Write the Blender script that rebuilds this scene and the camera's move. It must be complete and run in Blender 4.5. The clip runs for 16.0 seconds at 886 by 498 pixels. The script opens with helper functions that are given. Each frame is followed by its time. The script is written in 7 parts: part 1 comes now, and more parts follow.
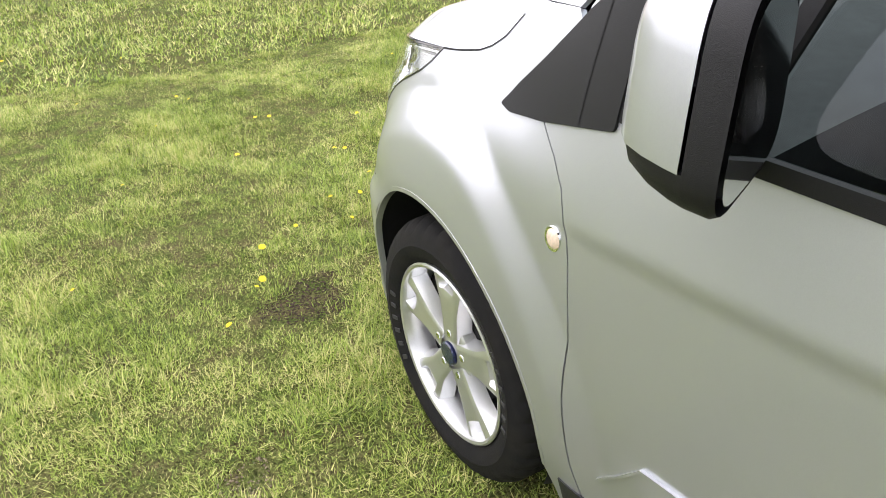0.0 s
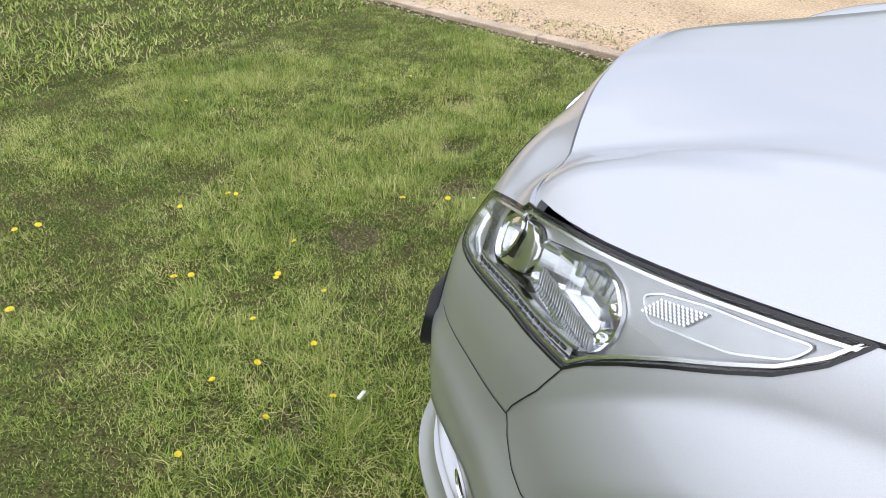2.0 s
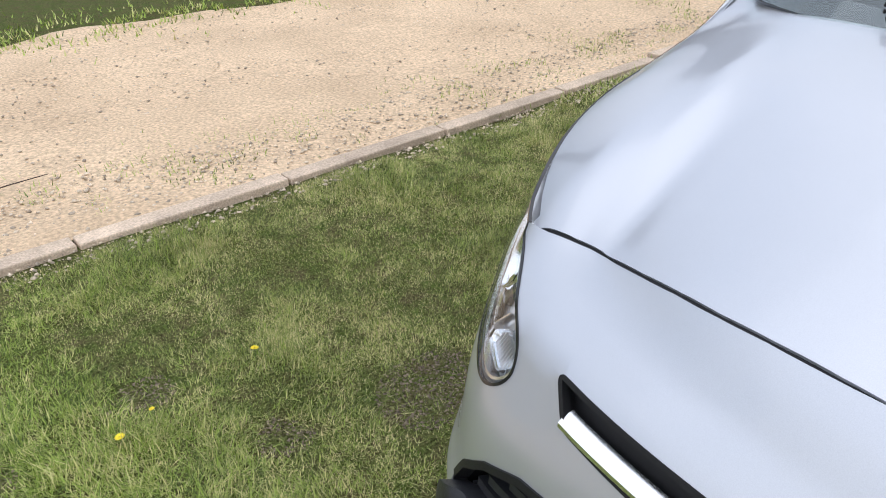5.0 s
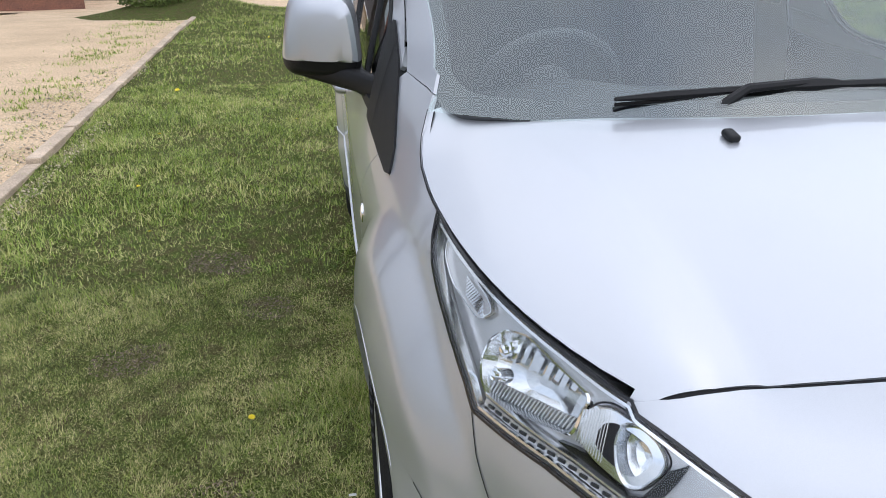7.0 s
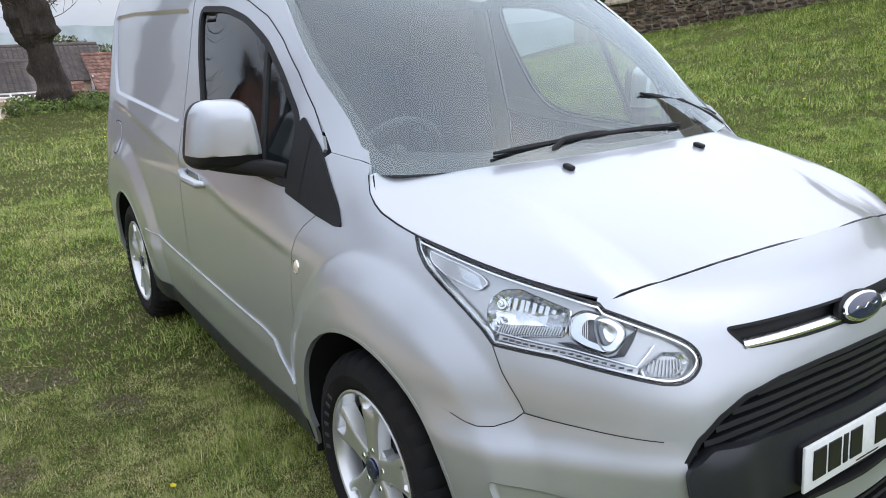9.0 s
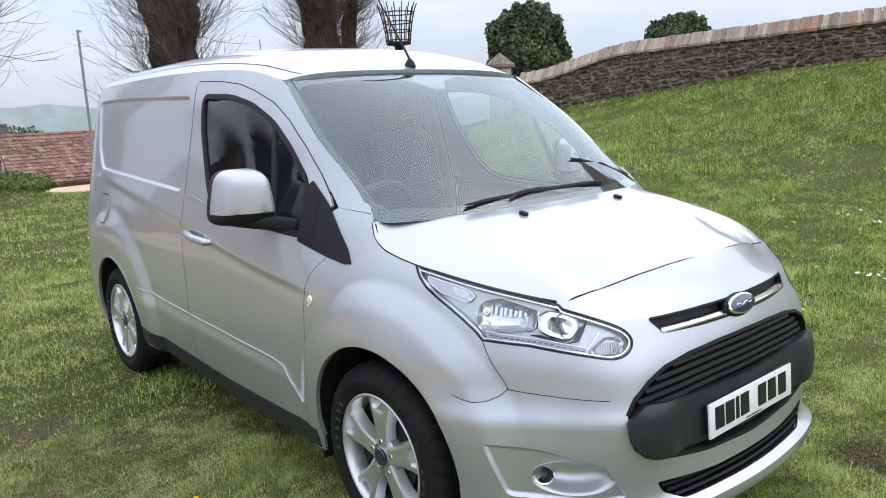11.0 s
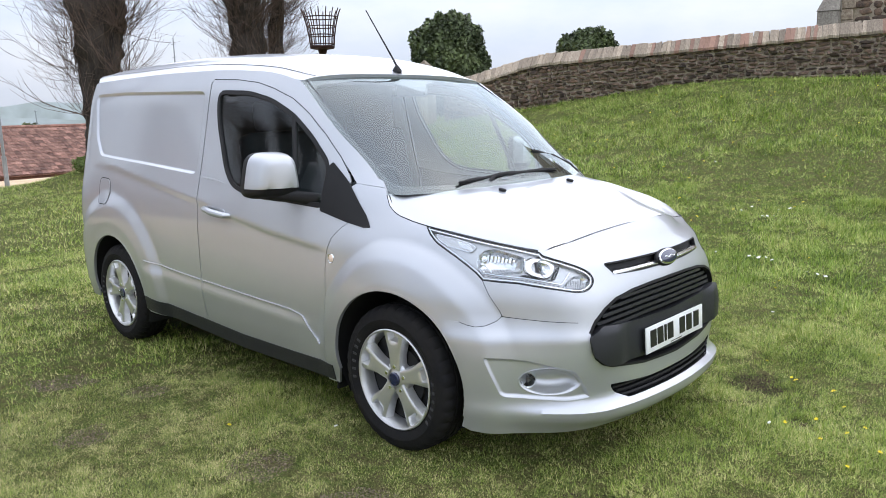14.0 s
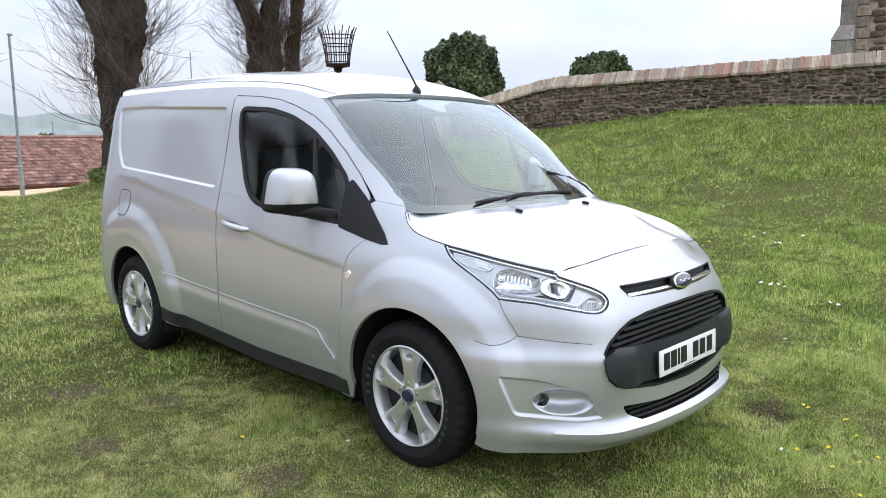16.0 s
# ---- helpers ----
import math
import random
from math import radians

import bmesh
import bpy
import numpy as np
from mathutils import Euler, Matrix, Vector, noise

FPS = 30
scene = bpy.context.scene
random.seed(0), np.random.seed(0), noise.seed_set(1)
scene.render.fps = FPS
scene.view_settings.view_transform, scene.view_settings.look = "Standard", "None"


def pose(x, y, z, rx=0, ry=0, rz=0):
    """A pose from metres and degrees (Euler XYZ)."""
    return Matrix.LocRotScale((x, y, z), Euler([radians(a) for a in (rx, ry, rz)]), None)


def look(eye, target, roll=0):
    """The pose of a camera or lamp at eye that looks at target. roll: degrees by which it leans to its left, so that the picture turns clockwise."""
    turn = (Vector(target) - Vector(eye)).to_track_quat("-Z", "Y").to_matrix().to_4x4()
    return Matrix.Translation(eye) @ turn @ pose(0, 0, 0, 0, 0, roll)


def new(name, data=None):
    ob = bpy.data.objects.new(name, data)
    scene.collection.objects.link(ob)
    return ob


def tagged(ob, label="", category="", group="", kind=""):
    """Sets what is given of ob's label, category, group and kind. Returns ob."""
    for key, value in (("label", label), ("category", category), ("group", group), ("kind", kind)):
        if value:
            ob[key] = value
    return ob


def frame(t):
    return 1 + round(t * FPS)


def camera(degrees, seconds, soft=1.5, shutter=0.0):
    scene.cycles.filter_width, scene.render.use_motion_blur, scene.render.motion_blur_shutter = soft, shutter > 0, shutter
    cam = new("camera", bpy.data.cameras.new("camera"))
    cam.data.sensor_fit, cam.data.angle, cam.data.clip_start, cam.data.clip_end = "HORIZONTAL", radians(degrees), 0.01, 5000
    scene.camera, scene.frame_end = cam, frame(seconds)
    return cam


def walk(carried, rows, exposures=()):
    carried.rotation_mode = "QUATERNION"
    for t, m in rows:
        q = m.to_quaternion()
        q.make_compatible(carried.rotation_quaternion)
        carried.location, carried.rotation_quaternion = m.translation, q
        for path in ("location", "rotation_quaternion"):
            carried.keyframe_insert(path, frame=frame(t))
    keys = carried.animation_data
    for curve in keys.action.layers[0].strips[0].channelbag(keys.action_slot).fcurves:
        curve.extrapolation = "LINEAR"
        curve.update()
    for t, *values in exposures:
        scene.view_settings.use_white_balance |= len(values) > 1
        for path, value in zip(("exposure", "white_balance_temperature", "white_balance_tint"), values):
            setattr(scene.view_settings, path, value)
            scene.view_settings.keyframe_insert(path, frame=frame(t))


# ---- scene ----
cam = camera(60.5, 16.0, soft=0.9)
PATH = [
    (0, (-1.23, 1.56, 1.44), (0.276, 0.722, 0.425), -3.0),
    (0.5, (-0.84, 1.447, 1.402), (0.599, 0.507, 0.376), -2.6),
    (1, (-0.542, 1.402, 1.408), (0.810, 0.347, 0.378), -0.2),
    (1.5, (-0.159, 1.440, 1.419), (1.034, 0.224, 0.371), 1.7),
    (2, (0.126, 1.433, 1.406), (1.133, 0.062, 0.354), 2.7),
    (2.5, (0.488, 1.201, 1.394), (1.234, -0.312, 0.321), 1.4),
    (3, (0.738, 1.022, 1.371), (1.095, -0.624, 0.293), 0.95),
    (3.5, (1.010, 0.922, 1.412), (0.915, -0.758, 0.331), 1.45),
    (4, (1.122, 0.741, 1.402), (0.669, -0.898, 0.350), 0.1),
    (4.2, (1.176, 0.593, 1.400), (0.579, -1.008, 0.361), 0.25),
    (6.3, (1.318, -0.621, 1.397), (-0.434, -1.120, 0.571), -1.0),
    (6.5, (1.318, -0.714, 1.395), (-0.498, -1.013, 0.613), 0.1),
    (7, (1.308, -0.939, 1.42), (-0.522, -0.674, 0.658), -0.5),
    (7.5, (1.361, -1.094, 1.428), (-0.363, -0.402, 0.688), -0.8),
    (8, (1.535, -1.26, 1.45), (-0.157, -0.422, 0.791), -1.7),
    (8.5, (1.635, -1.474, 1.483), (-0.027, -0.521, 0.909), -1.9),
    (9, (1.666, -1.708, 1.46), (0.056, -0.65, 0.924), -2.3),
    (9.5, (1.803, -1.841, 1.467), (0.228, -0.708, 0.984), -2.6),
    (9.7, (1.871, -1.88, 1.456), (0.299, -0.73, 0.999), -2.6),
    (11.8, (2.172, -2.451, 1.494), (0.705, -1.135, 1.153), -2.5),
    (12, (2.24, -2.489, 1.492), (0.786, -1.16, 1.145), -2.3),
    (12.5, (2.298, -2.577, 1.491), (0.872, -1.222, 1.131), -2.0),
    (13, (2.301, -2.756, 1.459), (0.9, -1.377, 1.091), -1.8),
    (13.5, (2.313, -2.927, 1.462), (0.939, -1.521, 1.094), -1.8),
    (14, (2.33, -3.006, 1.459), (0.976, -1.576, 1.107), -1.5),
    (14.5, (2.333, -3.032, 1.463), (0.984, -1.594, 1.126), -1.2),
    (15, (2.33, -3.05, 1.466), (0.974, -1.615, 1.145), -0.8),
    (15.5, (2.329, -3.057, 1.466), (0.963, -1.629, 1.157), -0.4),
    (16, (2.33, -3.057, 1.463), (0.955, -1.637, 1.161), -0.2),
]
walk(cam, [(t, look(eye, target, roll)) for t, eye, target, roll in PATH], [(0.0, 1.14, 6900, 17), (0.6, 0.90, 6850, 17), (1.5, 0.46, 6600, 15), (2.5, 0.30, 6400, 14), (4.0, 0.29, 6300, 14), (7.0, 0.22, 6250, 14), (10.0, 0.40, 6200, 13), (13.0, 0.52, 6300, 14), (16.0, 0.60, 6300, 14)])
# ---- light ----
world = bpy.data.worlds.new("world")
scene.world = world
world.use_nodes = True
SUN_EL, SUN_AZ = radians(55), radians(25)
wn, wl = world.node_tree.nodes, world.node_tree.links
wn.clear()
w_out = wn.new("ShaderNodeOutputWorld")
w_bg = wn.new("ShaderNodeBackground")
w_sky = wn.new("ShaderNodeTexSky")
w_sky.sky_type, w_sky.sun_disc = "NISHITA", False
w_sky.sun_elevation, w_sky.sun_rotation = SUN_EL, SUN_AZ
w_sky.air_density, w_sky.dust_density, w_sky.ozone_density = 1.0, 4.0, 1.0
w_cloud = wn.new("ShaderNodeTexNoise")
w_map = wn.new("ShaderNodeMapping")
w_co = wn.new("ShaderNodeTexCoord")
w_ramp = wn.new("ShaderNodeValToRGB")
w_mix = wn.new("ShaderNodeMix")
w_mix.data_type = "RGBA"
w_map.inputs["Scale"].default_value = (1.2, 1.2, 3.0)
w_cloud.inputs["Scale"].default_value, w_cloud.inputs["Detail"].default_value, w_cloud.inputs["Roughness"].default_value = 1.7, 7, 0.6
w_ramp.color_ramp.elements[0].position, w_ramp.color_ramp.elements[0].color = 0.30, (6.3, 7.5, 9.2, 1)
w_ramp.color_ramp.elements[1].position, w_ramp.color_ramp.elements[1].color = 0.62, (9.1, 9.6, 10.2, 1)
w_mix.inputs[0].default_value = 0.82
# an overcast sky is brighter overhead than at the horizon
w_sep, w_grad, w_mul = wn.new("ShaderNodeSeparateXYZ"), wn.new("ShaderNodeMapRange"), wn.new("ShaderNodeVectorMath")
w_grad.inputs["From Min"].default_value, w_grad.inputs["From Max"].default_value = 0.0, 0.42
w_grad.inputs["To Min"].default_value, w_grad.inputs["To Max"].default_value = 0.56, 1.10
w_mul.operation = "MULTIPLY"
wl.new(w_co.outputs["Generated"], w_sep.inputs["Vector"])
wl.new(w_sep.outputs["Z"], w_grad.inputs["Value"])
wl.new(w_co.outputs["Generated"], w_map.inputs["Vector"])
wl.new(w_map.outputs["Vector"], w_cloud.inputs["Vector"])
wl.new(w_cloud.outputs["Fac"], w_ramp.inputs["Fac"])
wl.new(w_sky.outputs["Color"], w_mix.inputs["A"])
wl.new(w_ramp.outputs["Color"], w_mix.inputs["B"])
wl.new(w_mix.outputs["Result"], w_mul.inputs[0])
wl.new(w_grad.outputs["Result"], w_mul.inputs[1])
wl.new(w_mul.outputs["Vector"], w_bg.inputs["Color"])
w_bg.inputs["Strength"].default_value = 0.116
wl.new(w_bg.outputs["Background"], w_out.inputs["Surface"])

sun = new("sun", bpy.data.lights.new("sun", "SUN"))
sun.data.energy, sun.data.angle, sun.data.color = 1.35, radians(168), (1.0, 0.992, 0.985)
sun.matrix_world = look((math.sin(SUN_AZ) * 20, math.cos(SUN_AZ) * 20, 22), (0, 0, 0))


# ---- materials ----
def mat(name, color, rough=0.5, metal=0.0, vary=0.0, scale=8.0, fine=0.0, fine_scale=60.0, bump=0.0, bump_scale=80.0,
        other=None, coat=0.0, random_piece=0.0, island=0.0, spec=0.5, detail=5.0, stretch=(1, 1, 1)):
    """A principled material whose colour varies at a coarse and a fine scale, with a fine relief."""
    m = bpy.data.materials.new(name)
    m.use_nodes = True
    n, l = m.node_tree.nodes, m.node_tree.links
    b = n["Principled BSDF"]
    b.inputs["Base Color"].default_value = (*color, 1)
    b.inputs["Roughness"].default_value, b.inputs["Metallic"].default_value = rough, metal
    b.inputs["Coat Weight"].default_value, b.inputs["Specular IOR Level"].default_value = coat, spec
    b.inputs["Coat Roughness"].default_value = 0.04
    co = n.new("ShaderNodeTexCoord")
    mp = n.new("ShaderNodeMapping")
    mp.inputs["Scale"].default_value = stretch
    l.new(co.outputs["Object"], mp.inputs["Vector"])
    col = None
    if vary > 0:
        t = n.new("ShaderNodeTexNoise")
        t.inputs["Scale"].default_value, t.inputs["Detail"].default_value, t.inputs["Roughness"].default_value = scale, detail, 0.6
        l.new(mp.outputs["Vector"], t.inputs["Vector"])
        r = n.new("ShaderNodeValToRGB")
        o = other or tuple(c * (1 - vary) for c in color)
        r.color_ramp.elements[0].position, r.color_ramp.elements[0].color = 0.35, (*o, 1)
        r.color_ramp.elements[1].position, r.color_ramp.elements[1].color = 0.65, (*color, 1)
        l.new(t.outputs["Fac"], r.inputs["Fac"])
        col = r.outputs["Color"]
    val = None
    if fine > 0:
        t2 = n.new("ShaderNodeTexNoise")
        t2.inputs["Scale"].default_value, t2.inputs["Detail"].default_value = fine_scale, 4
        l.new(mp.outputs["Vector"], t2.inputs["Vector"])
        mr = n.new("ShaderNodeMapRange")
        mr.inputs["From Min"].default_value, mr.inputs["From Max"].default_value = 0.3, 0.7
        mr.inputs["To Min"].default_value, mr.inputs["To Max"].default_value = 1 - fine, 1 + fine
        l.new(t2.outputs["Fac"], mr.inputs["Value"])
        val = mr.outputs["Result"]
    if random_piece > 0 or island > 0:
        mr = n.new("ShaderNodeMapRange")
        k = random_piece or island
        mr.inputs["To Min"].default_value, mr.inputs["To Max"].default_value = 1 - k, 1 + k
        if random_piece > 0:
            l.new(n.new("ShaderNodeObjectInfo").outputs["Random"], mr.inputs["Value"])
        else:
            l.new(n.new("ShaderNodeNewGeometry").outputs["Random Per Island"], mr.inputs["Value"])
        if val:
            mm = n.new("ShaderNodeMath")
            mm.operation = "MULTIPLY"
            l.new(val, mm.inputs[0])
            l.new(mr.outputs["Result"], mm.inputs[1])
            val = mm.outputs["Value"]
        else:
            val = mr.outputs["Result"]
    if val:
        hsv = n.new("ShaderNodeHueSaturation")
        l.new(val, hsv.inputs["Value"])
        if col:
            l.new(col, hsv.inputs["Color"])
        else:
            hsv.inputs["Color"].default_value = (*color, 1)
        col = hsv.outputs["Color"]
    if col:
        l.new(col, b.inputs["Base Color"])
    if bump > 0:
        t3 = n.new("ShaderNodeTexNoise")
        t3.inputs["Scale"].default_value, t3.inputs["Detail"].default_value = bump_scale, 6
        l.new(mp.outputs["Vector"], t3.inputs["Vector"])
        bp = n.new("ShaderNodeBump")
        bp.inputs["Strength"].default_value, bp.inputs["Distance"].default_value = min(1.0, bump), 0.02 * max(1.0, bump)
        l.new(t3.outputs["Fac"], bp.inputs["Height"])
        l.new(bp.outputs["Normal"], b.inputs["Normal"])
    return m


def glass(name, tint, ior=1.5, gloss=(1.0, 1.0, 1.0)):
    m = bpy.data.materials.new(name)
    m.use_nodes = True
    n, l = m.node_tree.nodes, m.node_tree.links
    n.remove(n["Principled BSDF"])
    tr, gl, mx, lw = (n.new("ShaderNodeBsdfTransparent"), n.new("ShaderNodeBsdfGlossy"), n.new("ShaderNodeMixShader"), n.new("ShaderNodeLayerWeight"))
    tr.inputs["Color"].default_value = (*tint, 1)
    gl.inputs["Roughness"].default_value, gl.inputs["Color"].default_value = 0.0, (*gloss, 1)
    # a sheet mirrors alike on both faces: more and more towards grazing
    f0 = ((ior - 1) / (ior + 1)) ** 2
    lw.inputs["Blend"].default_value = 0.5
    pw, sc = n.new("ShaderNodeMath"), n.new("ShaderNodeMath")
    pw.operation, sc.operation = "POWER", "MULTIPLY_ADD"
    pw.inputs[1].default_value, sc.inputs[1].default_value, sc.inputs[2].default_value = 5.0, 1 - f0, f0
    l.new(lw.outputs["Facing"], pw.inputs[0])
    l.new(pw.outputs["Value"], sc.inputs[0])
    l.new(sc.outputs["Value"], mx.inputs["Fac"])
    l.new(tr.outputs["BSDF"], mx.inputs[1])
    l.new(gl.outputs["BSDF"], mx.inputs[2])
    l.new(mx.outputs["Shader"], n["Material Output"].inputs["Surface"])
    return m


M_PAINT = mat("silver_paint", (0.50, 0.515, 0.545), rough=0.40, metal=0.70, fine=0.05, fine_scale=900, vary=0.03, scale=2.5, coat=0.8)
M_BLACK = mat("black_plastic", (0.009, 0.009, 0.010), rough=0.55, spec=0.3, fine=0.15, fine_scale=300, bump=0.12, bump_scale=900)
M_GLOSSBLACK = mat("gloss_black", (0.012, 0.012, 0.013), rough=0.12, fine=0.05)
M_GREYPLASTIC = mat("grey_plastic", (0.016, 0.017, 0.020), rough=0.45, spec=0.4, fine=0.12, fine_scale=300, bump=0.1, bump_scale=1200)
# near black: painted shade in gaps and behind spokes, and dark parts
M_DARK = mat("shade_and_black_parts", (0.006, 0.006, 0.007), rough=0.8, fine=0.2)
M_CHROME = mat("chrome", (0.86, 0.87, 0.88), rough=0.06, metal=1.0, fine=0.02)
M_REFLECT = mat("lamp_reflector", (0.72, 0.74, 0.76), rough=0.20, metal=1.0, fine=0.05, fine_scale=120)
M_LAMPGREY = mat("lamp_housing", (0.52, 0.53, 0.54), rough=0.26, metal=0.6, fine=0.05)
M_RUBBER = mat("tyre_rubber", (0.008, 0.008, 0.009), rough=0.8, spec=0.2, vary=0.4, scale=9, other=(0.013, 0.012, 0.011), fine=0.15, bump=0.15, bump_scale=300)
M_LETTER = mat("raised_rubber", (0.028, 0.028, 0.03), rough=0.6, fine=0.1)
M_ALLOY = mat("alloy", (0.64, 0.645, 0.65), rough=0.33, metal=0.8, fine=0.05, fine_scale=400, vary=0.06, scale=14, coat=0.5)
M_SCREEN = glass("windscreen_glass", (0.92, 0.98, 0.96), 2.1, (0.90, 0.98, 1.0))
M_BORDER = mat("ceramic_border", (0.012, 0.013, 0.015), rough=0.12, fine=0.05)
M_TINT = glass("tinted_glass", (0.52, 0.58, 0.56), 1.55)
M_LENS = glass("lamp_lens", (0.97, 0.98, 0.985), 1.4)
M_PLATE = mat("plate_white", (0.80, 0.81, 0.80), rough=0.35, fine=0.04, vary=0.04, scale=20)
M_INK = mat("plate_black", (0.010, 0.010, 0.011), rough=0.4, fine=0.1)
M_BLUE = mat("badge_blue", (0.008, 0.013, 0.055), rough=0.2, coat=1.0, fine=0.05)
M_AMBER = mat("indicator_lens", (0.78, 0.62, 0.50), rough=0.25, fine=0.15, fine_scale=250, coat=1.0)
M_CABIN = mat("cabin_trim", (0.045, 0.048, 0.052), rough=0.7, vary=0.3, scale=12, fine=0.15)
M_FABRIC = mat("seat_fabric", (0.04, 0.044, 0.052), rough=0.9, vary=0.35, scale=20, fine=0.25, fine_scale=400)
M_SATIN = mat("satin_chrome", (0.80, 0.81, 0.82), rough=0.22, metal=1.0, fine=0.02)
M_BULKHEAD = mat("bulkhead_grey", (0.07, 0.074, 0.078), rough=0.6, vary=0.08, scale=3, fine=0.0)


# ---- helpers for meshes ----
def mesh_of(name, verts, faces, smooth=True, sharp=35):
    me = bpy.data.meshes.new(name)
    me.from_pydata([tuple(v) for v in verts], [], [tuple(f) for f in faces])
    if smooth:
        me.polygons.foreach_set("use_smooth", [True] * len(me.polygons))
        me.set_sharp_from_angle(angle=radians(sharp))
    me.update()
    return me


def part(name, me, material, parent=None, label="", m=None):
    """Links a mesh or a bmesh as one object, under a thing or under a part."""
    if isinstance(me, bmesh.types.BMesh):
        bm, me = me, bpy.data.meshes.new(name)
        bm.to_mesh(me)
        bm.free()
        me.polygons.foreach_set("use_smooth", [True] * len(me.polygons))
        me.set_sharp_from_angle(angle=radians(35))
    if material and not me.materials:
        me.materials.append(material)
    ob = new(name, me)
    if m is not None:
        ob.matrix_basis = m
    if parent:
        ob.parent = parent
    if label:
        ob["label"] = label
    return ob


def thing(name, label, category, group="", m=None, kind=""):
    ob = new(name)
    ob.empty_display_size = 0.2
    if m is not None:
        ob.matrix_basis = m
    return tagged(ob, label, category, group, kind)


def box(bm, size, m=None, bevel=0.0, seg=2):
    """Adds a box of that size, centred on m, with rounded edges."""
    r = bmesh.ops.create_cube(bm, size=1.0)
    vs = r["verts"]
    bmesh.ops.scale(bm, vec=size, verts=vs)
    if bevel > 0:
        es = list({e for v in vs for e in v.link_edges})
        q = bmesh.ops.bevel(bm, geom=es, offset=bevel, segments=seg, profile=0.5, affect="EDGES")
        vs = list({v for v in vs if v.is_valid} | set(q["verts"]))
    if m is not None:
        bmesh.ops.transform(bm, matrix=m, verts=vs)
    return vs


def boxed(size, m=None, bevel=0.0, seg=2):
    bm = bmesh.new()
    box(bm, size, m, bevel, seg)
    return bm


def lathe(profile, steps=48, axis="y"):
    """Turns a profile of (radius, along) round an axis."""
    vs, fs = [], []
    n = len(profile)
    for i in range(steps):
        c, s = math.cos(2 * math.pi * i / steps), math.sin(2 * math.pi * i / steps)
        for r, h in profile:
            vs.append({"y": (r * c, h, r * s), "z": (r * c, r * s, h), "x": (h, r * c, r * s)}[axis])
    for i in range(steps):
        for j in range(n - 1):
            a, b = i * n + j, ((i + 1) % steps) * n + j
            fs.append((a, a + 1, b + 1, b))
    return vs, fs


def tube(points, radii, sides=8, cap=True):
    """A round tube along points, with a radius at each."""
    P = [Vector(p) for p in points]
    if not hasattr(radii, "__len__"):
        radii = [radii] * len(P)
    vs, fs = [], []
    up = Vector((0, 0, 1))
    for i, p in enumerate(P):
        d = (P[min(i + 1, len(P) - 1)] - P[max(i - 1, 0)]).normalized()
        a = d.cross(up)
        a = a.normalized() if a.length > 1e-3 else Vector((1, 0, 0))
        b = d.cross(a)
        for k in range(sides):
            w = 2 * math.pi * k / sides
            vs.append(p + (math.cos(w) * a + math.sin(w) * b) * float(radii[i]))
    for i in range(len(P) - 1):
        for k in range(sides):
            k2 = (k + 1) % sides
            fs.append((i * sides + k, i * sides + k2, (i + 1) * sides + k2, (i + 1) * sides + k))
    if cap:
        fs.append(tuple(range(sides))[::-1])
        fs.append(tuple(range((len(P) - 1) * sides, len(P) * sides)))
    return vs, fs


def join(*pieces):
    vs, fs = [], []
    for v, f in pieces:
        o = len(vs)
        vs += [tuple(p) for p in v]
        fs += [tuple(i + o for i in q) for q in f]
    return vs, fs


def moved(piece, m):
    v, f = piece
    return [m @ Vector(p) for p in v], f


def herm(xs, ys, x):
    """A smooth curve through (xs, ys), taken at x."""
    xs, ys, x = np.asarray(xs, float), np.asarray(ys, float), np.asarray(x, float)
    d = np.gradient(ys, xs)
    xc = np.clip(x, xs[0], xs[-1])
    i = np.clip(np.searchsorted(xs, xc, side="right") - 1, 0, len(xs) - 2)
    h = xs[i + 1] - xs[i]
    t = (xc - xs[i]) / h
    return ((2 * t**3 - 3 * t**2 + 1) * ys[i] + (t**3 - 2 * t**2 + t) * h * d[i] + (3 * t**2 - 2 * t**3) * ys[i + 1] + (t**3 - t**2) * h * d[i + 1])


def sstep(a, b, x):
    t = np.clip((np.asarray(x, float) - a) / (b - a), 0, 1)
    return t * t * (3 - 2 * t)


# ---- ground ----
def ground_z(x, y):
    """The lie of the land: level under the van, a bank on its left, falling away far behind it."""
    x, y = np.asarray(x, float), np.asarray(y, float)
    bank = 0.0125 * np.clip(y - 0.6, 0, 12.2) ** 2 * (1 - 0.30 * sstep(-4, -16, x)) + 0.03 * sstep(0.6, 2.0, y)
    bank = bank * (1 - 0.9 * sstep(-10, -24, x))
    back = 0.07 * sstep(-1.5, -5, x) * sstep(-30, -9, x)
    fall = -0.75 * sstep(-12, -28, x) - 0.9 * sstep(-28, -44, x) - 0.05 * np.clip(-52 - x, 0, 700)
    return bank + back + fall


def kerb_y(x):
    return -2.84 - 0.55 * sstep(-1.0, -16.0, x)


def track_far(x):
    """The far edge of the gravel track."""
    return -6.6 - 2.6 * sstep(-3, -20, x)


def hump(x, y, cx, cy, r):
    return np.exp(-(((x - cx) ** 2 + (y - cy) ** 2) / r**2))


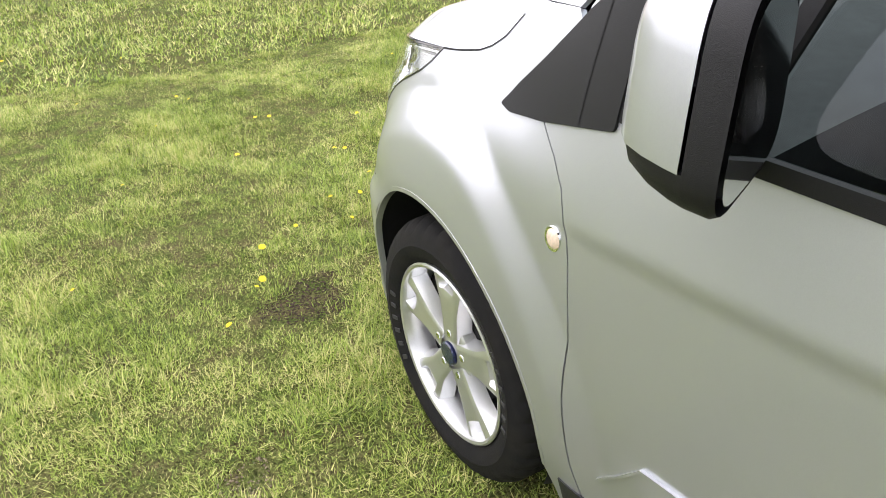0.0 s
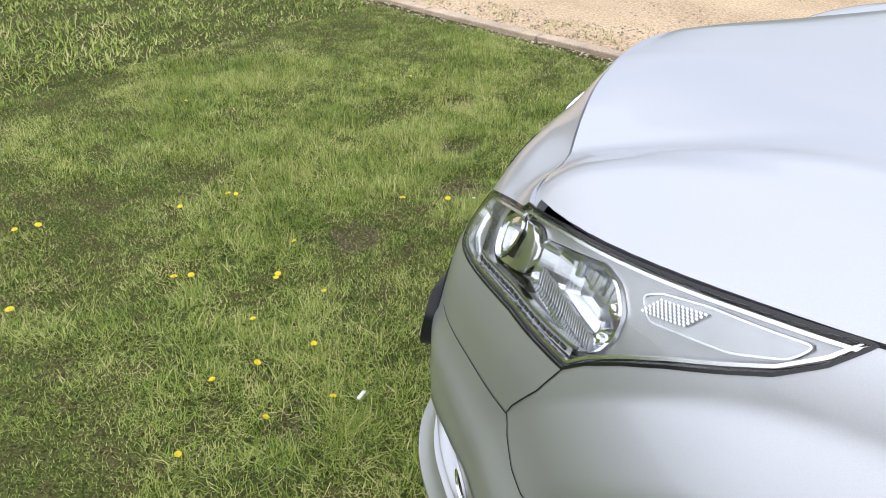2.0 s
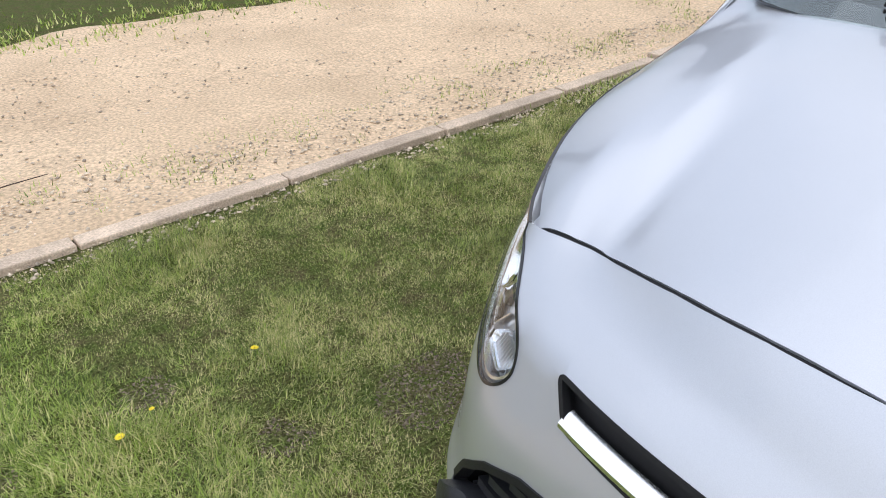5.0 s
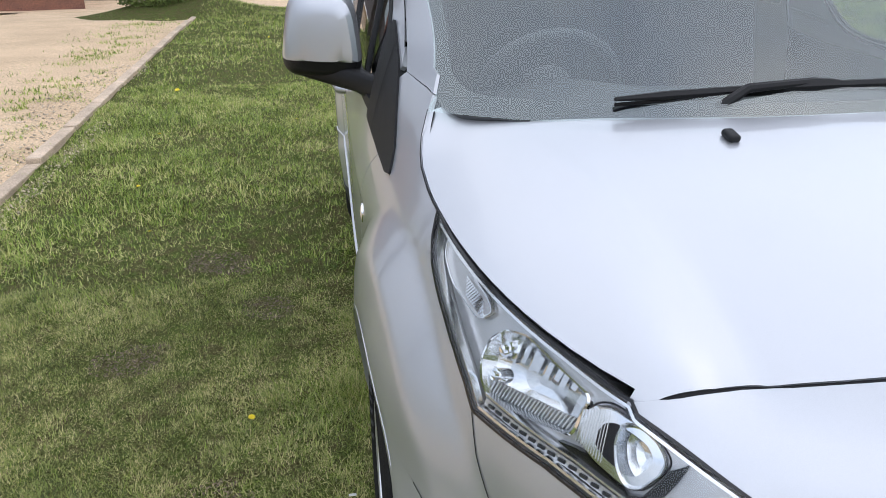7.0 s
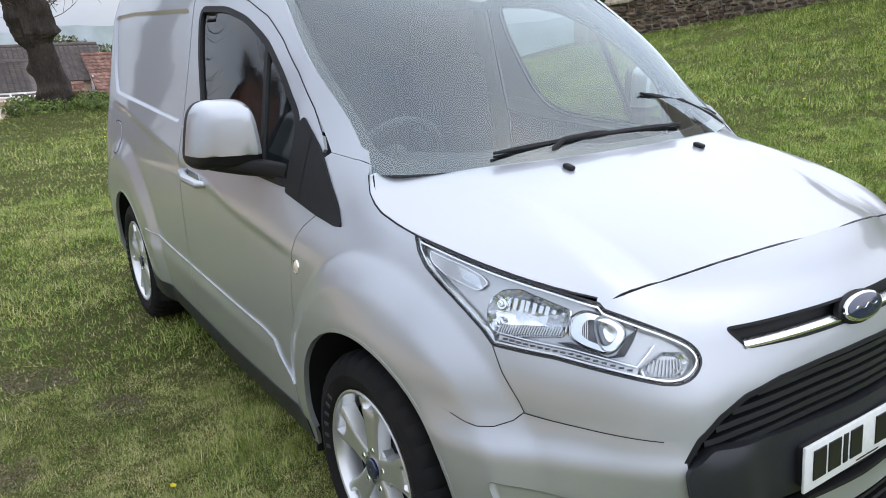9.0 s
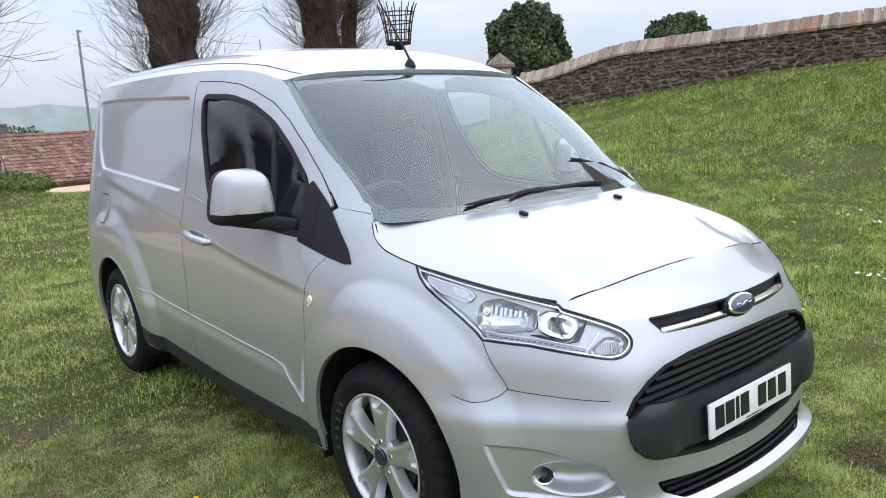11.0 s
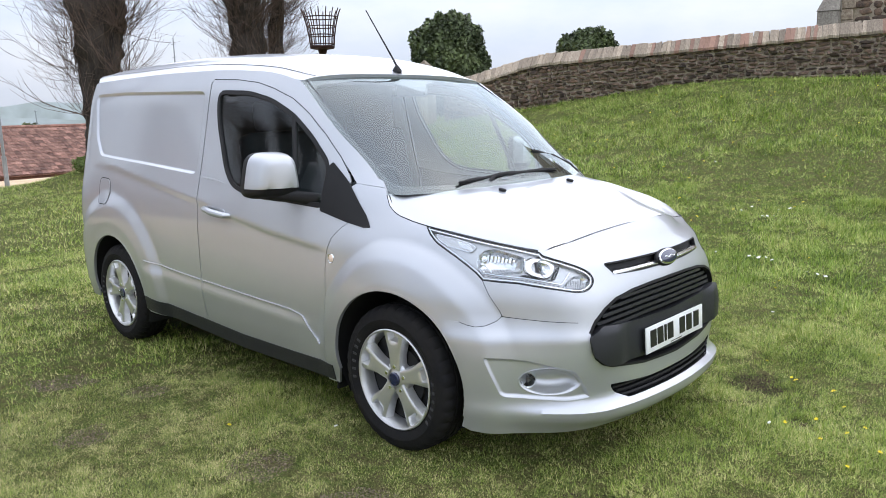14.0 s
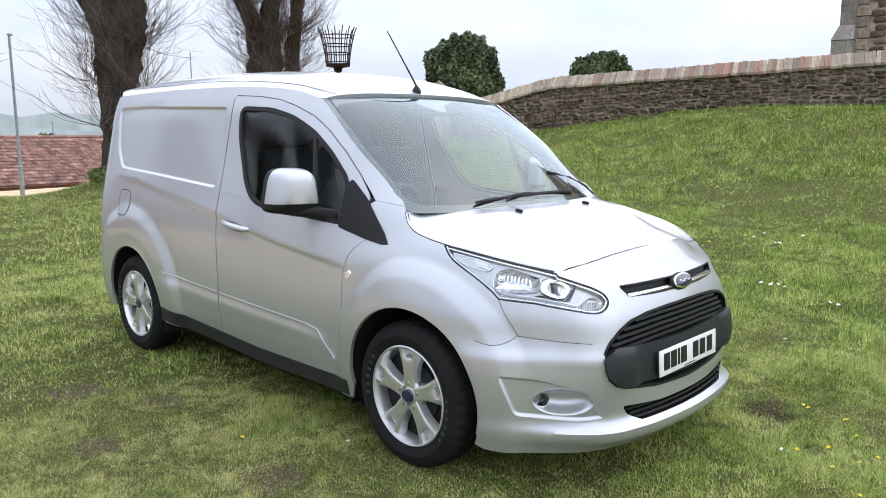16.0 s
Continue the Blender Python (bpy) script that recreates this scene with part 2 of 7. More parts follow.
TREES = [(-15.8, 4.64), (-16.1, 8.9), (-16.2, 0.48), (-15.6, -3.9)]
BARE = [(.90, .93, .17), (.96, -.77, .19), (1.21, -1.05, .21), (1.07, -1.04, .13), (1.29, -1.32, .14), (1.55, -1.41, .10), (1.57, -1.08, .10), (1.75, -1.67, .09), (1.70, -.84, .14), (1.24, -.55, .13), (1.31, -1.70, .08), (1.71, -2.25, .09), (.88, -1.81, .09), (.66, -1.40, .09), (1.37, -.79, .08),
        (-1.25, -1.72, .14), (1.75, -.25, .10), (-.35, -1.35, .16), (-2.1, -1.5, .18), (.25, -1.3, .16), (1.95, -1.15, .10), (-1.6, -1.25, .12), (1.25, .52, .08), (2.3, -1.6, .1), (.2, 1.35, .07)]


def relief(x, y):
    """Small unevenness of the lawn."""
    z = 0.010 * np.sin(3.1 * x + 1.3 * y) * np.sin(2.3 * y - 1.1 * x) + 0.006 * np.sin(7.3 * x - 2.1) * np.sin(6.1 * y + 0.7)
    for cx, cy, r in BARE:
        z = z - 0.014 * hump(x, y, cx, cy, r)
    for cx, cy in TREES:
        z = z + 0.42 * hump(x, y, cx, cy, 1.5)
    return z


def lawn_z(x, y):
    return ground_z(x, y) + relief(x, y) * sstep(60, 30, np.hypot(x, y))


gx = np.concatenate([np.linspace(-900, -90, 12), np.linspace(-80, -20, 41), np.linspace(-19, -5, 57), np.linspace(-4.85, 5, 132), np.linspace(5.3, 30, 40), np.linspace(34, 900, 14)])
gy = np.concatenate([np.linspace(-900, -60, 10), np.linspace(-52, -9, 22), np.linspace(-8.5, -3.2, 30), np.linspace(-3.1, 3.5, 100), np.linspace(3.7, 16, 70), np.linspace(17, 60, 24), np.linspace(80, 900, 8)])
GX, GY = np.meshgrid(gx, gy)
GZ = lawn_z(GX, GY)
in_track = (GY < kerb_y(GX) - 0.02) & (GY > track_far(GX)) & (GX > -70)
GZ = GZ - 0.06 * in_track
nx = len(gx)
gf = [(j * nx + i, j * nx + i + 1, (j + 1) * nx + i + 1, (j + 1) * nx + i) for j in range(len(gy) - 1) for i in range(nx - 1)]
M_SOIL = mat("soil_and_thatch", (0.085, 0.118, 0.026), rough=1.0, vary=0.5, scale=12.0, other=(0.122, 0.106, 0.048), fine=0.7, fine_scale=120, bump=1.0, bump_scale=160, spec=0.08, detail=9.0)
tagged(part("ground", mesh_of("ground", np.stack([GX, GY, GZ], -1).reshape(-1, 3), gf), M_SOIL), "rough mown lawn rising to a bank", "lawn", kind="structure")

# ---- gravel track, its kerb, the stones on it ----
M_GRAVEL = mat("sandy_gravel", (0.66, 0.49, 0.315), rough=0.95, vary=0.5, scale=1.1, other=(0.53, 0.385, 0.24), fine=0.32, fine_scale=55, bump=0.7, bump_scale=90)
M_PEBBLE = mat("pebbles", (0.52, 0.43, 0.32), rough=0.85, fine=0.2, fine_scale=90, island=0.45)
M_KERB = mat("kerb_concrete", (0.60, 0.47, 0.345), rough=0.9, vary=0.3, scale=5, fine=0.25, fine_scale=120, bump=0.4, bump_scale=150, random_piece=0.10)
tx, tw = np.concatenate([np.linspace(-70, -18, 40), np.linspace(-17, 9, 105), np.linspace(10, 60, 30)]), np.linspace(0, 1, 44)
TX, TW = np.meshgrid(tx, tw)
TY = kerb_y(TX) - 0.05 + (track_far(TX) - kerb_y(TX) + 0.05 + 0.12 * np.sin(TX * 2.3) + 0.08 * np.sin(TX * 5.1)) * TW
TZ = ground_z(TX, TY) + 0.012 + 0.012 * np.sin(TX * 1.7 + TY) * np.sin(TY * 2.9) * (TW > 0.02) - 0.05 * (TW > 0.985)
tn = len(tx)
tf = [(j * tn + i, (j + 1) * tn + i, (j + 1) * tn + i + 1, j * tn + i + 1) for j in range(len(tw) - 1) for i in range(tn - 1)]
tagged(part("gravel_track", mesh_of("gravel_track", np.stack([TX, TY, TZ], -1).reshape(-1, 3), tf), M_GRAVEL), "pale sandy gravel track beside the lawn", "gravel", kind="structure")

yx, yy = np.meshgrid(np.linspace(-38.5, -22.5, 33), np.linspace(-14, 40, 60))
YX = yx + 0.5 * np.sin(yy * .7) * (yx > -23) + 0.3 * np.sin(yy * 1.9) * (yx > -23)
YZ = lawn_z(YX, yy) + 0.035 - 0.06 * (yx > -22.9)
tagged(part("gravel_yard", mesh_of("gravel_yard", np.stack([YX, yy, YZ], -1).reshape(-1, 3), [(j * 33 + i, j * 33 + i + 1, (j + 1) * 33 + i + 1, (j + 1) * 33 + i) for j in range(59) for i in range(32)]), M_GRAVEL), "pale gravel before the barn and cottages", "gravel", kind="structure")

kerb = thing("kerb", "weathered concrete edging between lawn and gravel", "kerb", kind="structure")
kerb_me = bpy.data.meshes.new("kerb_stone")
_b = boxed((0.905, 0.098, 0.16), None, 0.008, 2)
_b.to_mesh(kerb_me)
_b.free()
kerb_me.materials.append(M_KERB)
kx = 4.4
while kx > -20:
    y0, y1 = float(kerb_y(kx)), float(kerb_y(kx - 0.915))
    z = float(ground_z(kx - .45, (y0 + y1) / 2)) - 0.045 + random.uniform(-.004, .004)
    part("kerb_stone", kerb_me, None, kerb, m=pose(kx - .457, (y0 + y1) / 2 + random.uniform(-.004, .004), z, random.uniform(-1, 1), random.uniform(-.4, .4), math.degrees(math.atan2(y0 - y1, .915)) + random.uniform(-.4, .4)))
    kx -= 0.915


def octa(n_seed, count, xr, yr, r0, r1, zf, flat=0.6):
    """Many small stones as one mesh."""
    rng = np.random.default_rng(n_seed)
    x, y = rng.uniform(*xr, count), rng.uniform(*yr, count)
    r = r0 + (r1 - r0) * rng.random(count) ** 3
    c = np.stack([x, y, zf(x, y)], -1)
    base = np.array([(1, 0, 0), (0, 1, 0), (-1, 0, 0), (0, -1, 0), (0, 0, 1), (0, 0, -1)], float)
    jit = rng.uniform(0.6, 1.3, (count, 6, 1))
    w = rng.uniform(0, 6.3, count)
    rot = np.stack([np.stack([np.cos(w), -np.sin(w), 0 * w], -1), np.stack([np.sin(w), np.cos(w), 0 * w], -1), np.stack([0 * w, 0 * w, 1 + 0 * w], -1)], 1)
    p = np.einsum("nij,nkj->nki", rot, base[None] * jit * np.array([1, .75, flat])) * r[:, None, None] + c[:, None]
    f = np.array([(0, 1, 4), (1, 2, 4), (2, 3, 4), (3, 0, 4), (1, 0, 5), (2, 1, 5), (3, 2, 5), (0, 3, 5)])
    return p.reshape(-1, 3), (f[None] + 6 * np.arange(count)[:, None, None]).reshape(-1, 3)


def fast_mesh(name, v, f, smooth=False):
    """A mesh of triangles from arrays."""
    me = bpy.data.meshes.new(name)
    v, f = np.ascontiguousarray(v, np.float32), np.ascontiguousarray(f, np.int32)
    me.vertices.add(len(v))
    me.vertices.foreach_set("co", v.ravel())
    me.loops.add(f.size)
    me.loops.foreach_set("vertex_index", f.ravel())
    me.polygons.add(len(f))
    me.polygons.foreach_set("loop_start", np.arange(len(f), dtype=np.int32) * 3)
    me.update(calc_edges=True)
    if smooth:
        me.polygons.foreach_set("use_smooth", np.ones(len(f), bool))
    return me


def in_gravel(x, y):
    return ground_z(x, y) + 0.016


pv, pf = octa(5, 9000, (-6, 5), (-6.4, -2.95), 0.003, 0.016, in_gravel)
pv2, pf2 = octa(6, 5000, (-8, 5), (-3.5, -2.93), 0.004, 0.017, in_gravel)
pv3, pf3 = octa(7, 2500, (-5, 4), (-2.80, -2.66), 0.004, 0.015, lambda x, y: lawn_z(x, y) + 0.008)
tagged(part("gravel", fast_mesh("gravel", np.concatenate([pv, pv2, pv3]), np.concatenate([pf, pf2 + len(pv), pf3 + len(pv) + len(pv2)])), M_PEBBLE), "loose pebbles on the track", "gravel", kind="stuff")
M_TWIG = mat("twig", (0.07, 0.045, 0.03), rough=0.8, fine=0.2)
twig = [(1.45, -3.53), (1.47, -3.49), (1.42, -3.455), (1.30, -3.48), (1.05, -3.555), (.80, -3.58), (.62, -3.62)]
tagged(part("twig", mesh_of("twig", *tube([(x, y, float(in_gravel(x, y)) + .008 + .01 * (i % 2)) for i, (x, y) in enumerate(twig)], [.003, .004, .0045, .004, .0035, .003, .002], 6)), M_TWIG), "thin bent dark twig lying on the gravel", "twig")


# ---- the van: its outer shape ----
# Half widths by place along the van and by height.
COL_X = [-3.25, -2.7, -1.5, -0.8, -0.45, -0.15, 0.15]
ROW_Z = [0.22, 0.4, 0.55, 0.75, 0.9, 1.0, 1.1, 1.25, 1.45, 1.62, 1.74]
HALF = np.array([
    [.850, .865, .876, .885, .880, .866, .846, .815, .775, .738, .690],
    [.855, .872, .886, .893, .890, .876, .856, .825, .785, .748, .700],
    [.855, .872, .890, .893, .890, .880, .860, .825, .780, .740, .700],
    [.855, .872, .890, .893, .888, .875, .855, .815, .758, .692, .630],
    [.855, .870, .885, .888, .878, .858, .833, .785, .705, .610, .520],
    [.855, .870, .885, .886, .864, .818, .770, .670, .530, .400, .300],
    [.855, .872, .882, .882, .842, .792, .700, .580, .480, .380, .280]])
X0, REF_XF, WHEEL_R = -0.2, 0.84, 0.326
AXLES = (0.0, -2.662)
REAR_X, REAR_R = -3.48, 0.42


def half_width(x, z):
    x, z = np.broadcast_arrays(np.asarray(x, float), np.asarray(z, float))
    cols = np.stack([herm(ROW_Z, row, z) for row in HALF])
    d = np.gradient(cols, COL_X, axis=0)
    xc = np.clip(x, COL_X[0], COL_X[-1])
    xs = np.array(COL_X)
    i = np.clip(np.searchsorted(xs, xc, side="right") - 1, 0, len(xs) - 2)
    h, k = xs[i + 1] - xs[i], np.arange(i.size).reshape(i.shape)
    flat, fd, ii, kk = cols.reshape(len(xs), -1), d.reshape(len(xs), -1), i.ravel(), k.ravel()
    h, t = h.ravel(), ((xc - xs[i]).ravel()) / h.ravel()
    w = ((2 * t**3 - 3 * t**2 + 1) * flat[ii, kk] + (t**3 - 2 * t**2 + t) * h * fd[ii, kk]
         + (3 * t**2 - 2 * t**3) * flat[ii + 1, kk] + (t**3 - t**2) * h * fd[ii + 1, kk])
    return w.reshape(x.shape)


def nose_x(z):
    """How far the nose reaches at a height."""
    return herm([.18, .24, .29, .33, .40, .50, .60, .67, .75, .80, .85, .90, .95, .99, 1.05],
                [.840, .880, .886, .868, .866, .862, .853, .847, .834, .816, .796, .772, .745, .715, .66], z)


def nose_n(z):
    return 3.0 + 0.7 * sstep(0.68, 0.5, z)


NOSE_M = 2.2
_th = np.linspace(0, math.pi / 2, 6001)
_px, _py = X0 + (REF_XF - X0) * np.cos(_th) ** (2 / 3.1), 0.9 * np.sin(_th) ** (2 / NOSE_M)
_arc = np.r_[0, np.cumsum(np.hypot(np.diff(_px), np.diff(_py)))]
A0 = float(_arc[-1])                       # where the flank begins
A_TURN = A0 + X0 - (REAR_X + REAR_R)       # where the rear corner begins
A_END = A_TURN + 0.75


def shell(a, z):
    """A point of the van's skin: a runs from the middle of the nose along its right flank (negative: its left)."""
    a, z = np.broadcast_arrays(np.asarray(a, float), np.asarray(z, float))
    s, b = np.where(a < 0, 1.0, -1.0), np.abs(a)
    th = np.interp(b, _arc, _th)
    y0 = half_width(0.15, z) * np.sin(th) ** (2 / NOSE_M)
    up = z + 0.38 * y0**2 * sstep(0.86, 0.925, z) * sstep(0.62, 0.45, y0)
    back = herm([0, .25, .457, .54, .64], [-.008, -.014, -.023, -.019, 0.0], y0) * sstep(0.85, 0.91, z)
    fx = back + X0 + (nose_x(up) - X0) * np.maximum(np.cos(th), 0) ** (2 / nose_n(z))
    # the squared shoulders of the nose beside the grille and the plate
    fx = fx + herm([.2, .30, .37, .45, .58, .66, .72, .80, .86, .95], [.020, .028, .033, .043, .054, .056, .050, .034, .026, .030], z) * herm([0, .2, .4, .53, .61, .68, .75], [0, .06, .55, 1, .80, .25, 0], y0)
    q = np.clip((b - A_TURN) / (A_END - A_TURN), 0, 1) * math.pi / 2
    rear = REAR_X + 0.10 * sstep(0.9, 1.75, z) - 0.02
    turn_x = REAR_X + REAR_R
    bx = np.where(b > A_TURN, turn_x - (turn_x - rear) * np.sin(q) ** 0.8, A0 + X0 - b)
    x = np.where(b < A0, fx, bx)
    w = half_width(x, z)
    taper = np.where(b > A_TURN, np.maximum(np.cos(q), 0) ** 0.62, 1.0)
    y = np.where(b < A0, w * np.sin(th) ** (2 / NOSE_M), w * taper)
    # arch flares, the flank's crease and hollow, the lower swelling
    # each is a shelf that faces up, a crisp fold, then an upright band down to the lip
    for ax, fold, shelf, reach, lift in ((AXLES[0], 0.515, 0.085, 0.62, 0.031), (AXLES[1], 0.580, 0.090, 0.74, 0.029)):
        d = x - ax
        r = np.hypot(d, (z - 0.335) * np.where(z > 0.335, 1.0, 0.7))
        edge = fold - (0.065 if ax == 0 else 0.0) * sstep(0.05, 0.42, -d)
        k = np.interp(r - edge, [-.14, -.10, -.085, -.006, .006, shelf, shelf + .07], [.93, .99, .97, .84, .78, -.06, 0])
        y = y + lift * k * sstep(reach, reach - .14, np.abs(d)) * np.where(b < 0.55, 0, 1) * np.where(d < 0, sstep(0.16, 0.40, z), 1)
    crease = np.interp(x, [-2.9, -2.64, -1.51, -1.2, -.88, -.43, -.3], [1.185, 1.165, 1.010, .958, .910, .860, .850])
    on = sstep(-0.30, -0.55, x) * sstep(-3.1, -2.6, x)
    y = y + on * 0.0085 * sstep(crease - 0.022, crease + 0.005, z) * np.exp(-np.clip(z - crease, 0, 1) / 0.09)
    low = sstep(-0.45, -0.75, x) * sstep(-2.35, -2.1, x)
    line = 0.52 + 0.065 * np.clip((-0.63 - x) / 1.56, 0, 1)
    y = y + low * 0.011 * sstep(line + 0.006, line - 0.06, z) * sstep(0.26, 0.40, z)
    # the recessed load panel
    return np.stack([x, s * y, z + 0 * x], -1)


def at_x(x, z):
    """The skin's parameter for a place along the flank or the wing."""
    if x < X0:
        return (A0 + X0 - x, z)
    c = ((x - X0) / (float(nose_x(z)) - X0)) ** (float(nose_n(z)) / 2)
    return (float(np.interp(math.acos(min(1, c)), _th, _arc)), z)


def at_y(y, z):
    """The skin's parameter for a place across the nose."""
    w = float(half_width(0.15, z))
    th = math.asin(min(1.0, (abs(y) / w) ** (NOSE_M / 2)))
    return (math.copysign(float(np.interp(th, _th, _arc)), y), z)


def bar_z(x):
    """Height of the bonnet's side edge."""
    return herm([-0.16, -0.13, -0.105, -0.05, 0.03, 0.13, 0.25, 0.42, 0.575, 0.66, 0.74], [1.140, 1.107, 1.077, 1.041, 1.018, .999, .982, .95, .912, .886, .862], x)


def bonnet_edge_y(x):
    x = np.asarray(x, float)
    z = bar_z(x)
    t = np.clip((x - X0) / (nose_x(z) - X0), 0, 0.995)
    return half_width(np.minimum(x, 0.15), z) * (1 - t ** nose_n(z)) ** (1 / NOSE_M)


def bonnet(x, y):
    x, y = np.asarray(x, float), np.asarray(y, float)
    zc = herm([-0.16, 0.05, 0.135, 0.30, 0.50, 0.66, 0.74], [1.150, 1.116, 1.101, 1.070, 1.030, .993, .968], x)
    q = np.clip(np.abs(y) / np.maximum(bonnet_edge_y(x), 0.05), 0, 1.3)
    ridge = 0.597 - 0.2 * np.clip(x, 0, 0.62)
    f = 0.24 * q**2 + 0.76 * q**6
    z = zc - (zc - bar_z(x)) * f
    z = z + 0.0042 * np.exp(-((np.abs(y) - ridge) / 0.020) ** 2) * sstep(0.02, 0.2, x) * sstep(0.99, 0.9, q)
    return np.stack([x, y, z], -1)


def roof_edge_z(x):
    return herm([-3.5, -2.6, -1.9, -1.3, -1.0, -0.79], [1.715, 1.735, 1.732, 1.712, 1.682, 1.632], x)


def roof(x, y):
    x, y = np.asarray(x, float), np.asarray(y, float)
    zc = herm([-3.5, -3.2, -2.6, -2.0, -1.5, -1.1, -0.9, -0.78], [1.80, 1.835, 1.855, 1.855, 1.835, 1.785, 1.725, 1.667], x)
    ze = roof_edge_z(x)
    q = np.clip(np.abs(y) / half_width(x, ze), 0, 1.2)
    return np.stack([x, y, zc - (zc - ze) * (0.35 * q**2 + 0.65 * q**6) + 0.006 * np.exp(-((np.abs(y) - 0.56) / 0.02) ** 2) * sstep(-0.9, -1.3, x)], -1)


def screen_edge(v):
    """The right edge of the windscreen, from its foot to its top."""
    x = -.155 - .645 * v
    z = 1.138 + .494 * v + .05 * v * (1 - v)
    return x, half_width(x, z), z


def screen_glass(q, v):
    """The windscreen: q across from -1 to 1, v up from 0 to 1."""
    q, v = np.broadcast_arrays(np.asarray(q, float), np.asarray(v, float))
    ex, ey, ez = screen_edge(v)
    cx, cz = 0.035 - 0.85 * v + 0.06 * 4 * v * (1 - v) * 0.55, 1.136 + 0.532 * v + 0.05 * 4 * v * (1 - v) * 0.6
    k = np.abs(q) ** 2.6
    return np.stack([cx + (ex - cx) * k, ey * q, cz + (ez - cz) * k], -1)


# ---- panels cut out of a surface ----
from mathutils.geometry import delaunay_2d_cdt


def dense(poly, step, closed=True):
    out = []
    n = len(poly)
    for i in range(n if closed else n - 1):
        p, q = np.array(poly[i], float), np.array(poly[(i + 1) % n], float)
        k = max(1, int(math.ceil(np.linalg.norm(q - p) / step)))
        out += [tuple(p + (q - p) * j / k) for j in range(k)]
    if not closed:
        out.append(tuple(poly[-1]))
    return out


def rounded(poly, r, steps=4):
    """The polygon with its corners rounded."""
    out = []
    n = len(poly)
    for i in range(n):
        p, a, b = (np.array(poly[j % n], float) for j in (i, i - 1, i + 1))
        da, db = a - p, b - p
        la, lb = np.linalg.norm(da), np.linalg.norm(db)
        k = min(r, la * 0.45, lb * 0.45)
        p0, p1 = p + da / la * k, p + db / lb * k
        for j in range(steps + 1):
            t = j / steps
            out.append(tuple((1 - t) ** 2 * p0 + 2 * t * (1 - t) * p + t * t * p1))
    return out


def inside(poly, pts):
    P, pts = np.array(poly), np.asarray(pts)
    x, y = pts[:, 0], pts[:, 1]
    res = np.zeros(len(pts), bool)
    for (x1, y1), (x2, y2) in zip(P, np.roll(P, -1, 0)):
        c = ((y1 > y) != (y2 > y)) & (x < (x2 - x1) * (y - y1) / (y2 - y1 + 1e-15) + x1)
        res ^= c
    return res


def edge_dist(poly, pts):
    P, best = np.array(poly), np.full(len(pts), 1e9)
    for a, b in zip(P, np.roll(P, -1, 0)):
        d = b - a
        t = np.clip(((pts - a) @ d) / (d @ d + 1e-15), 0, 1)
        best = np.minimum(best, np.linalg.norm(pts - a - t[:, None] * d, axis=1))
    return best


def normals(surf, uv, toward):
    e = 1e-4
    u, v = uv[:, 0], uv[:, 1]
    n = np.cross(surf(u + e, v) - surf(u - e, v), surf(u, v + e) - surf(u, v - e))
    n /= np.linalg.norm(n, axis=1, keepdims=True) + 1e-12
    p = surf(u, v)
    return n * np.sign(((p - toward) * n).sum(1, keepdims=True) + 1e-9)


CENTRE = np.array([-1.3, 0.0, 0.75])


def panel(surf, outline, holes=(), step=0.03, depth=0.012, lift=0.0, toward=CENTRE, shape=None, inset=0.0):
    """A sheet on a surface inside an outline and round its holes, with edges that turn in by depth. shape: a further lift, by (u, v)."""
    outline = dense(outline, step)
    holes = [dense(h, step) for h in holes]
    lo, hi = np.min(outline, 0), np.max(outline, 0)
    nu, nv = (max(1, int((hi[k] - lo[k]) / step)) for k in (0, 1))
    g = np.stack(np.meshgrid(np.linspace(lo[0], hi[0], nu + 1), np.linspace(lo[1], hi[1], nv + 1)), -1).reshape(-1, 2)
    g = g[inside(outline, g)]
    for loop in [outline, *holes]:
        if len(g):
            g = g[edge_dist(loop, g) > 0.45 * step]
    for h in holes:
        g = g[~inside(h, g)]
    pts = [Vector(p) for p in outline]
    edges = [(i, (i + 1) % len(outline)) for i in range(len(outline))]
    for h in holes:
        o = len(pts)
        pts += [Vector(p) for p in h]
        edges += [(o + i, o + (i + 1) % len(h)) for i in range(len(h))]
    rim = len(pts)
    pts += [Vector(p) for p in g]
    v2, _, f2, ov, _, _ = delaunay_2d_cdt(pts, edges, [], 0, 1e-7)
    uv = np.array([tuple(v) for v in v2])
    cen = np.array([uv[list(f)].mean(0) for f in f2])
    keep = inside(outline, cen)
    for h in holes:
        keep &= ~inside(h, cen)
    nrm = normals(surf, uv, toward)
    extra = lift + (shape(uv[:, 0], uv[:, 1]) if shape else 0)
    P = surf(uv[:, 0], uv[:, 1]) + nrm * (np.zeros((len(uv), 1)) + np.reshape(extra, (-1, 1)))
    verts, faces = [tuple(p) for p in P], []
    for f, k in zip(f2, keep):
        if not k:
            continue
        a, b, c = f[:3]
        if np.dot(np.cross(P[b] - P[a], P[c] - P[a]), nrm[a]) < 0:
            f = tuple(f)[::-1]
        faces.append(tuple(f))
    if depth:
        count = {}
        for f in faces:
            for a, b in zip(f, f[1:] + f[:1]):
                count[(a, b)] = count.get((a, b), 0) + 1
        lower = {}
        for (a, b) in list(count):
            if (b, a) in count:
                continue
            for k in (a, b):
                if k not in lower:
                    lower[k] = len(verts)
                    verts.append(tuple(P[k] - nrm[k] * depth))
            faces.append((b, a, lower[a], lower[b]))
    return verts, faces


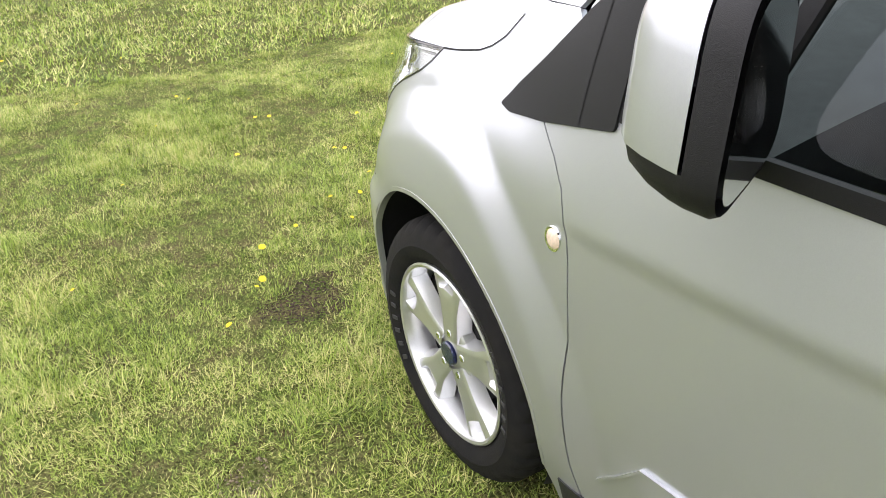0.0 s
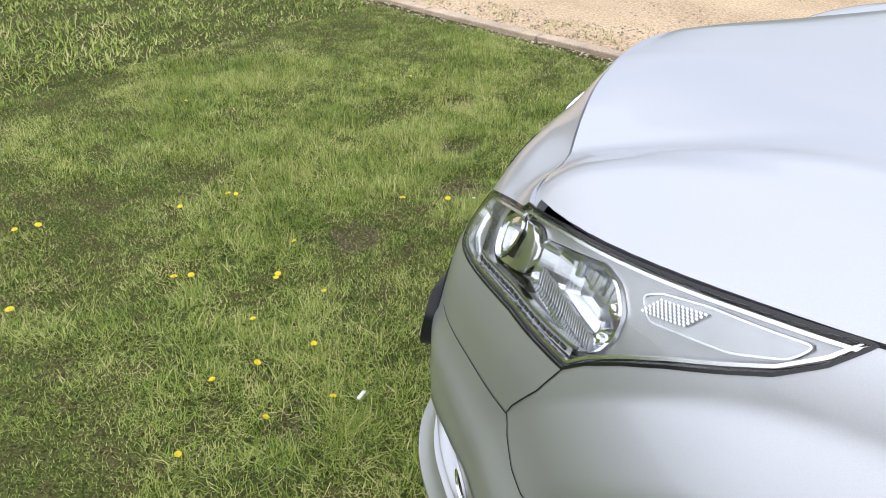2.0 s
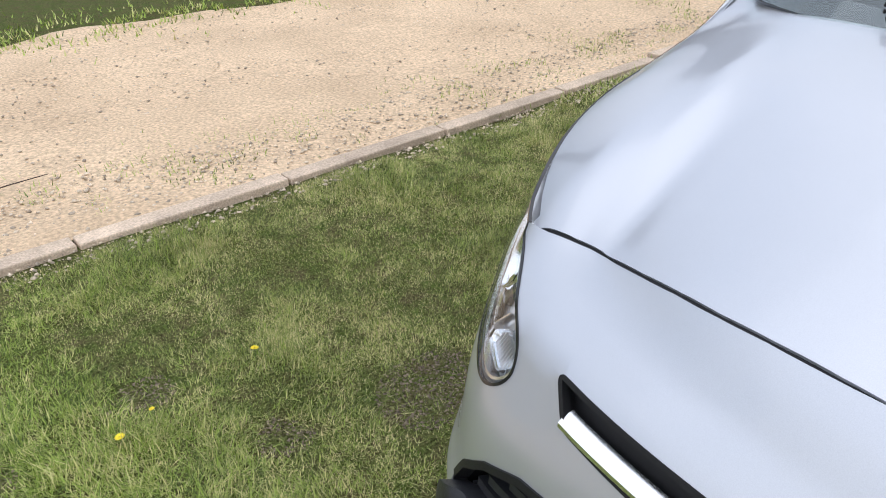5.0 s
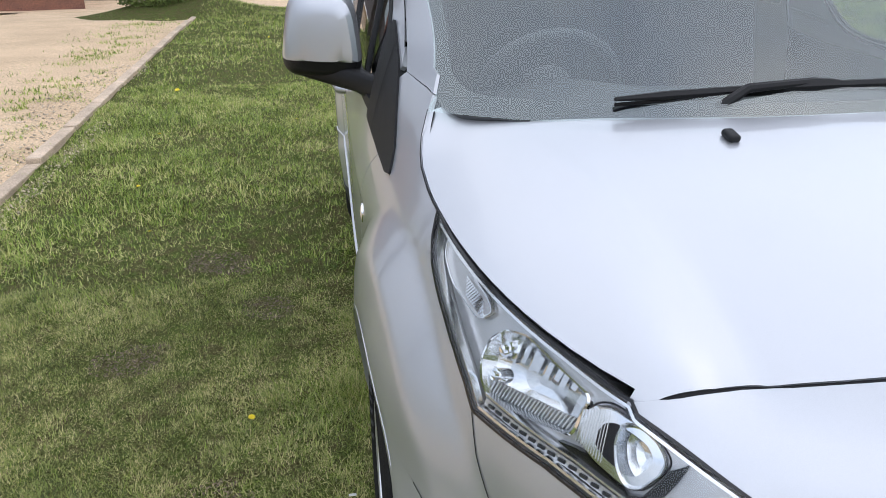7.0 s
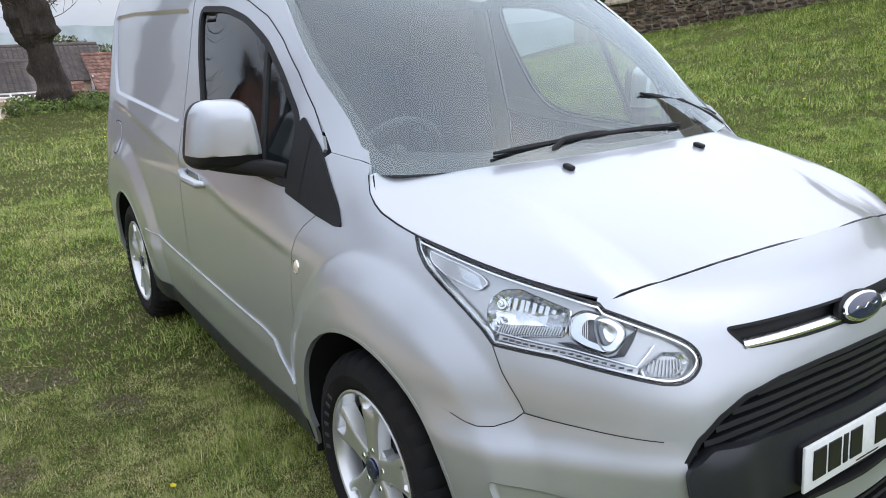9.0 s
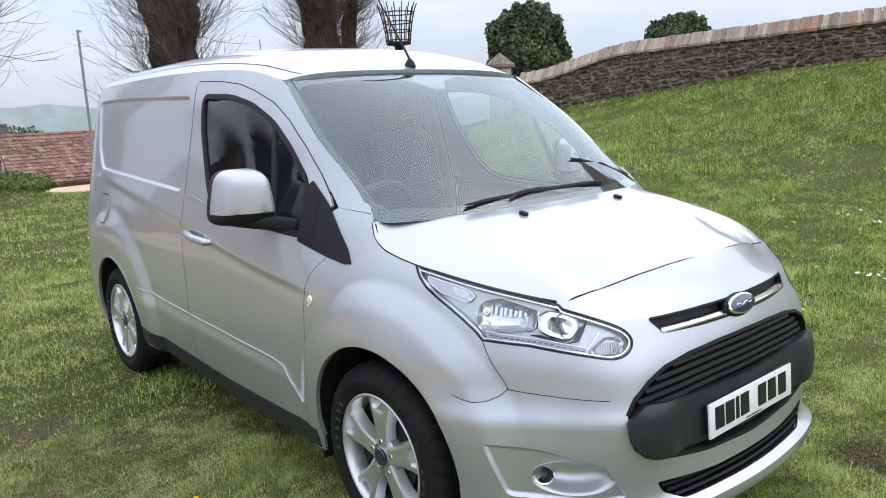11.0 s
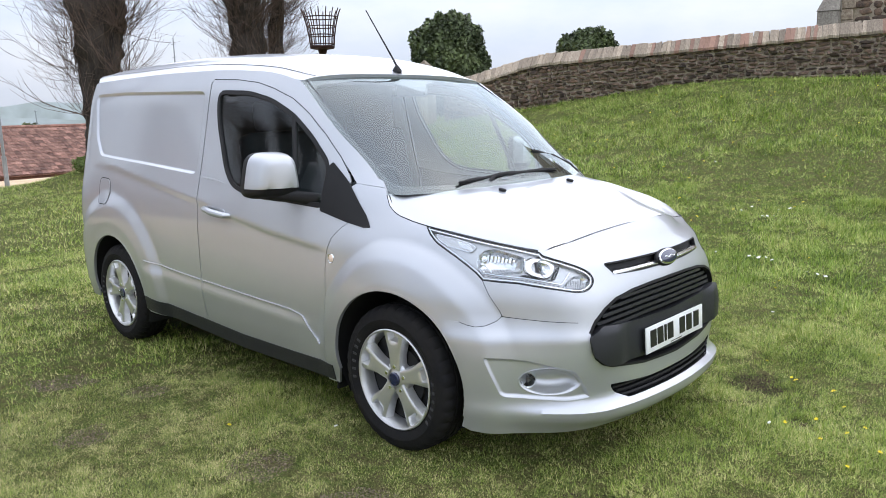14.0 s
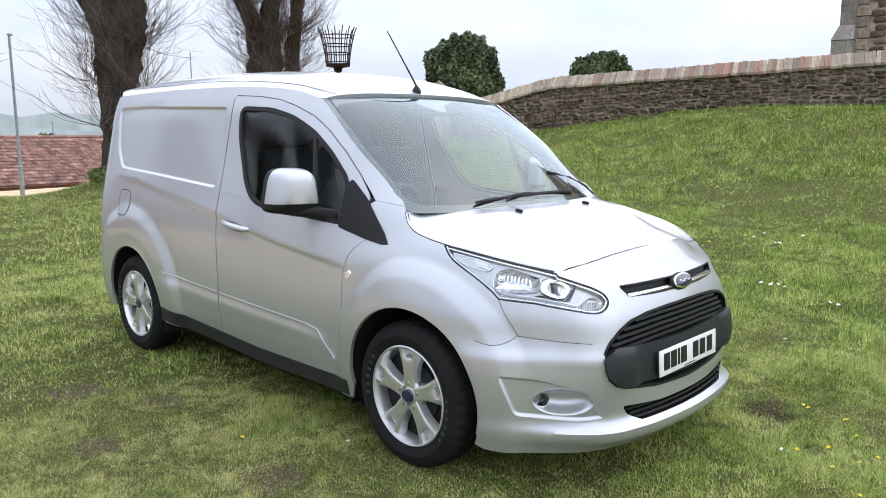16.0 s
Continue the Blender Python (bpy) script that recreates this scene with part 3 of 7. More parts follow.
def inset_line(line, d):
    """A closed line moved inwards by d."""
    P = np.array(line, float)
    area = np.sum(P[:, 0] * np.roll(P[:, 1], -1) - np.roll(P[:, 0], -1) * P[:, 1])
    t = np.roll(P, -1, 0) - np.roll(P, 1, 0)
    t /= np.linalg.norm(t, axis=1, keepdims=True) + 1e-12
    return P + np.stack([-t[:, 1], t[:, 0]], -1) * d * (1 if area > 0 else -1)


def sunken(surf, line, rings, step, holes=()):
    """A pocket: rings of (inset, lift) along its outline, then its floor."""
    line = np.array(dense(line, 0.02))
    pts, loops = [], []
    for d, lift in rings:
        uv = inset_line(line, d)
        loops.append(surf(uv[:, 0], uv[:, 1]) + normals(surf, uv, CENTRE) * lift)
    n = len(line)
    vs = [tuple(p) for r in loops for p in r]
    N = normals(surf, line[:1], CENTRE)[0]
    fs = []
    for a in range(len(rings) - 1):
        for i in range(n):
            fs.append((a * n + i, a * n + (i + 1) % n, (a + 1) * n + (i + 1) % n, (a + 1) * n + i))
    p = [np.array(vs[i]) for i in fs[0]]
    if np.dot(np.cross(p[1] - p[0], p[2] - p[0]), N) < 0:
        fs = [f[::-1] for f in fs]
    floor = panel(surf, [tuple(q) for q in inset_line(line, rings[-1][0])], holes, step=step, depth=0.0, lift=rings[-1][1])
    return join((vs, fs), floor)


def strip(surf, line, width, lift, step=0.03, toward=CENTRE, closed=False, thick=0.0):
    """A ribbon along a line on a surface."""
    line = np.array(dense(line, step, closed))
    P = surf(line[:, 0], line[:, 1])
    N = normals(surf, line, toward)
    D = np.roll(P, -1, 0) - np.roll(P, 1, 0) if closed else np.gradient(P, axis=0)
    C = np.cross(N, D)
    C /= np.linalg.norm(C, axis=1, keepdims=True) + 1e-12
    rows = [P + N * (lift - thick) - C * width / 2, P + N * lift - C * width / 2 * (0.8 if thick else 1), P + N * lift + C * width / 2 * (0.8 if thick else 1), P + N * (lift - thick) + C * width / 2]
    if not thick:
        rows = rows[1:3]
    k, n = len(rows), len(P)
    vs = [tuple(rows[j][i]) for i in range(n) for j in range(k)]
    fs = []
    for i in range(n if closed else n - 1):
        i2 = (i + 1) % n
        for j in range(k - 1):
            fs.append((i * k + j, i * k + j + 1, i2 * k + j + 1, i2 * k + j))
    return vs, fs


def flip(pts, side):
    """Points of the right flank, or their mirror on the left one."""
    return [(side * u, v) for u, v in pts]


ARCH_Z, ARCH_R = 0.347, 0.379


def arc(ax, r, a0, a1, n=16, zc=ARCH_Z):
    ax = ax + .008
    return [at_x(ax + r * math.cos(radians(a0 + (a1 - a0) * i / n)), zc + r * math.sin(radians(a0 + (a1 - a0) * i / n))) for i in range(n + 1)]


van = thing("van", "silver panel van with black trim parked on grass", "van")

# lines shared by neighbouring panels (right flank)
BONNET_SIDE = [at_x(float(x), float(bar_z(x))) for x in np.linspace(-0.135, 0.13, 8)]
LAMP_TOP = [at_x(float(x), float(bar_z(x) - .002 * sstep(.13, .35, x) - .003 * sstep(.48, .57, x))) for x in np.linspace(0.13, 0.570, 12)]
FRONT_Y = np.array([0.0, 0.07, 0.13, 0.20, 0.26, 0.32, 0.38, 0.43, 0.465, 0.50, 0.54, 0.585, 0.615])
FRONT_Z = np.interp(FRONT_Y, [0, .1, .2, .3, .38, .44, .48, .52, .56, .595, .615], [.986, .981, .974, .962, .945, .931, .924, .9215, .919, .914, .907])
FRONT_A = [at_y(float(y), float(z)) for y, z in zip(FRONT_Y, FRONT_Z)]
FRONT_P = shell(np.array([a for a, _ in FRONT_A]), np.array([z for _, z in FRONT_A]))
FRONT_X = FRONT_P[:, 0]
bonnet_plain = bonnet


def bonnet(x, y):
    """The bonnet, drawn to the nose along its front edge."""
    x, y = np.broadcast_arrays(np.asarray(x, float), np.asarray(y, float))
    p = bonnet_plain(x, y)
    ay = np.minimum(np.abs(y), FRONT_Y[-1])
    xe = herm(FRONT_Y, FRONT_X, ay)
    lack = herm(FRONT_Y, np.minimum(FRONT_Z - bonnet_plain(FRONT_X, FRONT_Y)[:, 2], 0.001), ay)
    return p + np.stack([0 * x, 0 * x, lack * sstep(xe - 0.45, xe, x) * sstep(0.66, 0.56, np.abs(y))], -1)


BONNET_FRONT = [(float(x) - 0.0035, float(y)) for x, y in zip(FRONT_X, FRONT_Y)][::-1]
LAMP_IN = [(.606, .8965), (.566, .877), (.528, .857), (.500, .841), (.484, .827), (.477, .811), (.478, .797), (.488, .783), (.504, .7705), (.524, .761), (.546, .757), (.570, .760)]
for _ in range(2):
    LAMP_IN = [LAMP_IN[0]] + [(a[0] * (1 - k) + b[0] * k, a[1] * (1 - k) + b[1] * k) for a, b in zip(LAMP_IN, LAMP_IN[1:]) for k in (.25, .75)] + [LAMP_IN[-1]]
LAMP_IN = [at_y(y, z) for y, z in LAMP_IN]
LAMP_LOW = [at_y(.623, .773), at_y(.70, .7945), at_x(.425, .805), at_x(.395, .832), at_x(.35, .862), at_x(.30, .890), at_x(.25, .914), at_x(.20, .939), at_x(.16, .968)]
LAMP = LAMP_TOP + LAMP_IN + LAMP_LOW
SEAM_UP = [at_x(.425, .803), at_x(.455, .75), at_x(.495, .69)]
SEAM_LOW = [at_x(.505, .668), at_x(.49, .648), at_x(.46, .631), at_x(.43, .627), at_x(.40, .632), at_x(.365, .643)]
DOOR_FRONT = [at_x(float(herm([.27, .40, .52, .70, .86, .93, .985], [-.485, -.455, -.44, -.432, -.408, -.372, -.30], z)), float(z)) for z in np.linspace(.985, .27, 20)]
DOOR_REAR = [at_x(-1.56, .27), at_x(-1.56, 1.66)]
DOOR_TOP = [at_x(-1.535, 1.675), at_x(-1.31, 1.663), at_x(-1.12, 1.64), at_x(-.98, 1.605), at_x(-.82, 1.55), at_x(-.67, 1.47), at_x(-.53, 1.375), at_x(-.42, 1.275), at_x(-.355, 1.20)]
TRI = [at_x(-.452, 1.250), at_x(-.35, 1.168), at_x(-.26, 1.075), at_x(-.165, .976), at_x(-.20, .970), at_x(-.30, .985), at_x(-.482, 1.028), at_x(-.482, 1.14), at_x(-.478, 1.225)]
GLASS_OUT = [at_x(-1.47, 1.605), at_x(-1.18, 1.59), at_x(-.98, 1.548), at_x(-.80, 1.475), at_x(-.62, 1.365), at_x(-.48, 1.245), at_x(-.465, 1.14), at_x(-.465, 1.05), at_x(-1.10, 1.085), at_x(-1.22, 1.115), at_x(-1.31, 1.20), at_x(-1.44, 1.45)]
GLASS_OUT = rounded(GLASS_OUT, 0.06)
SCREEN_SIDE = [at_x(float(screen_edge(t)[0]), float(screen_edge(t)[2])) for t in np.linspace(0, 1, 14)]
ROOF_SIDE = [at_x(float(x), float(roof_edge_z(x))) for x in np.linspace(-.80, -3.08, 24)]
LOAD = rounded([at_x(-1.605, 1.615), at_x(-2.6, 1.645), at_x(-3.06, 1.645), at_x(-3.0, 1.36), at_x(-2.9, 1.235), at_x(-2.3, 1.20), at_x(-1.605, 1.155)], 0.045)
FOG = rounded([at_x(.463, .515), at_y(.72, .500), at_y(.60, .455), at_y(.535, .335), at_y(.62, .328), at_x(.522, .345)], 0.025)
GRILLE = [(at_y(y, z)) for y, z in ((0, .745), (.15, .742), (.30, .733), (.40, .715), (.47, .685), (.52, .645), (.548, .60), (.55, .555), (.535, .50), (.505, .472), (.46, .455), (.25, .425), (0, .415))]
GRILLE = GRILLE + [(-u, v) for u, v in GRILLE[-2:0:-1]]
INTAKE = rounded([at_y(.455, .374), at_y(.2, .352), at_y(-.2, .352), at_y(-.455, .374), at_y(-.43, .335), at_y(-.36, .302), at_y(.36, .302), at_y(.43, .335)], 0.015)
SLOT = rounded([at_y(.40, .848), at_y(.2, .849), at_y(-.2, .849), at_y(-.40, .848), at_y(-.365, .806), at_y(-.2, .800), at_y(.2, .800), at_y(.365, .806)], 0.012)

bonnet_poly = [(x, y) for x, y in BONNET_FRONT] + [(x, -y) for x, y in BONNET_FRONT[-2::-1]]
side_b = [(float(x), float(bonnet_edge_y(x)) - 0.003) for x in np.linspace(0.572, -0.13, 20)]
rear_b = [(0.055 - 0.19 * abs(q) ** 2.6, 0.70 * q) for q in np.linspace(-1, 1, 17)]
bonnet_poly = bonnet_poly + [(x, -y) for x, y in side_b] + rear_b + side_b[::-1]
part("bonnet", mesh_of("bonnet", *panel(bonnet, bonnet_poly, step=0.014, depth=0.014)), M_PAINT, van)

nose = [(u, v - 0.001) for u, v in FRONT_A]
nose = nose + [LAMP_TOP[-1]] + LAMP_IN + LAMP_LOW[:3] + SEAM_UP[1:] + SEAM_LOW[:1] + [at_y(.66, .6500), at_y(.58, .6430)] + [p for p in GRILLE[:6][::-1]][:-1]
nose = nose + [GRILLE[0]] + [(-u, v) for u, v in nose[:0:-1]]
part("nose_panel", mesh_of("nose_panel", *panel(shell, nose, [SLOT], step=0.022)), M_PAINT, van)

outer = [at_y(.58, .6432), at_y(.66, .6502), at_x(.506, .667), at_x(.491, .647), at_x(.461, .630), at_x(.43, .626), at_x(.40, .631), at_x(.366, .642)] + arc(0, ARCH_R + .005, 52, -22, 14)[0:] + [at_x(.40, .19), at_y(.78, .185), at_y(.6, .19), at_y(.3, .205)]
bumper_poly = [(u, v) for u, v in outer] + [at_y(0, .208)] + [(-u, v) for u, v in outer[::-1]] + [(-u, v) for u, v in GRILLE[5:12]] + [GRILLE[12]] + GRILLE[5:12][::-1]


def lip(u, z):
    """The bumper's chin, proud along its lower edge, and the fold above the fog lamps."""
    k = sstep(1.35, 0.95, np.abs(u))
    return 0.024 * sstep(0.306, 0.284, z) * sstep(0.205, 0.262, z) * (0.06 + 0.94 * sstep(1.05, 0.5, np.abs(u))) + 0.006 * k * np.exp(-((z - 0.575) / 0.03) ** 2)


bumper = part("front_bumper", mesh_of("front_bumper", *panel(shell, bumper_poly, [INTAKE, FOG, flip(FOG, -1)], step=0.014, shape=lip)), M_PAINT, van)
# Shade in the panel gaps and roof ditch is drawn as black strips.
seams = []
NOSE_SEAM = [at_x(.505, .666), at_y(.66, .650), at_y(.58, .643)]
seams.append(strip(shell, SEAM_LOW[::-1], 0.0022, 0.001))
seams.append(strip(shell, NOSE_SEAM, 0.0022, 0.001))
seams.append(strip(shell, flip(SEAM_LOW[::-1], -1), 0.0022, 0.001))
seams.append(strip(shell, flip(NOSE_SEAM, -1), 0.0022, 0.001))

# a black strip for the shade in the bonnet's front gap
gap = [(x, y) for x, y in BONNET_FRONT] + [(x, -y) for x, y in BONNET_FRONT[-2::-1]]
gap = [(x + 0.003, y) for x, y in gap]
seams.append(strip(bonnet, gap, 0.009, -0.004, step=0.012))

for side, word in ((1, "right"), (-1, "left")):
    fl = lambda pts: flip(pts, side)
    wing = LAMP_LOW[::-1][:7] + SEAM_UP[1:] + SEAM_LOW + arc(0, ARCH_R, 52, 188, 26) + [at_x(-.40, .215), at_x(-.482, .215)] + DOOR_FRONT[::-1] + [at_x(-.20, .972), at_x(-.165, .973), at_x(-.28, 1.08)] + [at_x(-.337, 1.135), at_x(-.302, 1.157)] + [SCREEN_SIDE[0]] + BONNET_SIDE
    part("wing", mesh_of("wing", *panel(shell, fl(wing), step=0.011)), M_PAINT, van)
    upper = [at_x(-.3025, 1.158)] + DOOR_TOP[::-1][1:] + DOOR_REAR[::-1] + [at_x(-2.23, .27)] + arc(AXLES[1], ARCH_R, -9, 190, 30) + [at_x(-3.05, .25), (A_TURN + .2, .25), (A_END, .27), (A_END, 1.0), (A_END, 1.66), (A_TURN + .35, 1.71)] + ROOF_SIDE[::-1] + SCREEN_SIDE[::-1][:-1] + [at_x(-.158, 1.1405)]
    flank = part("side_panel", mesh_of("side_panel", *panel(shell, fl(upper), [fl(LOAD)], step=0.016, depth=0.008)), M_PAINT, van)
    part("load_panel", mesh_of("load_panel", *sunken(shell, fl(LOAD), ((0, 0), (.003, -.001), (.011, -.0105), (.015, -.013), (.019, -.0135)), 0.03)), M_PAINT, flank)
    # the door
    door_poly = DOOR_FRONT[::-1] + [at_x(-.44, 1.03), at_x(-.475, 1.03), at_x(-.475, 1.14), at_x(-.475, 1.22), at_x(-.40, 1.17), at_x(-.348, 1.135), at_x(-.335, 1.165), at_x(-.362, 1.207)] + DOOR_TOP[::-1][1:] + [at_x(-1.553, 1.66), at_x(-1.553, .275)]
    door = part("door", mesh_of("door", *panel(shell, [(side * (u + 0.0035 * (1 if i < len(DOOR_FRONT) else 0)), v) for i, (u, v) in enumerate(door_poly)], [fl(GLASS_OUT)], step=0.014)), M_PAINT, van)
    part("window_frame", mesh_of("window_frame", *strip(shell, fl(GLASS_OUT), 0.028, 0.002, closed=True, thick=0.012)), M_BLACK, door, "black rubber window frame")
    pane = part("window_pane", mesh_of("window_pane", *panel(shell, fl(GLASS_OUT), step=0.05, lift=-0.008, depth=0.0)), M_TINT, door, "dark tinted door glass")
    pane.visible_shadow = False
    part("window_bar", mesh_of("window_bar", *strip(shell, fl([at_x(-.79, 1.48), at_x(-.665, 1.06)]), 0.03, 0.0, thick=0.012)), M_BLACK, door)
    base = part("mirror_base", mesh_of("mirror_base", *panel(shell, fl(rounded(TRI, 0.008)), step=0.02, lift=0.005, depth=0.02)), M_BLACK, door, "black plastic triangle at the mirror's foot")
    part("base_joint", mesh_of("base_joint", *strip(shell, fl([at_x(-.398, 1.012), at_x(-.398, 1.205)]), 0.004, 0.0062)), M_DARK, base)
    part("window_sill_fold", mesh_of("window_sill_fold", *strip(shell, fl([at_x(-1.555, 1.148), at_x(-1.40, 1.135), at_x(-1.30, 1.118)]), 0.012, 0.004, thick=0.008)), M_PAINT, door)
    seams.append(strip(shell, fl(DOOR_FRONT), 0.014, -0.010))
    seams.append(strip(shell, fl(DOOR_REAR), 0.012, -0.010))
    seams.append(strip(shell, fl(DOOR_TOP), 0.004, 0.001))
    seams.append(strip(shell, fl(SEAM_UP + SEAM_LOW[:1]), 0.0022, 0.001))
    seams.append(strip(shell, fl(BONNET_SIDE), 0.020, -0.011))
    seams.append(strip(shell, fl(BONNET_SIDE + LAMP_TOP[:1]), 0.0035, 0.001))
    ditch = [(-.812, .585), (-.86, .612), (-.95, .632), (-1.15, .648), (-1.6, .655), (-2.4, .655), (-3.1, .62)]
    seams.append(strip(roof, [(x, -side * y) for x, y in ditch], 0.005, 0.001, step=0.04))
    # trim on the flank
    mould = [at_x(-.52, .385), at_x(-.575, .445), at_x(-.63, .510), at_x(-.72, .528), at_x(-1.1, .545), at_x(-1.55, .565)]
    part("door_moulding", mesh_of("door_moulding", *strip(shell, fl(mould), 0.007, 0.006, thick=0.012)), M_PAINT, door, "thin raised fold along the door")
    part("side_moulding", mesh_of("side_moulding", *strip(shell, fl([at_x(-1.565, .566), at_x(-1.9, .584), at_x(-2.2, .607)]), 0.007, 0.006, thick=0.012)), M_PAINT, flank)
    sill = [at_x(-.42, .302), at_x(-1.2, .308), at_x(-2.27, .372), at_x(-2.27, .285), at_x(-1.2, .228), at_x(-.42, .225)]
    part("sill", mesh_of("sill", *panel(shell, fl(sill), step=0.05, lift=0.004, depth=0.05)), M_GREYPLASTIC, van, "dark grey plastic side sill")
    # the handle
    hx, hz = -1.335, .965
    hy = float(-half_width(hx, hz)) * side - 0.012 * side
    dish = rounded([at_x(hx - .085, hz + .03), at_x(hx + .075, hz + .022), at_x(hx + .085, hz - .025), at_x(hx - .075, hz - .02)], 0.03)
    part("handle_recess", mesh_of("handle_recess", *panel(shell, fl(dish), step=0.02, lift=0.003, depth=0.01)), M_PAINT, door)
    grip = tube([(hx - .12, hy + .012 * side, hz + .016), (hx - .10, hy - .014 * side, hz + .014), (hx, hy - .030 * side, hz + .004), (hx + .10, hy - .014 * side, hz - .008), (hx + .12, hy + .012 * side, hz - .010)], [.012, .017, .018, .017, .012], 10)
    part("door_handle", mesh_of("door_handle", *grip), M_PAINT, door)
    # wheel arches lined in black
    for ax, name in ((0.0, "arch_liner"), (AXLES[1], "arch_liner")):
        vs, fs = [], []
        for i in range(33):
            w = radians(-25 + 230 * i / 32)
            zz = max(.2, ARCH_Z + ARCH_R * math.sin(w))
            edge = abs(float(shell(np.array([at_x(ax + .008 + ARCH_R * math.cos(w), zz)[0]]), np.array([zz]))[0][1])) - .008
            for r, yy in ((ARCH_R + .0, edge), (ARCH_R + .012, edge - .03), (ARCH_R + .012, .55), (0.05, .55)):
                vs.append((ax + .008 + r * math.cos(w), -side * yy, ARCH_Z + r * math.sin(w)))
        fs = [(i * 4 + j, i * 4 + j + 1, i * 4 + j + 5, i * 4 + j + 4) for i in range(32) for j in range(3)]
        part(name, mesh_of(name, vs, fs), M_DARK, van)
        lipline = arc(ax, ARCH_R + .004, -15 if ax == 0 else -9, 188, 36)
        part("arch_lip", mesh_of("arch_lip", *strip(shell, fl(lipline), 0.012, 0.001, thick=0.016)), M_PAINT, van)
    flap = boxed((0.012, 0.15, 0.17), pose(-.405, -side * .785, .265, 0, 8, 0), 0.004)
    part("mud_flap", flap, M_BLACK, van)
    # side repeater lamp
    mx, mz = -.385, .82
    mp = shell(np.array([side * at_x(mx, mz)[0]]), np.array([mz]))[0]
    prof = [(0.001, .006), (.008, .0055), (.013, .004), (.016, .001), (.0195, .0025), (.0215, -.004)]
    lens, ring = lathe(prof[:4], 24), lathe(prof[3:], 24)
    fm = Matrix.Translation(mp) @ Matrix.Diagonal((1, -side, 1.15, 1))
    rep = part("side_repeater", mesh_of("side_repeater", *moved(ring, fm)), M_CHROME, van)
    part("repeater_lens", mesh_of("repeater_lens", *moved(lens, fm)), M_AMBER, rep, "pale amber lens")
part("fuel_flap", mesh_of("fuel_flap", *panel(shell, rounded([at_x(-2.86, 1.09), at_x(-2.70, 1.085), at_x(-2.69, .93), at_x(-2.85, .93)], 0.05), step=0.03, lift=0.003, depth=0.01)), M_PAINT, van)
seams.append(strip(shell, rounded([at_x(-2.865, 1.095), at_x(-2.695, 1.09), at_x(-2.685, .925), at_x(-2.855, .925)], 0.05), 0.005, 0.0015, closed=True))

roof_poly = [(-.80, y) for y in np.linspace(.672, -.672, 15)]
roof_poly += [(float(x), -float(half_width(x, roof_edge_z(x)))) for x in np.linspace(-.83, -3.10, 24)]
roof_poly += [(-3.30, -.60), (-3.42, -.40), (-3.45, 0), (-3.42, .40), (-3.30, .60)]
roof_poly += [(float(x), float(half_width(x, roof_edge_z(x)))) for x in np.linspace(-3.10, -.83, 24)]
part("roof", mesh_of("roof", *panel(roof, roof_poly, step=0.045, depth=0.02)), M_PAINT, van)
part("underbody", boxed((3.5, 1.40, 0.08), pose(-1.45, 0, .25), 0.02), M_DARK, van)
# unseen box added under the nose to keep light off the ground
part("nose_light_block", boxed((.46, .98, .06), pose(.50, 0, .235), 0.02), M_DARK, van)
for piece in seams:
    part("gap_shade", mesh_of("gap_shade", *piece), M_DARK, van, "black strip drawing the shade of a panel gap")

# ---- windscreen ----
scr = rounded([(-1, -.05), (1, -.05), (1, 1), (-1, 1)], 0.10, 6)
inner = rounded([(-.962, .01), (-.5, .0), (.5, .0), (.962, .01), (.965, .935), (.34, .945), (.14, .90), (.05, .80), (-.05, .80), (-.14, .90), (-.34, .945), (-.965, .935)], 0.11, 6)
gq, gv = np.meshgrid(np.linspace(-1, 1, 61), np.linspace(-.05, 1, 41))
ws_v = screen_glass(gq, gv).reshape(-1, 3)
ws_f = [(j * 61 + i, j * 61 + i + 1, (j + 1) * 61 + i + 1, (j + 1) * 61 + i) for j in range(40) for i in range(60)]
if np.cross(ws_v[1] - ws_v[0], ws_v[61] - ws_v[0])[2] < 0:
    ws_f = [f[::-1] for f in ws_f]
ws = part("windscreen", mesh_of("windscreen", ws_v, ws_f), M_SCREEN, van, "clear windscreen that mirrors the sky")
ws.visible_shadow = False
part("screen_border", mesh_of("screen_border", *panel(screen_glass, scr, [inner], step=0.03, depth=0.02, lift=-0.004)), M_BORDER, ws, "dark ceramic border of the glass")
scut = [(0.05 - 0.20 * abs(q) ** 2.6, 0.70 * q, 1.098 + .01 * (1 - abs(q))) for q in np.linspace(-1, 1, 25)]
scut2 = [(p[0] - 0.05, p[1], 1.125) for p in scut]
sv = scut + scut2
part("scuttle", mesh_of("scuttle", sv, [(i, i + 1, 26 + i, 25 + i) for i in range(24)]), M_BLACK, van)

# ---- the van: lamps, grilles, plate ----
def on_skin(u, v, lift=0.0):
    """A frame on the van's skin: x along it, y up it, z out of it."""
    uv = np.array([[u, v]])
    p, n = shell(uv[:, 0], uv[:, 1])[0], normals(shell, uv, CENTRE)[0]
    z = Vector(n)
    x = Vector((0, 0, 1)).cross(z).normalized()
    y = z.cross(x)
    return Matrix.Translation(Vector(p) + z * lift) @ Matrix((x, y, z)).transposed().to_4x4()


def boxed_piece(a, b, c):
    v = [(x * a / 2, y * b / 2, z * c / 2) for x in (-1, 1) for y in (-1, 1) for z in (-1, 1)]
    return v, [(0, 1, 3, 2), (4, 6, 7, 5), (0, 4, 5, 1), (2, 3, 7, 6), (0, 2, 6, 4), (1, 5, 7, 3)]


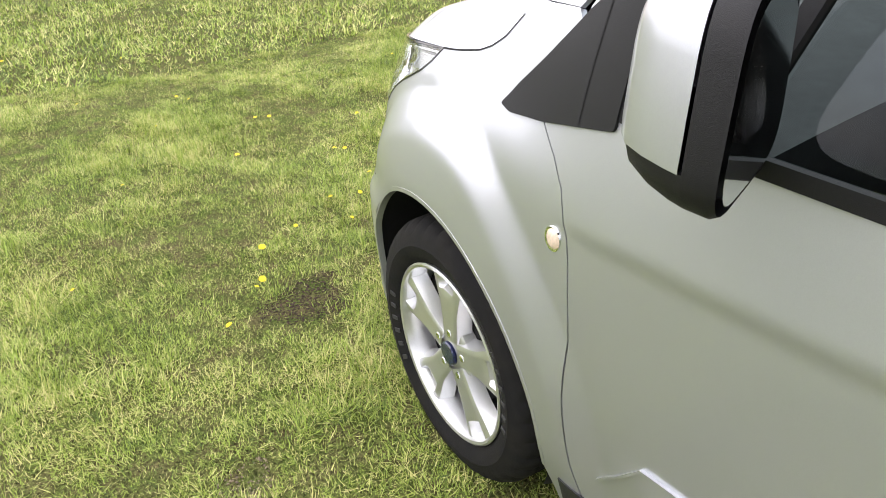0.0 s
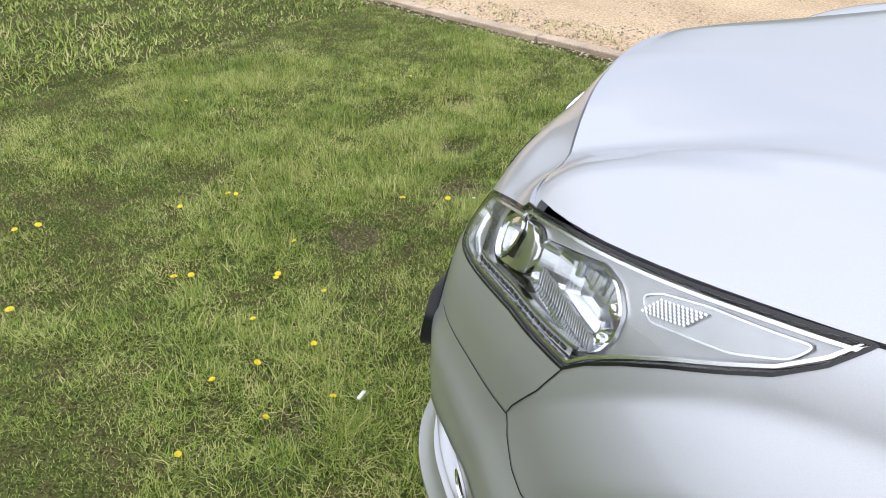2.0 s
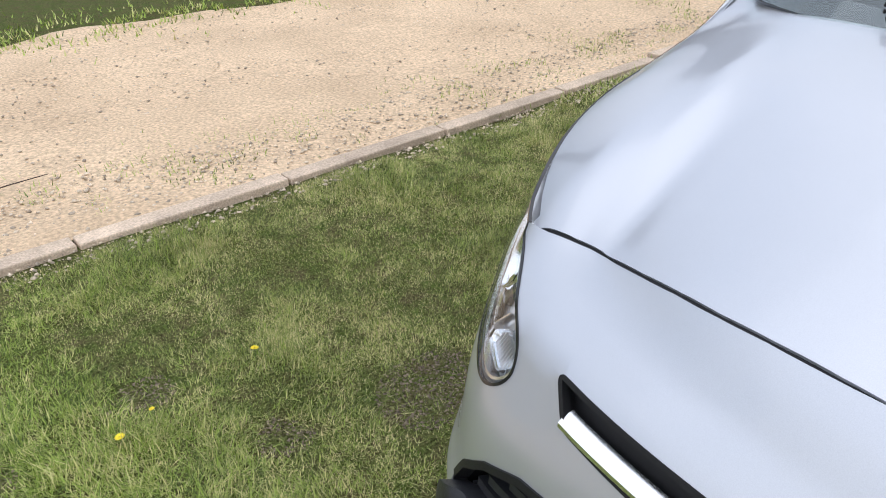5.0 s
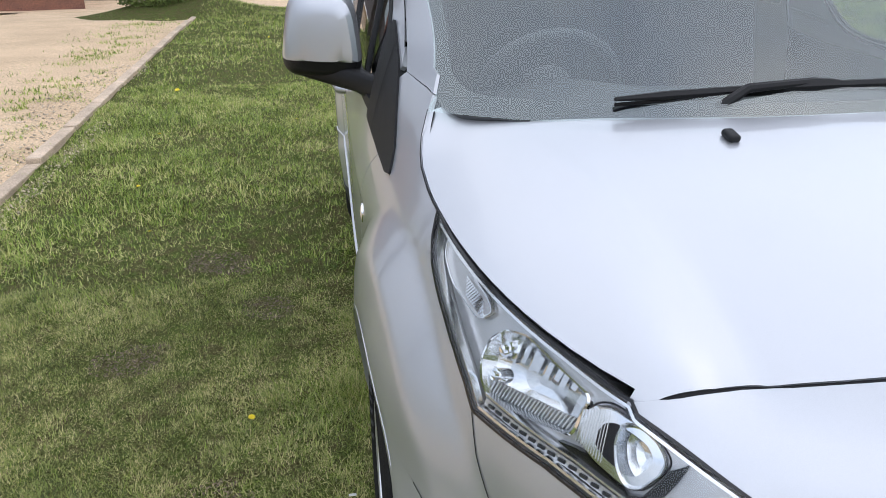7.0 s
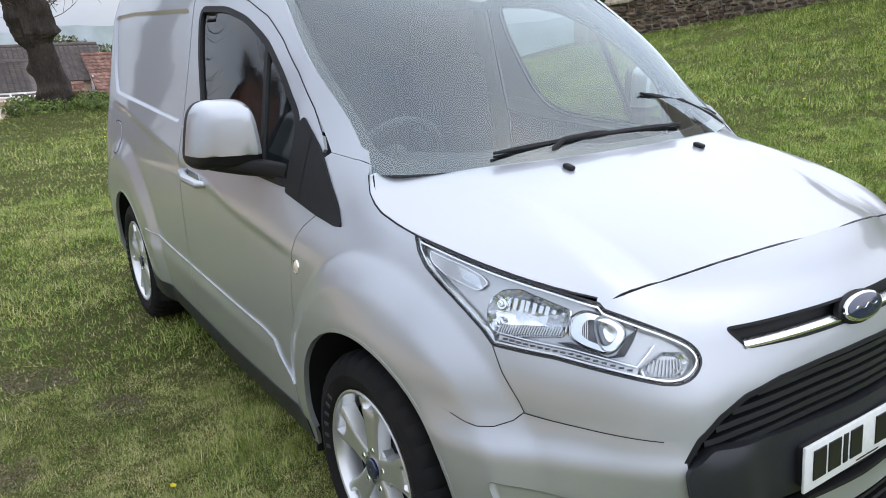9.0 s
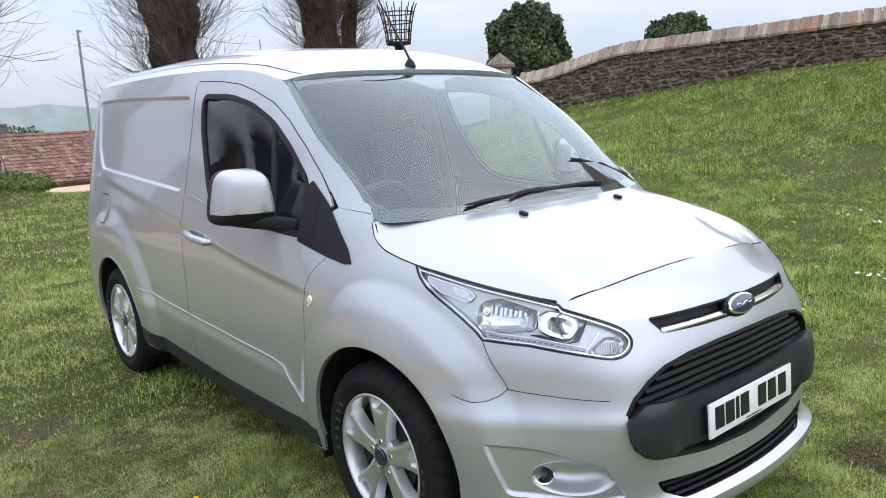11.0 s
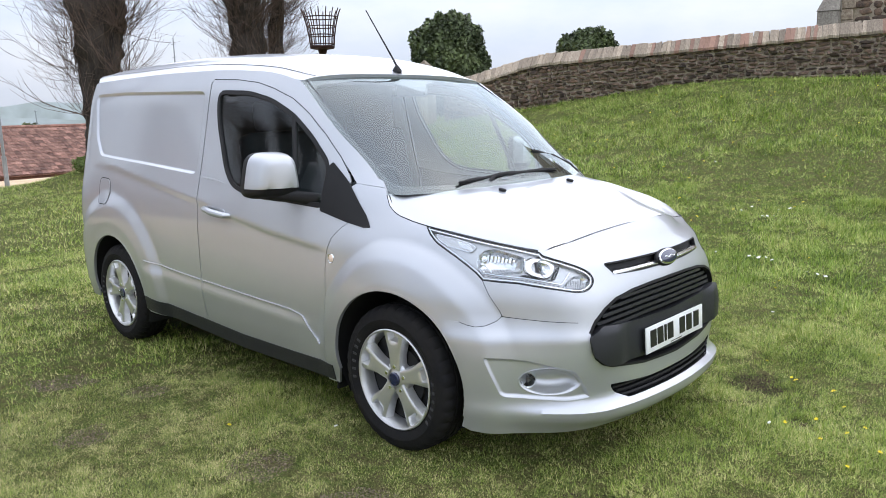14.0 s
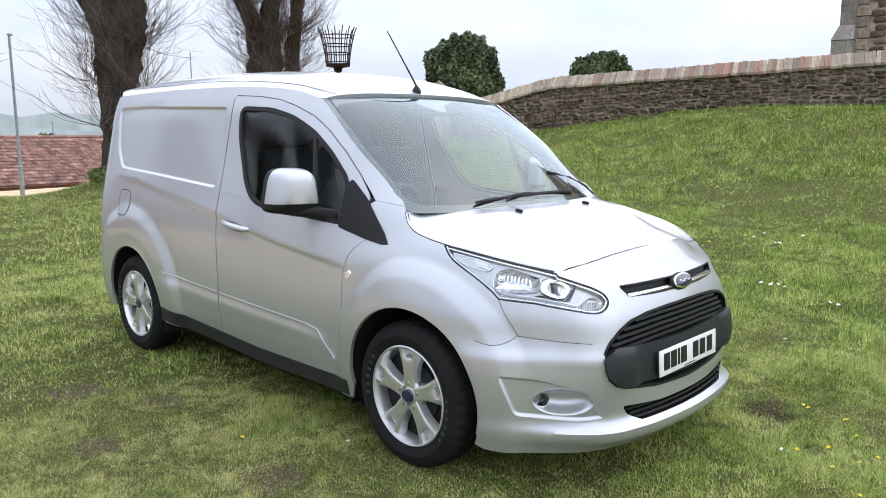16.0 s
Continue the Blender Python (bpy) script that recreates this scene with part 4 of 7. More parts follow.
for side in (1, -1):
    fl = lambda pts: flip(pts, side)
    lamp_line = fl(LAMP)
    head = part("headlight", mesh_of("headlight", *sunken(shell, lamp_line, ((0, -.004), (.003, -.03), (.006, -.09)), 0.03)), M_LAMPGREY, van, "clear headlight with chrome reflectors")
    lens = part("lens", mesh_of("lens", *panel(shell, lamp_line, step=0.03, depth=0.0, lift=0.001)), M_LENS, head)
    lens.visible_shadow = False
    part("rim", mesh_of("rim", *strip(shell, lamp_line, 0.005, 0.0015, step=0.007, closed=True, thick=0.005)), M_GLOSSBLACK, head, "thin black seal round the lens")
    face_line = [tuple(p) for p in inset_line(np.array(dense(lamp_line, 0.02)), .005)]
    def dish(line, mid, rings):
        """Rings of a bowl: scaled towards its middle and sunk."""
        uv0 = np.array(dense(fl(line), 0.008))
        c = np.array([side * mid[0], mid[1]])
        out = []
        for k, lift in rings:
            uv = c + (uv0 - c) * k
            out.append(shell(uv[:, 0], uv[:, 1]) + normals(shell, uv, CENTRE) * lift)
        n = len(uv0)
        vs = [tuple(p) for r in out for p in r]
        fs = [(q * n + i, q * n + (i + 1) % n, (q + 1) * n + (i + 1) % n, (q + 1) * n + i) for q in range(len(rings) - 1) for i in range(n)]
        return vs, fs

    main_line = rounded([(.962, .868), (.952, .899), (.922, .921), (.880, .927), (.826, .912), (.762, .893), (.772, .864), (.778, .838), (.850, .831), (.928, .824), (.952, .840)], 0.012)
    proj_line = rounded([(.772, .862), (.760, .888), (.735, .897), (.690, .889), (.662, .879), (.650, .862), (.658, .842), (.683, .816), (.702, .810), (.750, .824), (.772, .840)], 0.012)
    face_ring = rounded([(.720, .861), (.713, .882), (.688, .887), (.664, .877), (.653, .862), (.659, .844), (.682, .820), (.699, .815), (.713, .831)], 0.010)
    refl = part("main_reflector", mesh_of("main_reflector", *dish(main_line, (.865, .872), ((.97, -.020), (.86, -.040), (.68, -.055), (.42, -.064), (.15, -.067), (.01, -.067))), smooth=False), M_REFLECT, head, "mirror-bright reflector")
    part("bezel", mesh_of("bezel", *dish(main_line, (.865, .872), ((1.03, -.026), (1.02, -.019), (.985, -.017), (.97, -.021)))), M_CHROME, refl, "bright ring round the reflector")
    for bu, bv in ((.930, .893), (.936, .852)):
        part("bulb", mesh_of("bulb", *moved(lathe([(.001, .004), (.006, .003), (.008, -.004), (.0115, -.004), (.013, -.010), (.013, -.03)], 18, "z"), on_skin(side * bu, bv, -.030))), M_CHROME, refl)
    steps = [strip(shell, fl([(.920 - .016 * k, .880 + .004 * (k % 2)), (.915 - .016 * k, .912 - .0022 * k)]), 0.011, -.046 - .004 * (k % 3), step=.01, thick=.008) for k in range(9)]
    part("reflector_facets", mesh_of("reflector_facets", *join(*steps), smooth=False), M_REFLECT, refl)
    ribs = [strip(shell, fl([(.935 - .0062 * k, .829 + .0005 * k), (.925 - .0062 * k, .850 + .0004 * k)]), 0.0030, -.026 - .0006 * (12 - abs(k - 12)), step=.01, thick=.006) for k in range(25)]
    part("reflector_ribs", mesh_of("reflector_ribs", *join(*ribs)), M_LAMPGREY, refl, "fine grey ribs in the reflector's floor")
    barrel = part("projector", mesh_of("projector", *dish(proj_line, (.700, .853), ((1.0, -.050), (.985, -.026), (.95, -.016), (.88, -.012), (.6, -.012)))), M_CHROME, head, "chrome barrel beside the main reflector")
    part("projector_dish", mesh_of("projector_dish", *dish(face_ring, (.686, .853), ((1.04, -.010), (.98, -.007), (.92, -.010), (.72, -.026), (.45, -.034), (.12, -.037), (.01, -.037))), smooth=False), M_REFLECT, barrel)
    part("barrel_ribs", mesh_of("barrel_ribs", *join(*[strip(shell, fl([(.765 - .0035 * k, .878 + .0015 * k), (.768 - .0035 * k, .838 - .0010 * k)]), 0.0016, -.0112, step=.01, thick=.003) for k in range(11)])), M_SATIN, barrel)
    bowls = [[tuple(p) for p in inset_line(np.array(dense(fl(q), .01)), -.001)] for q in (main_line, proj_line)]
    part("inner_bezel", mesh_of("inner_bezel", *panel(shell, face_line, bowls, step=0.014, lift=-0.027, depth=0.02)), M_LAMPGREY, head, "silver bezel inside the lamp")
    part("chrome_line", mesh_of("chrome_line", *strip(shell, [tuple(p) for p in inset_line(np.array(dense(lamp_line, 0.02)), .008)], 0.005, -0.004, step=0.02, closed=True, thick=0.012)), M_SATIN, head)
    sweep = [(.795, .826), (.766, .829), (.724, .816), (.699, .806), (.681, .812), (.652, .850), (.626, .866), (.640, .842), (.664, .810), (.693, .804), (.748, .813)]
    part("dark_sweep", mesh_of("dark_sweep", *panel(shell, fl(sweep), step=0.01, lift=-0.016, depth=0.014)), M_GLOSSBLACK, head, "black divider below the reflectors")
    reflex = rounded([(1.162, .976), (1.042, .960), (.985, .945), (.962, .930), (.990, .912), (1.096, .932), (1.15, .955)], .010)
    rp = part("reflex_panel", mesh_of("reflex_panel", *panel(shell, fl(reflex), step=0.012, lift=-0.020, depth=0.008)), M_LAMPGREY, head, "clear side marker at the lamp's rear end")
    cells = []
    for i in range(11):
        for j in range(6):
            u = 1.046 - .0056 * i
            m = on_skin(side * (u - .0026 * j), .952 - .235 * (1.046 - u) - .0042 * j, -.0165)
            cells.append(moved(boxed_piece(.0040, .0030, .003), m))
    part("reflex_cells", mesh_of("reflex_cells", *join(*cells), smooth=False), M_CHROME, rp)
    part("marker_edge", mesh_of("marker_edge", *strip(shell, fl(reflex), .0028, -.0175, step=.012, closed=True, thick=.004)), M_SATIN, rp)
    indicator = rounded([(.640, .786), (.609, .806), (.585, .820), (.540, .817), (.526, .800), (.567, .773), (.640, .773)], .008)
    ip = part("indicator", mesh_of("indicator", *dish(indicator, (.585, .796), ((1.05, -.022), (1.0, -.014), (.94, -.018), (.6, -.030), (.05, -.033))), smooth=False), M_REFLECT, head, "bright faceted indicator at the lamp's tip")
    part("indicator_ribs", mesh_of("indicator_ribs", *join(*[strip(shell, fl([(.630 - .0085 * k, .775), (.612 - .0072 * k, .805)]), 0.0018, -.020, step=.01, thick=.005) for k in range(10)])), M_LAMPGREY, ip)
    low = [(.925, .822), (.862, .8155), (.766, .806), (.690, .791), (.644, .781)]
    drl = part("light_strip", mesh_of("light_strip", *strip(shell, fl(low), 0.013, -0.012, step=0.012, thick=0.02)), M_LAMPGREY, head, "chrome strip with a row of small lamps")
    part("strip_edge", mesh_of("strip_edge", *strip(shell, fl([(u, v + .010) for u, v in low] + [(.600, .832)]), 0.0032, -.010, step=0.012, thick=.012)), M_SATIN, drl)
    dl = dense(fl(low), 0.017, False)
    part("led_row", mesh_of("led_row", *join(*[moved(boxed_piece(.011, .0042, .004), on_skin(float(u), float(v), -0.011)) for u, v in dl[1:-1]])), M_GREYPLASTIC, drl, "row of small dark lamps")
    # fog lamp in its dish
    cu, cv = at_y(.665, .408)
    fog_line = fl(FOG)
    ell = lambda k: [(side * (cu + .120 * k * math.cos(2 * math.pi * i / 36)), cv + .055 * k * math.sin(2 * math.pi * i / 36)) for i in range(36)]
    fogp = part("fog_lamp_panel", mesh_of("fog_lamp_panel", *sunken(shell, fog_line, ((-.004, .001), (.002, .001), (.009, -.008), (.012, -.0100), (.016, -.0105)), 0.02, [ell(1.0)])), M_PAINT, van, "silver pocket with a round fog lamp")
    rings = []
    for k, lift in ((1.04, -.010), (1.02, -.006), (.97, -.008), (.90, -.018), (.78, -.038), (.62, -.054), (.40, -.062), (.15, -.064)):
        uv = np.array(ell(k))
        rings.append(shell(uv[:, 0], uv[:, 1]) + normals(shell, uv, CENTRE) * lift)
    dv = [tuple(p) for r in rings for p in r]
    df = [(a * 36 + i, a * 36 + (i + 1) % 36, (a + 1) * 36 + (i + 1) % 36, (a + 1) * 36 + i) for a in range(7) for i in range(36)] + [tuple(range(7 * 36, 8 * 36))]
    part("fog_dish", mesh_of("fog_dish", dv, df), M_PAINT, fogp)
    fm = on_skin(side * (cu + .084), cv + .004, -0.020)
    part("fog_lamp", mesh_of("fog_lamp", *moved(lathe([(.034, -.03), (.034, .004), (.030, .010), (.027, .006)], 28, "z"), fm)), M_CHROME, fogp)
    part("fog_reflector", mesh_of("fog_reflector", *moved(lathe([(.027, .004), (.018, -.012), (.006, -.02), (.001, -.02)], 28, "z"), fm)), M_GLOSSBLACK, fogp)
    fl_lens = part("fog_lens", mesh_of("fog_lens", *moved(lathe([(.028, .006), (.018, .011), (.001, .013)], 28, "z"), fm)), M_LENS, fogp)
    fl_lens.visible_shadow = False

grille = part("grille", mesh_of("grille", *panel(shell, GRILLE, step=0.03, lift=-0.06, depth=-0.055)), M_DARK, van, "black radiator grille with slats")
for k, (z, w) in enumerate(((.722, .36), (.698, .43), (.674, .475), (.650, .505), (.626, .525))):
    part("grille_slat", mesh_of("grille_slat", *strip(shell, [at_y(y, z - .02 * (abs(y) / .5) ** 2) for y in np.linspace(-w, w, 25)], 0.016, -0.010 - .002 * k, thick=0.03)), M_GREYPLASTIC, grille)
part("grille_surround", mesh_of("grille_surround", *strip(shell, GRILLE, 0.014, 0.003, step=0.02, closed=True, thick=0.02)), M_BLACK, grille)
BEAM = rounded([at_y(.50, .622), at_y(.30, .607), at_y(0, .603), at_y(-.30, .607), at_y(-.50, .622), at_y(-.556, .585), at_y(-.55, .515), at_y(-.50, .468), at_y(-.40, .455), at_y(0, .438), at_y(.40, .455), at_y(.50, .468), at_y(.55, .515), at_y(.556, .585)], 0.02)


def beam_shape(u, v):
    return -0.006 + 0.028 * sstep(0.34, 0.46, np.abs(u)) * sstep(.64, .60, v)


part("bumper_beam", mesh_of("bumper_beam", *panel(shell, BEAM, step=0.02, depth=0.04, shape=beam_shape)), M_GREYPLASTIC, van, "dark grey plastic beam across the bumper")
intake = part("lower_intake", mesh_of("lower_intake", *panel(shell, INTAKE, step=0.03, lift=-0.05, depth=-0.05)), M_DARK, van, "black lower air intake")
for z, w in ((.352, .43), (.335, .41), (.318, .385)):
    part("intake_slat", mesh_of("intake_slat", *strip(shell, [at_y(y, z) for y in np.linspace(-w, w, 21)], 0.010, -0.006, thick=0.03)), M_BLACK, intake)

slot = part("badge_slot", mesh_of("badge_slot", *panel(shell, SLOT, step=0.03, lift=-0.022, depth=-0.02)), M_BLACK, van, "black slot across the nose with chrome bars")
part("slot_edge", mesh_of("slot_edge", *strip(shell, SLOT, 0.008, 0.001, step=0.02, closed=True, thick=0.012)), M_BLACK, slot)
for s in (1, -1):
    rows = []
    for y in np.linspace(.075, .372, 14):
        for z, lift in ((.800, -.014), (.8045, .003), (.809, .004), (.816, .000), (.824, -.012)):
            uv = np.array([at_y(s * float(y), z)])
            rows.append(shell(uv[:, 0], uv[:, 1])[0] + normals(shell, uv, CENTRE)[0] * lift)
    part("chrome_bar", mesh_of("chrome_bar", rows, [(i * 5 + j, i * 5 + j + 1, i * 5 + j + 6, i * 5 + j + 5) for i in range(13) for j in range(4)]), M_SATIN, slot, "bright chrome bar")
bm4 = on_skin(0.0, .822, 0.012)
oval = [(math.cos(2 * math.pi * k / 40), math.sin(2 * math.pi * k / 40)) for k in range(40)]


def oval_disc(rx, ry, h0, h1):
    vs = [(0, 0, h1)] + [(.82 * rx * c, .82 * ry * s, h1) for c, s in oval] + [(rx * c, ry * s, h1 * .6 + h0 * .4) for c, s in oval] + [(rx * c, ry * s, h0) for c, s in oval]
    n = len(oval)
    fs = [(0, 1 + k, 1 + (k + 1) % n) for k in range(n)]
    for r in (0, 1):
        fs += [(1 + r * n + k, 1 + (r + 1) * n + k, 1 + (r + 1) * n + (k + 1) % n, 1 + r * n + (k + 1) % n) for k in range(n)]
    return vs, fs


badge = part("badge", mesh_of("badge", *moved(oval_disc(.084, .038, -.02, .002), bm4)), M_BLACK, van, "oval blue badge in a chrome ring")
part("badge_ring", mesh_of("badge_ring", *moved(oval_disc(.078, .033, 0, .009), bm4)), M_CHROME, badge)
part("badge_face", mesh_of("badge_face", *moved(oval_disc(.070, .0275, .006, .0115), bm4)), M_BLUE, badge)
squiggle = [(-.044 + .088 * k / 30, .004 * math.sin(k * .42), .0122) for k in range(31)]
part("badge_mark", mesh_of("badge_mark", *moved(tube(squiggle, .0013, 6), bm4)), M_CHROME, badge)

plate = part("number_plate", boxed((.008, .52, .111), pose(.864, 0, .513, 0, -3, 0), .003), M_PLATE, van, "white number plate with black bars")
for y, w in ((-.205, .05), (-.145, .05), (-.100, .018), (-.055, .05), (.055, .05), (.12, .05), (.19, .05)):
    part("plate_bar", boxed((.003, w, .072), pose(.8695, y, .517, 0, -3, 0), .001, 1), M_INK, plate)
part("plate_line", boxed((.003, .10, .004), pose(.8695, 0, .466, 0, -3, 0)), M_INK, plate)
part("plate_holder", boxed((.030, .50, .10), pose(.8445, 0, .513, 0, -3, 0), .01), M_BLACK, van)

# ---- wheels ----
def tyre_mesh():
    prof = [(.216, .862), (.226, .874), (.240, .884), (.262, .890), (.268, .8915), (.272, .889), (.292, .886), (.308, .878), (.319, .864), (.3255, .848),
            (.326, .828), (.319, .827), (.319, .819), (.327, .818), (.327, .792), (.319, .791), (.319, .781), (.327, .780), (.327, .754), (.319, .753), (.319, .744), (.326, .743),
            (.325, .722), (.316, .702), (.290, .688), (.25, .684), (.212, .70)]
    steps = 144
    vs, fs = lathe([(r, y - .875) for r, y in prof], steps)
    n = len(prof)
    out = []
    for i, v in enumerate(vs):
        st, j = divmod(i, n)
        k = 1.0
        if 7 <= j <= 10 or 21 <= j <= 23:
            k = 1 - (0.020 if st % 4 == 0 else 0)
        elif 13 <= j <= 18 and (st + 2) % 6 == 0:
            k = 1 - 0.010
        out.append((v[0] * k, v[1], v[2] * k))
    return mesh_of("tyre", out, fs, sharp=28)


def spoke(n_u=17, n_v=13):
    """A broad spoke with raised edges that opens towards the rim, where it is notched."""
    vs, fs = [], []
    for i in range(n_u):
        u = i / (n_u - 1)
        r = .040 + .173 * u
        w = .035 + .012 * u + .024 * sstep(.35, 1.0, u)
        for j in range(n_v):
            v = -1 + 2 * j / (n_v - 1)
            e = abs(v)
            y = -.007 + .004 * u
            if u > .74 and e < .40:
                y -= .030 * min(1, (u - .74) / .07)
            if e > .99:
                y -= .040
            elif e > .80:
                y -= .004
            vs.append((r, float(y), float(w * v * (1.04 if e > .99 else 1))))
    for i in range(n_u - 1):
        for j in range(n_v - 1):
            a = i * n_v + j
            fs.append((a, a + 1, a + n_v + 1, a + n_v))
    return vs, fs


RIM_PROF = [(.2225, -.004), (.2255, .005), (.2205, .008), (.2145, .005), (.210, -.008), (.206, -.020), (.202, -.06), (.202, -.17)]
TYRE, wheel_parts = tyre_mesh(), {}
rim_me = mesh_of("rim", *join(lathe(RIM_PROF, 72), *[moved(spoke(), pose(0, 0, 0, 0, -72 * k, 0)) for k in range(5)], lathe([(.029, -.008), (.042, -.013), (.066, -.017), (.072, -.022), (.075, -.05)], 40)), sharp=40)
# brake disc, and a black disc standing for the shade behind the spokes
core_me = mesh_of("brake_and_shade_disc", *join(lathe([(.001, -.052), (.135, -.052), (.137, -.065), (.05, -.065)], 48), lathe([(.200, -.062), (.198, -.066), (.001, -.066)], 40)))
cap_me = mesh_of("hub_cap", *lathe([(.030, -.010), (.030, -.002), (.027, .001), (.001, .002)], 32))
nut_me = mesh_of("wheel_nut", *lathe([(.012, -.030), (.012, -.002), (.009, .004), (.001, .005)], 6))
bar_me = None
for ax in AXLES:
    for side in (1, -1):
        m = pose(ax, -side * .878, .327, 0, 0, 0) @ Matrix.Diagonal((1, -side, 1, 1)) @ pose(0, 0, 0, 0, 54 if ax == 0 else 40, 0)
        wheel = part("wheel", core_me, M_DARK, van, "five-spoke alloy wheel with a black tyre", m)
        part("tyre", TYRE, M_RUBBER, wheel)
        part("rim", rim_me, M_ALLOY, wheel)
        part("hub_cap", cap_me, M_BLUE, wheel, "dark blue hub cap")
        for k in range(5):
            part("wheel_nut", nut_me, M_CHROME, wheel, m=pose(.056 * math.cos(radians(72 * k)), -.009, .056 * math.sin(radians(72 * k))))
        for g0 in (200, 20):
            for k in range(6):
                w = radians(g0 + 8.5 * k)
                part("sidewall_bar", boxed((.021, .003, .012), None, .001, 1) if bar_me is None else bar_me, M_LETTER, wheel, m=Matrix.Translation((.250 * math.cos(w), .0130, .250 * math.sin(w))) @ pose(0, 0, 0, 0, 0, 0) @ Matrix.Rotation(-w, 4, "Y") @ pose(0, 0, 0, 0, 0, 10))

# ---- mirrors, wipers, washer jets, aerial ----
for side in (1, -1):
    secs, n = [], 32
    for x, k in ((-.600, .50), (-.606, .72), (-.620, .86), (-.65, .95), (-.68, .99), (-.700, 1.0), (-.732, .985), (-.740, .945)):
        row = []
        for i in range(n):
            w = 2 * math.pi * i / n
            c, s = math.cos(w), math.sin(w)
            ey, ez = math.copysign(abs(c) ** .48, c), math.copysign(abs(s) ** .48, s)
            zz = 1.190 + (.112 if ez > 0 else .108) * ez * k
            yy = .965 + .105 * ey * k * (1 - (.12 if ey > 0 else .22) * (ez + 1) / 2) - .012 * ez * (1 if ey > 0 else 0)
            row.append((x - .055 - .45 * (yy - 1.0), -side * (yy - .012), zz))
        secs.append(row)

    def skin(rows, zmin=0.0, zmax=9.0):
        """A closed shell over the sections, cut off level below and above."""
        vs = [(p[0], p[1], min(max(p[2], zmin), zmax)) for r in rows for p in r]
        fs = [(a * n + i, a * n + (i + 1) % n, (a + 1) * n + (i + 1) % n, (a + 1) * n + i) for a in range(len(rows) - 1) for i in range(n)]
        fs.append(tuple(range(n))[::-1])
        return vs, [f if side > 0 else f[::-1] for f in fs]

    arm = part("door_mirror", mesh_of("door_mirror", *skin(secs[:6], zmax=1.133)), M_BLACK, van, "silver-capped door mirror on a black arm")
    part("mirror_cap", mesh_of("mirror_cap", *skin([[(p[0] + .004, -side * .953 + (p[1] + side * .953) * 1.012, 1.188 + (p[2] - 1.190) * 1.012) for p in r] for r in secs[:6]], zmin=1.133)), M_PAINT, arm, "silver painted cap")
    part("mirror_band", mesh_of("mirror_band", *skin(secs[5:])), M_BLACK, arm)
    gl = [(p[0] - .002 + .45 * .10 * (abs(p[1]) - 1.0), (p[1] + side * .965) * .90 - side * .965, 1.190 + (p[2] - 1.190) * .90) for p in secs[7]]
    part("mirror_glass", mesh_of("mirror_glass", gl, [tuple(range(n)) if side < 0 else tuple(range(n))[::-1]], smooth=False), M_CHROME, arm)
    arm_v, arm_n = [], 16
    for yy, xc, hx, z0, z1 in ((1.030, -.750, .034, 1.090, 1.128), (.99, -.738, .052, 1.078, 1.130), (.94, -.705, .062, 1.066, 1.128), (.895, -.648, .056, 1.060, 1.118), (.868, -.60, .052, 1.050, 1.112), (.842, -.53, .048, 1.040, 1.106)):
        for i in range(arm_n):
            c, s = math.cos(2 * math.pi * i / arm_n), math.sin(2 * math.pi * i / arm_n)
            arm_v.append((xc + hx * math.copysign(abs(c) ** .6, c), -side * (yy - .02 * (1 - (yy - .842) / .218)), (z0 + z1) / 2 + (z1 - z0) / 2 * math.copysign(abs(s) ** .6, s)))
    arm_f = [(a * arm_n + i, a * arm_n + (i + 1) % arm_n, (a + 1) * arm_n + (i + 1) % arm_n, (a + 1) * arm_n + i) for a in range(5) for i in range(arm_n)]
    part("mirror_arm", mesh_of("mirror_arm", arm_v, arm_f), M_BLACK, arm)


def wiper(foot, elbow, a, b):
    """An arm from its foot over an elbow to the blade's middle, the blade from a to b, the joint along it."""
    A, B = Vector(a), Vector(b)
    mid = (A + B) / 2 + Vector((0, 0, .008))
    w = part("wiper", mesh_of("wiper", *tube([foot, elbow, tuple(mid + Vector((0, 0, .006)))], [.012, .009, .008], 8)), M_BLACK, van, "black windscreen wiper")
    blade = [A.lerp(B, k / 8) + Vector((0, 0, .006 * math.sin(math.pi * k / 8))) for k in range(9)]
    part("wiper_blade", mesh_of("wiper_blade", *tube(blade, [.004] + [.0085] * 7 + [.004], 6)), M_BLACK, w)
    part("wiper_rubber", mesh_of("wiper_rubber", *tube([p - Vector((0, 0, .010)) for p in blade], .0035, 4)), M_RUBBER, w)
    part("wiper_joint", mesh_of("wiper_joint", *tube([mid.lerp(A, .26), mid, mid.lerp(B, .12)], [.008, .014, .010], 6)), M_BLACK, w)


wiper((.018, -.265, 1.112), (.018, -.19, 1.160), (.002, -.435, 1.146), (.010, .33, 1.158))
wiper((-.105, .70, 1.112), (-.125, .66, 1.150), (-.158, .735, 1.146), (-.108, .268, 1.256))
for y in (-.275, .275):
    z = float(bonnet(.132, y)[2])
    part("washer_jet", boxed((.036, .022, .014), pose(.132, y, z + .006, 0, 12, 0), .006, 3), M_BLACK, van)
az = float(roof(-.835, 0)[2])
aerial = part("aerial", mesh_of("aerial", *lathe([(.028, -.004), (.026, .006), (.014, .026), (.007, .034)], 16, "z")), M_BLACK, van, "", Matrix.Translation((-.835, 0, az)))
part("aerial_rod", mesh_of("aerial_rod", *tube([(0, 0, .03), (-.035, 0, .08), (-.24, 0, .355)], [.0065, .005, .003], 8)), M_BLACK, aerial)

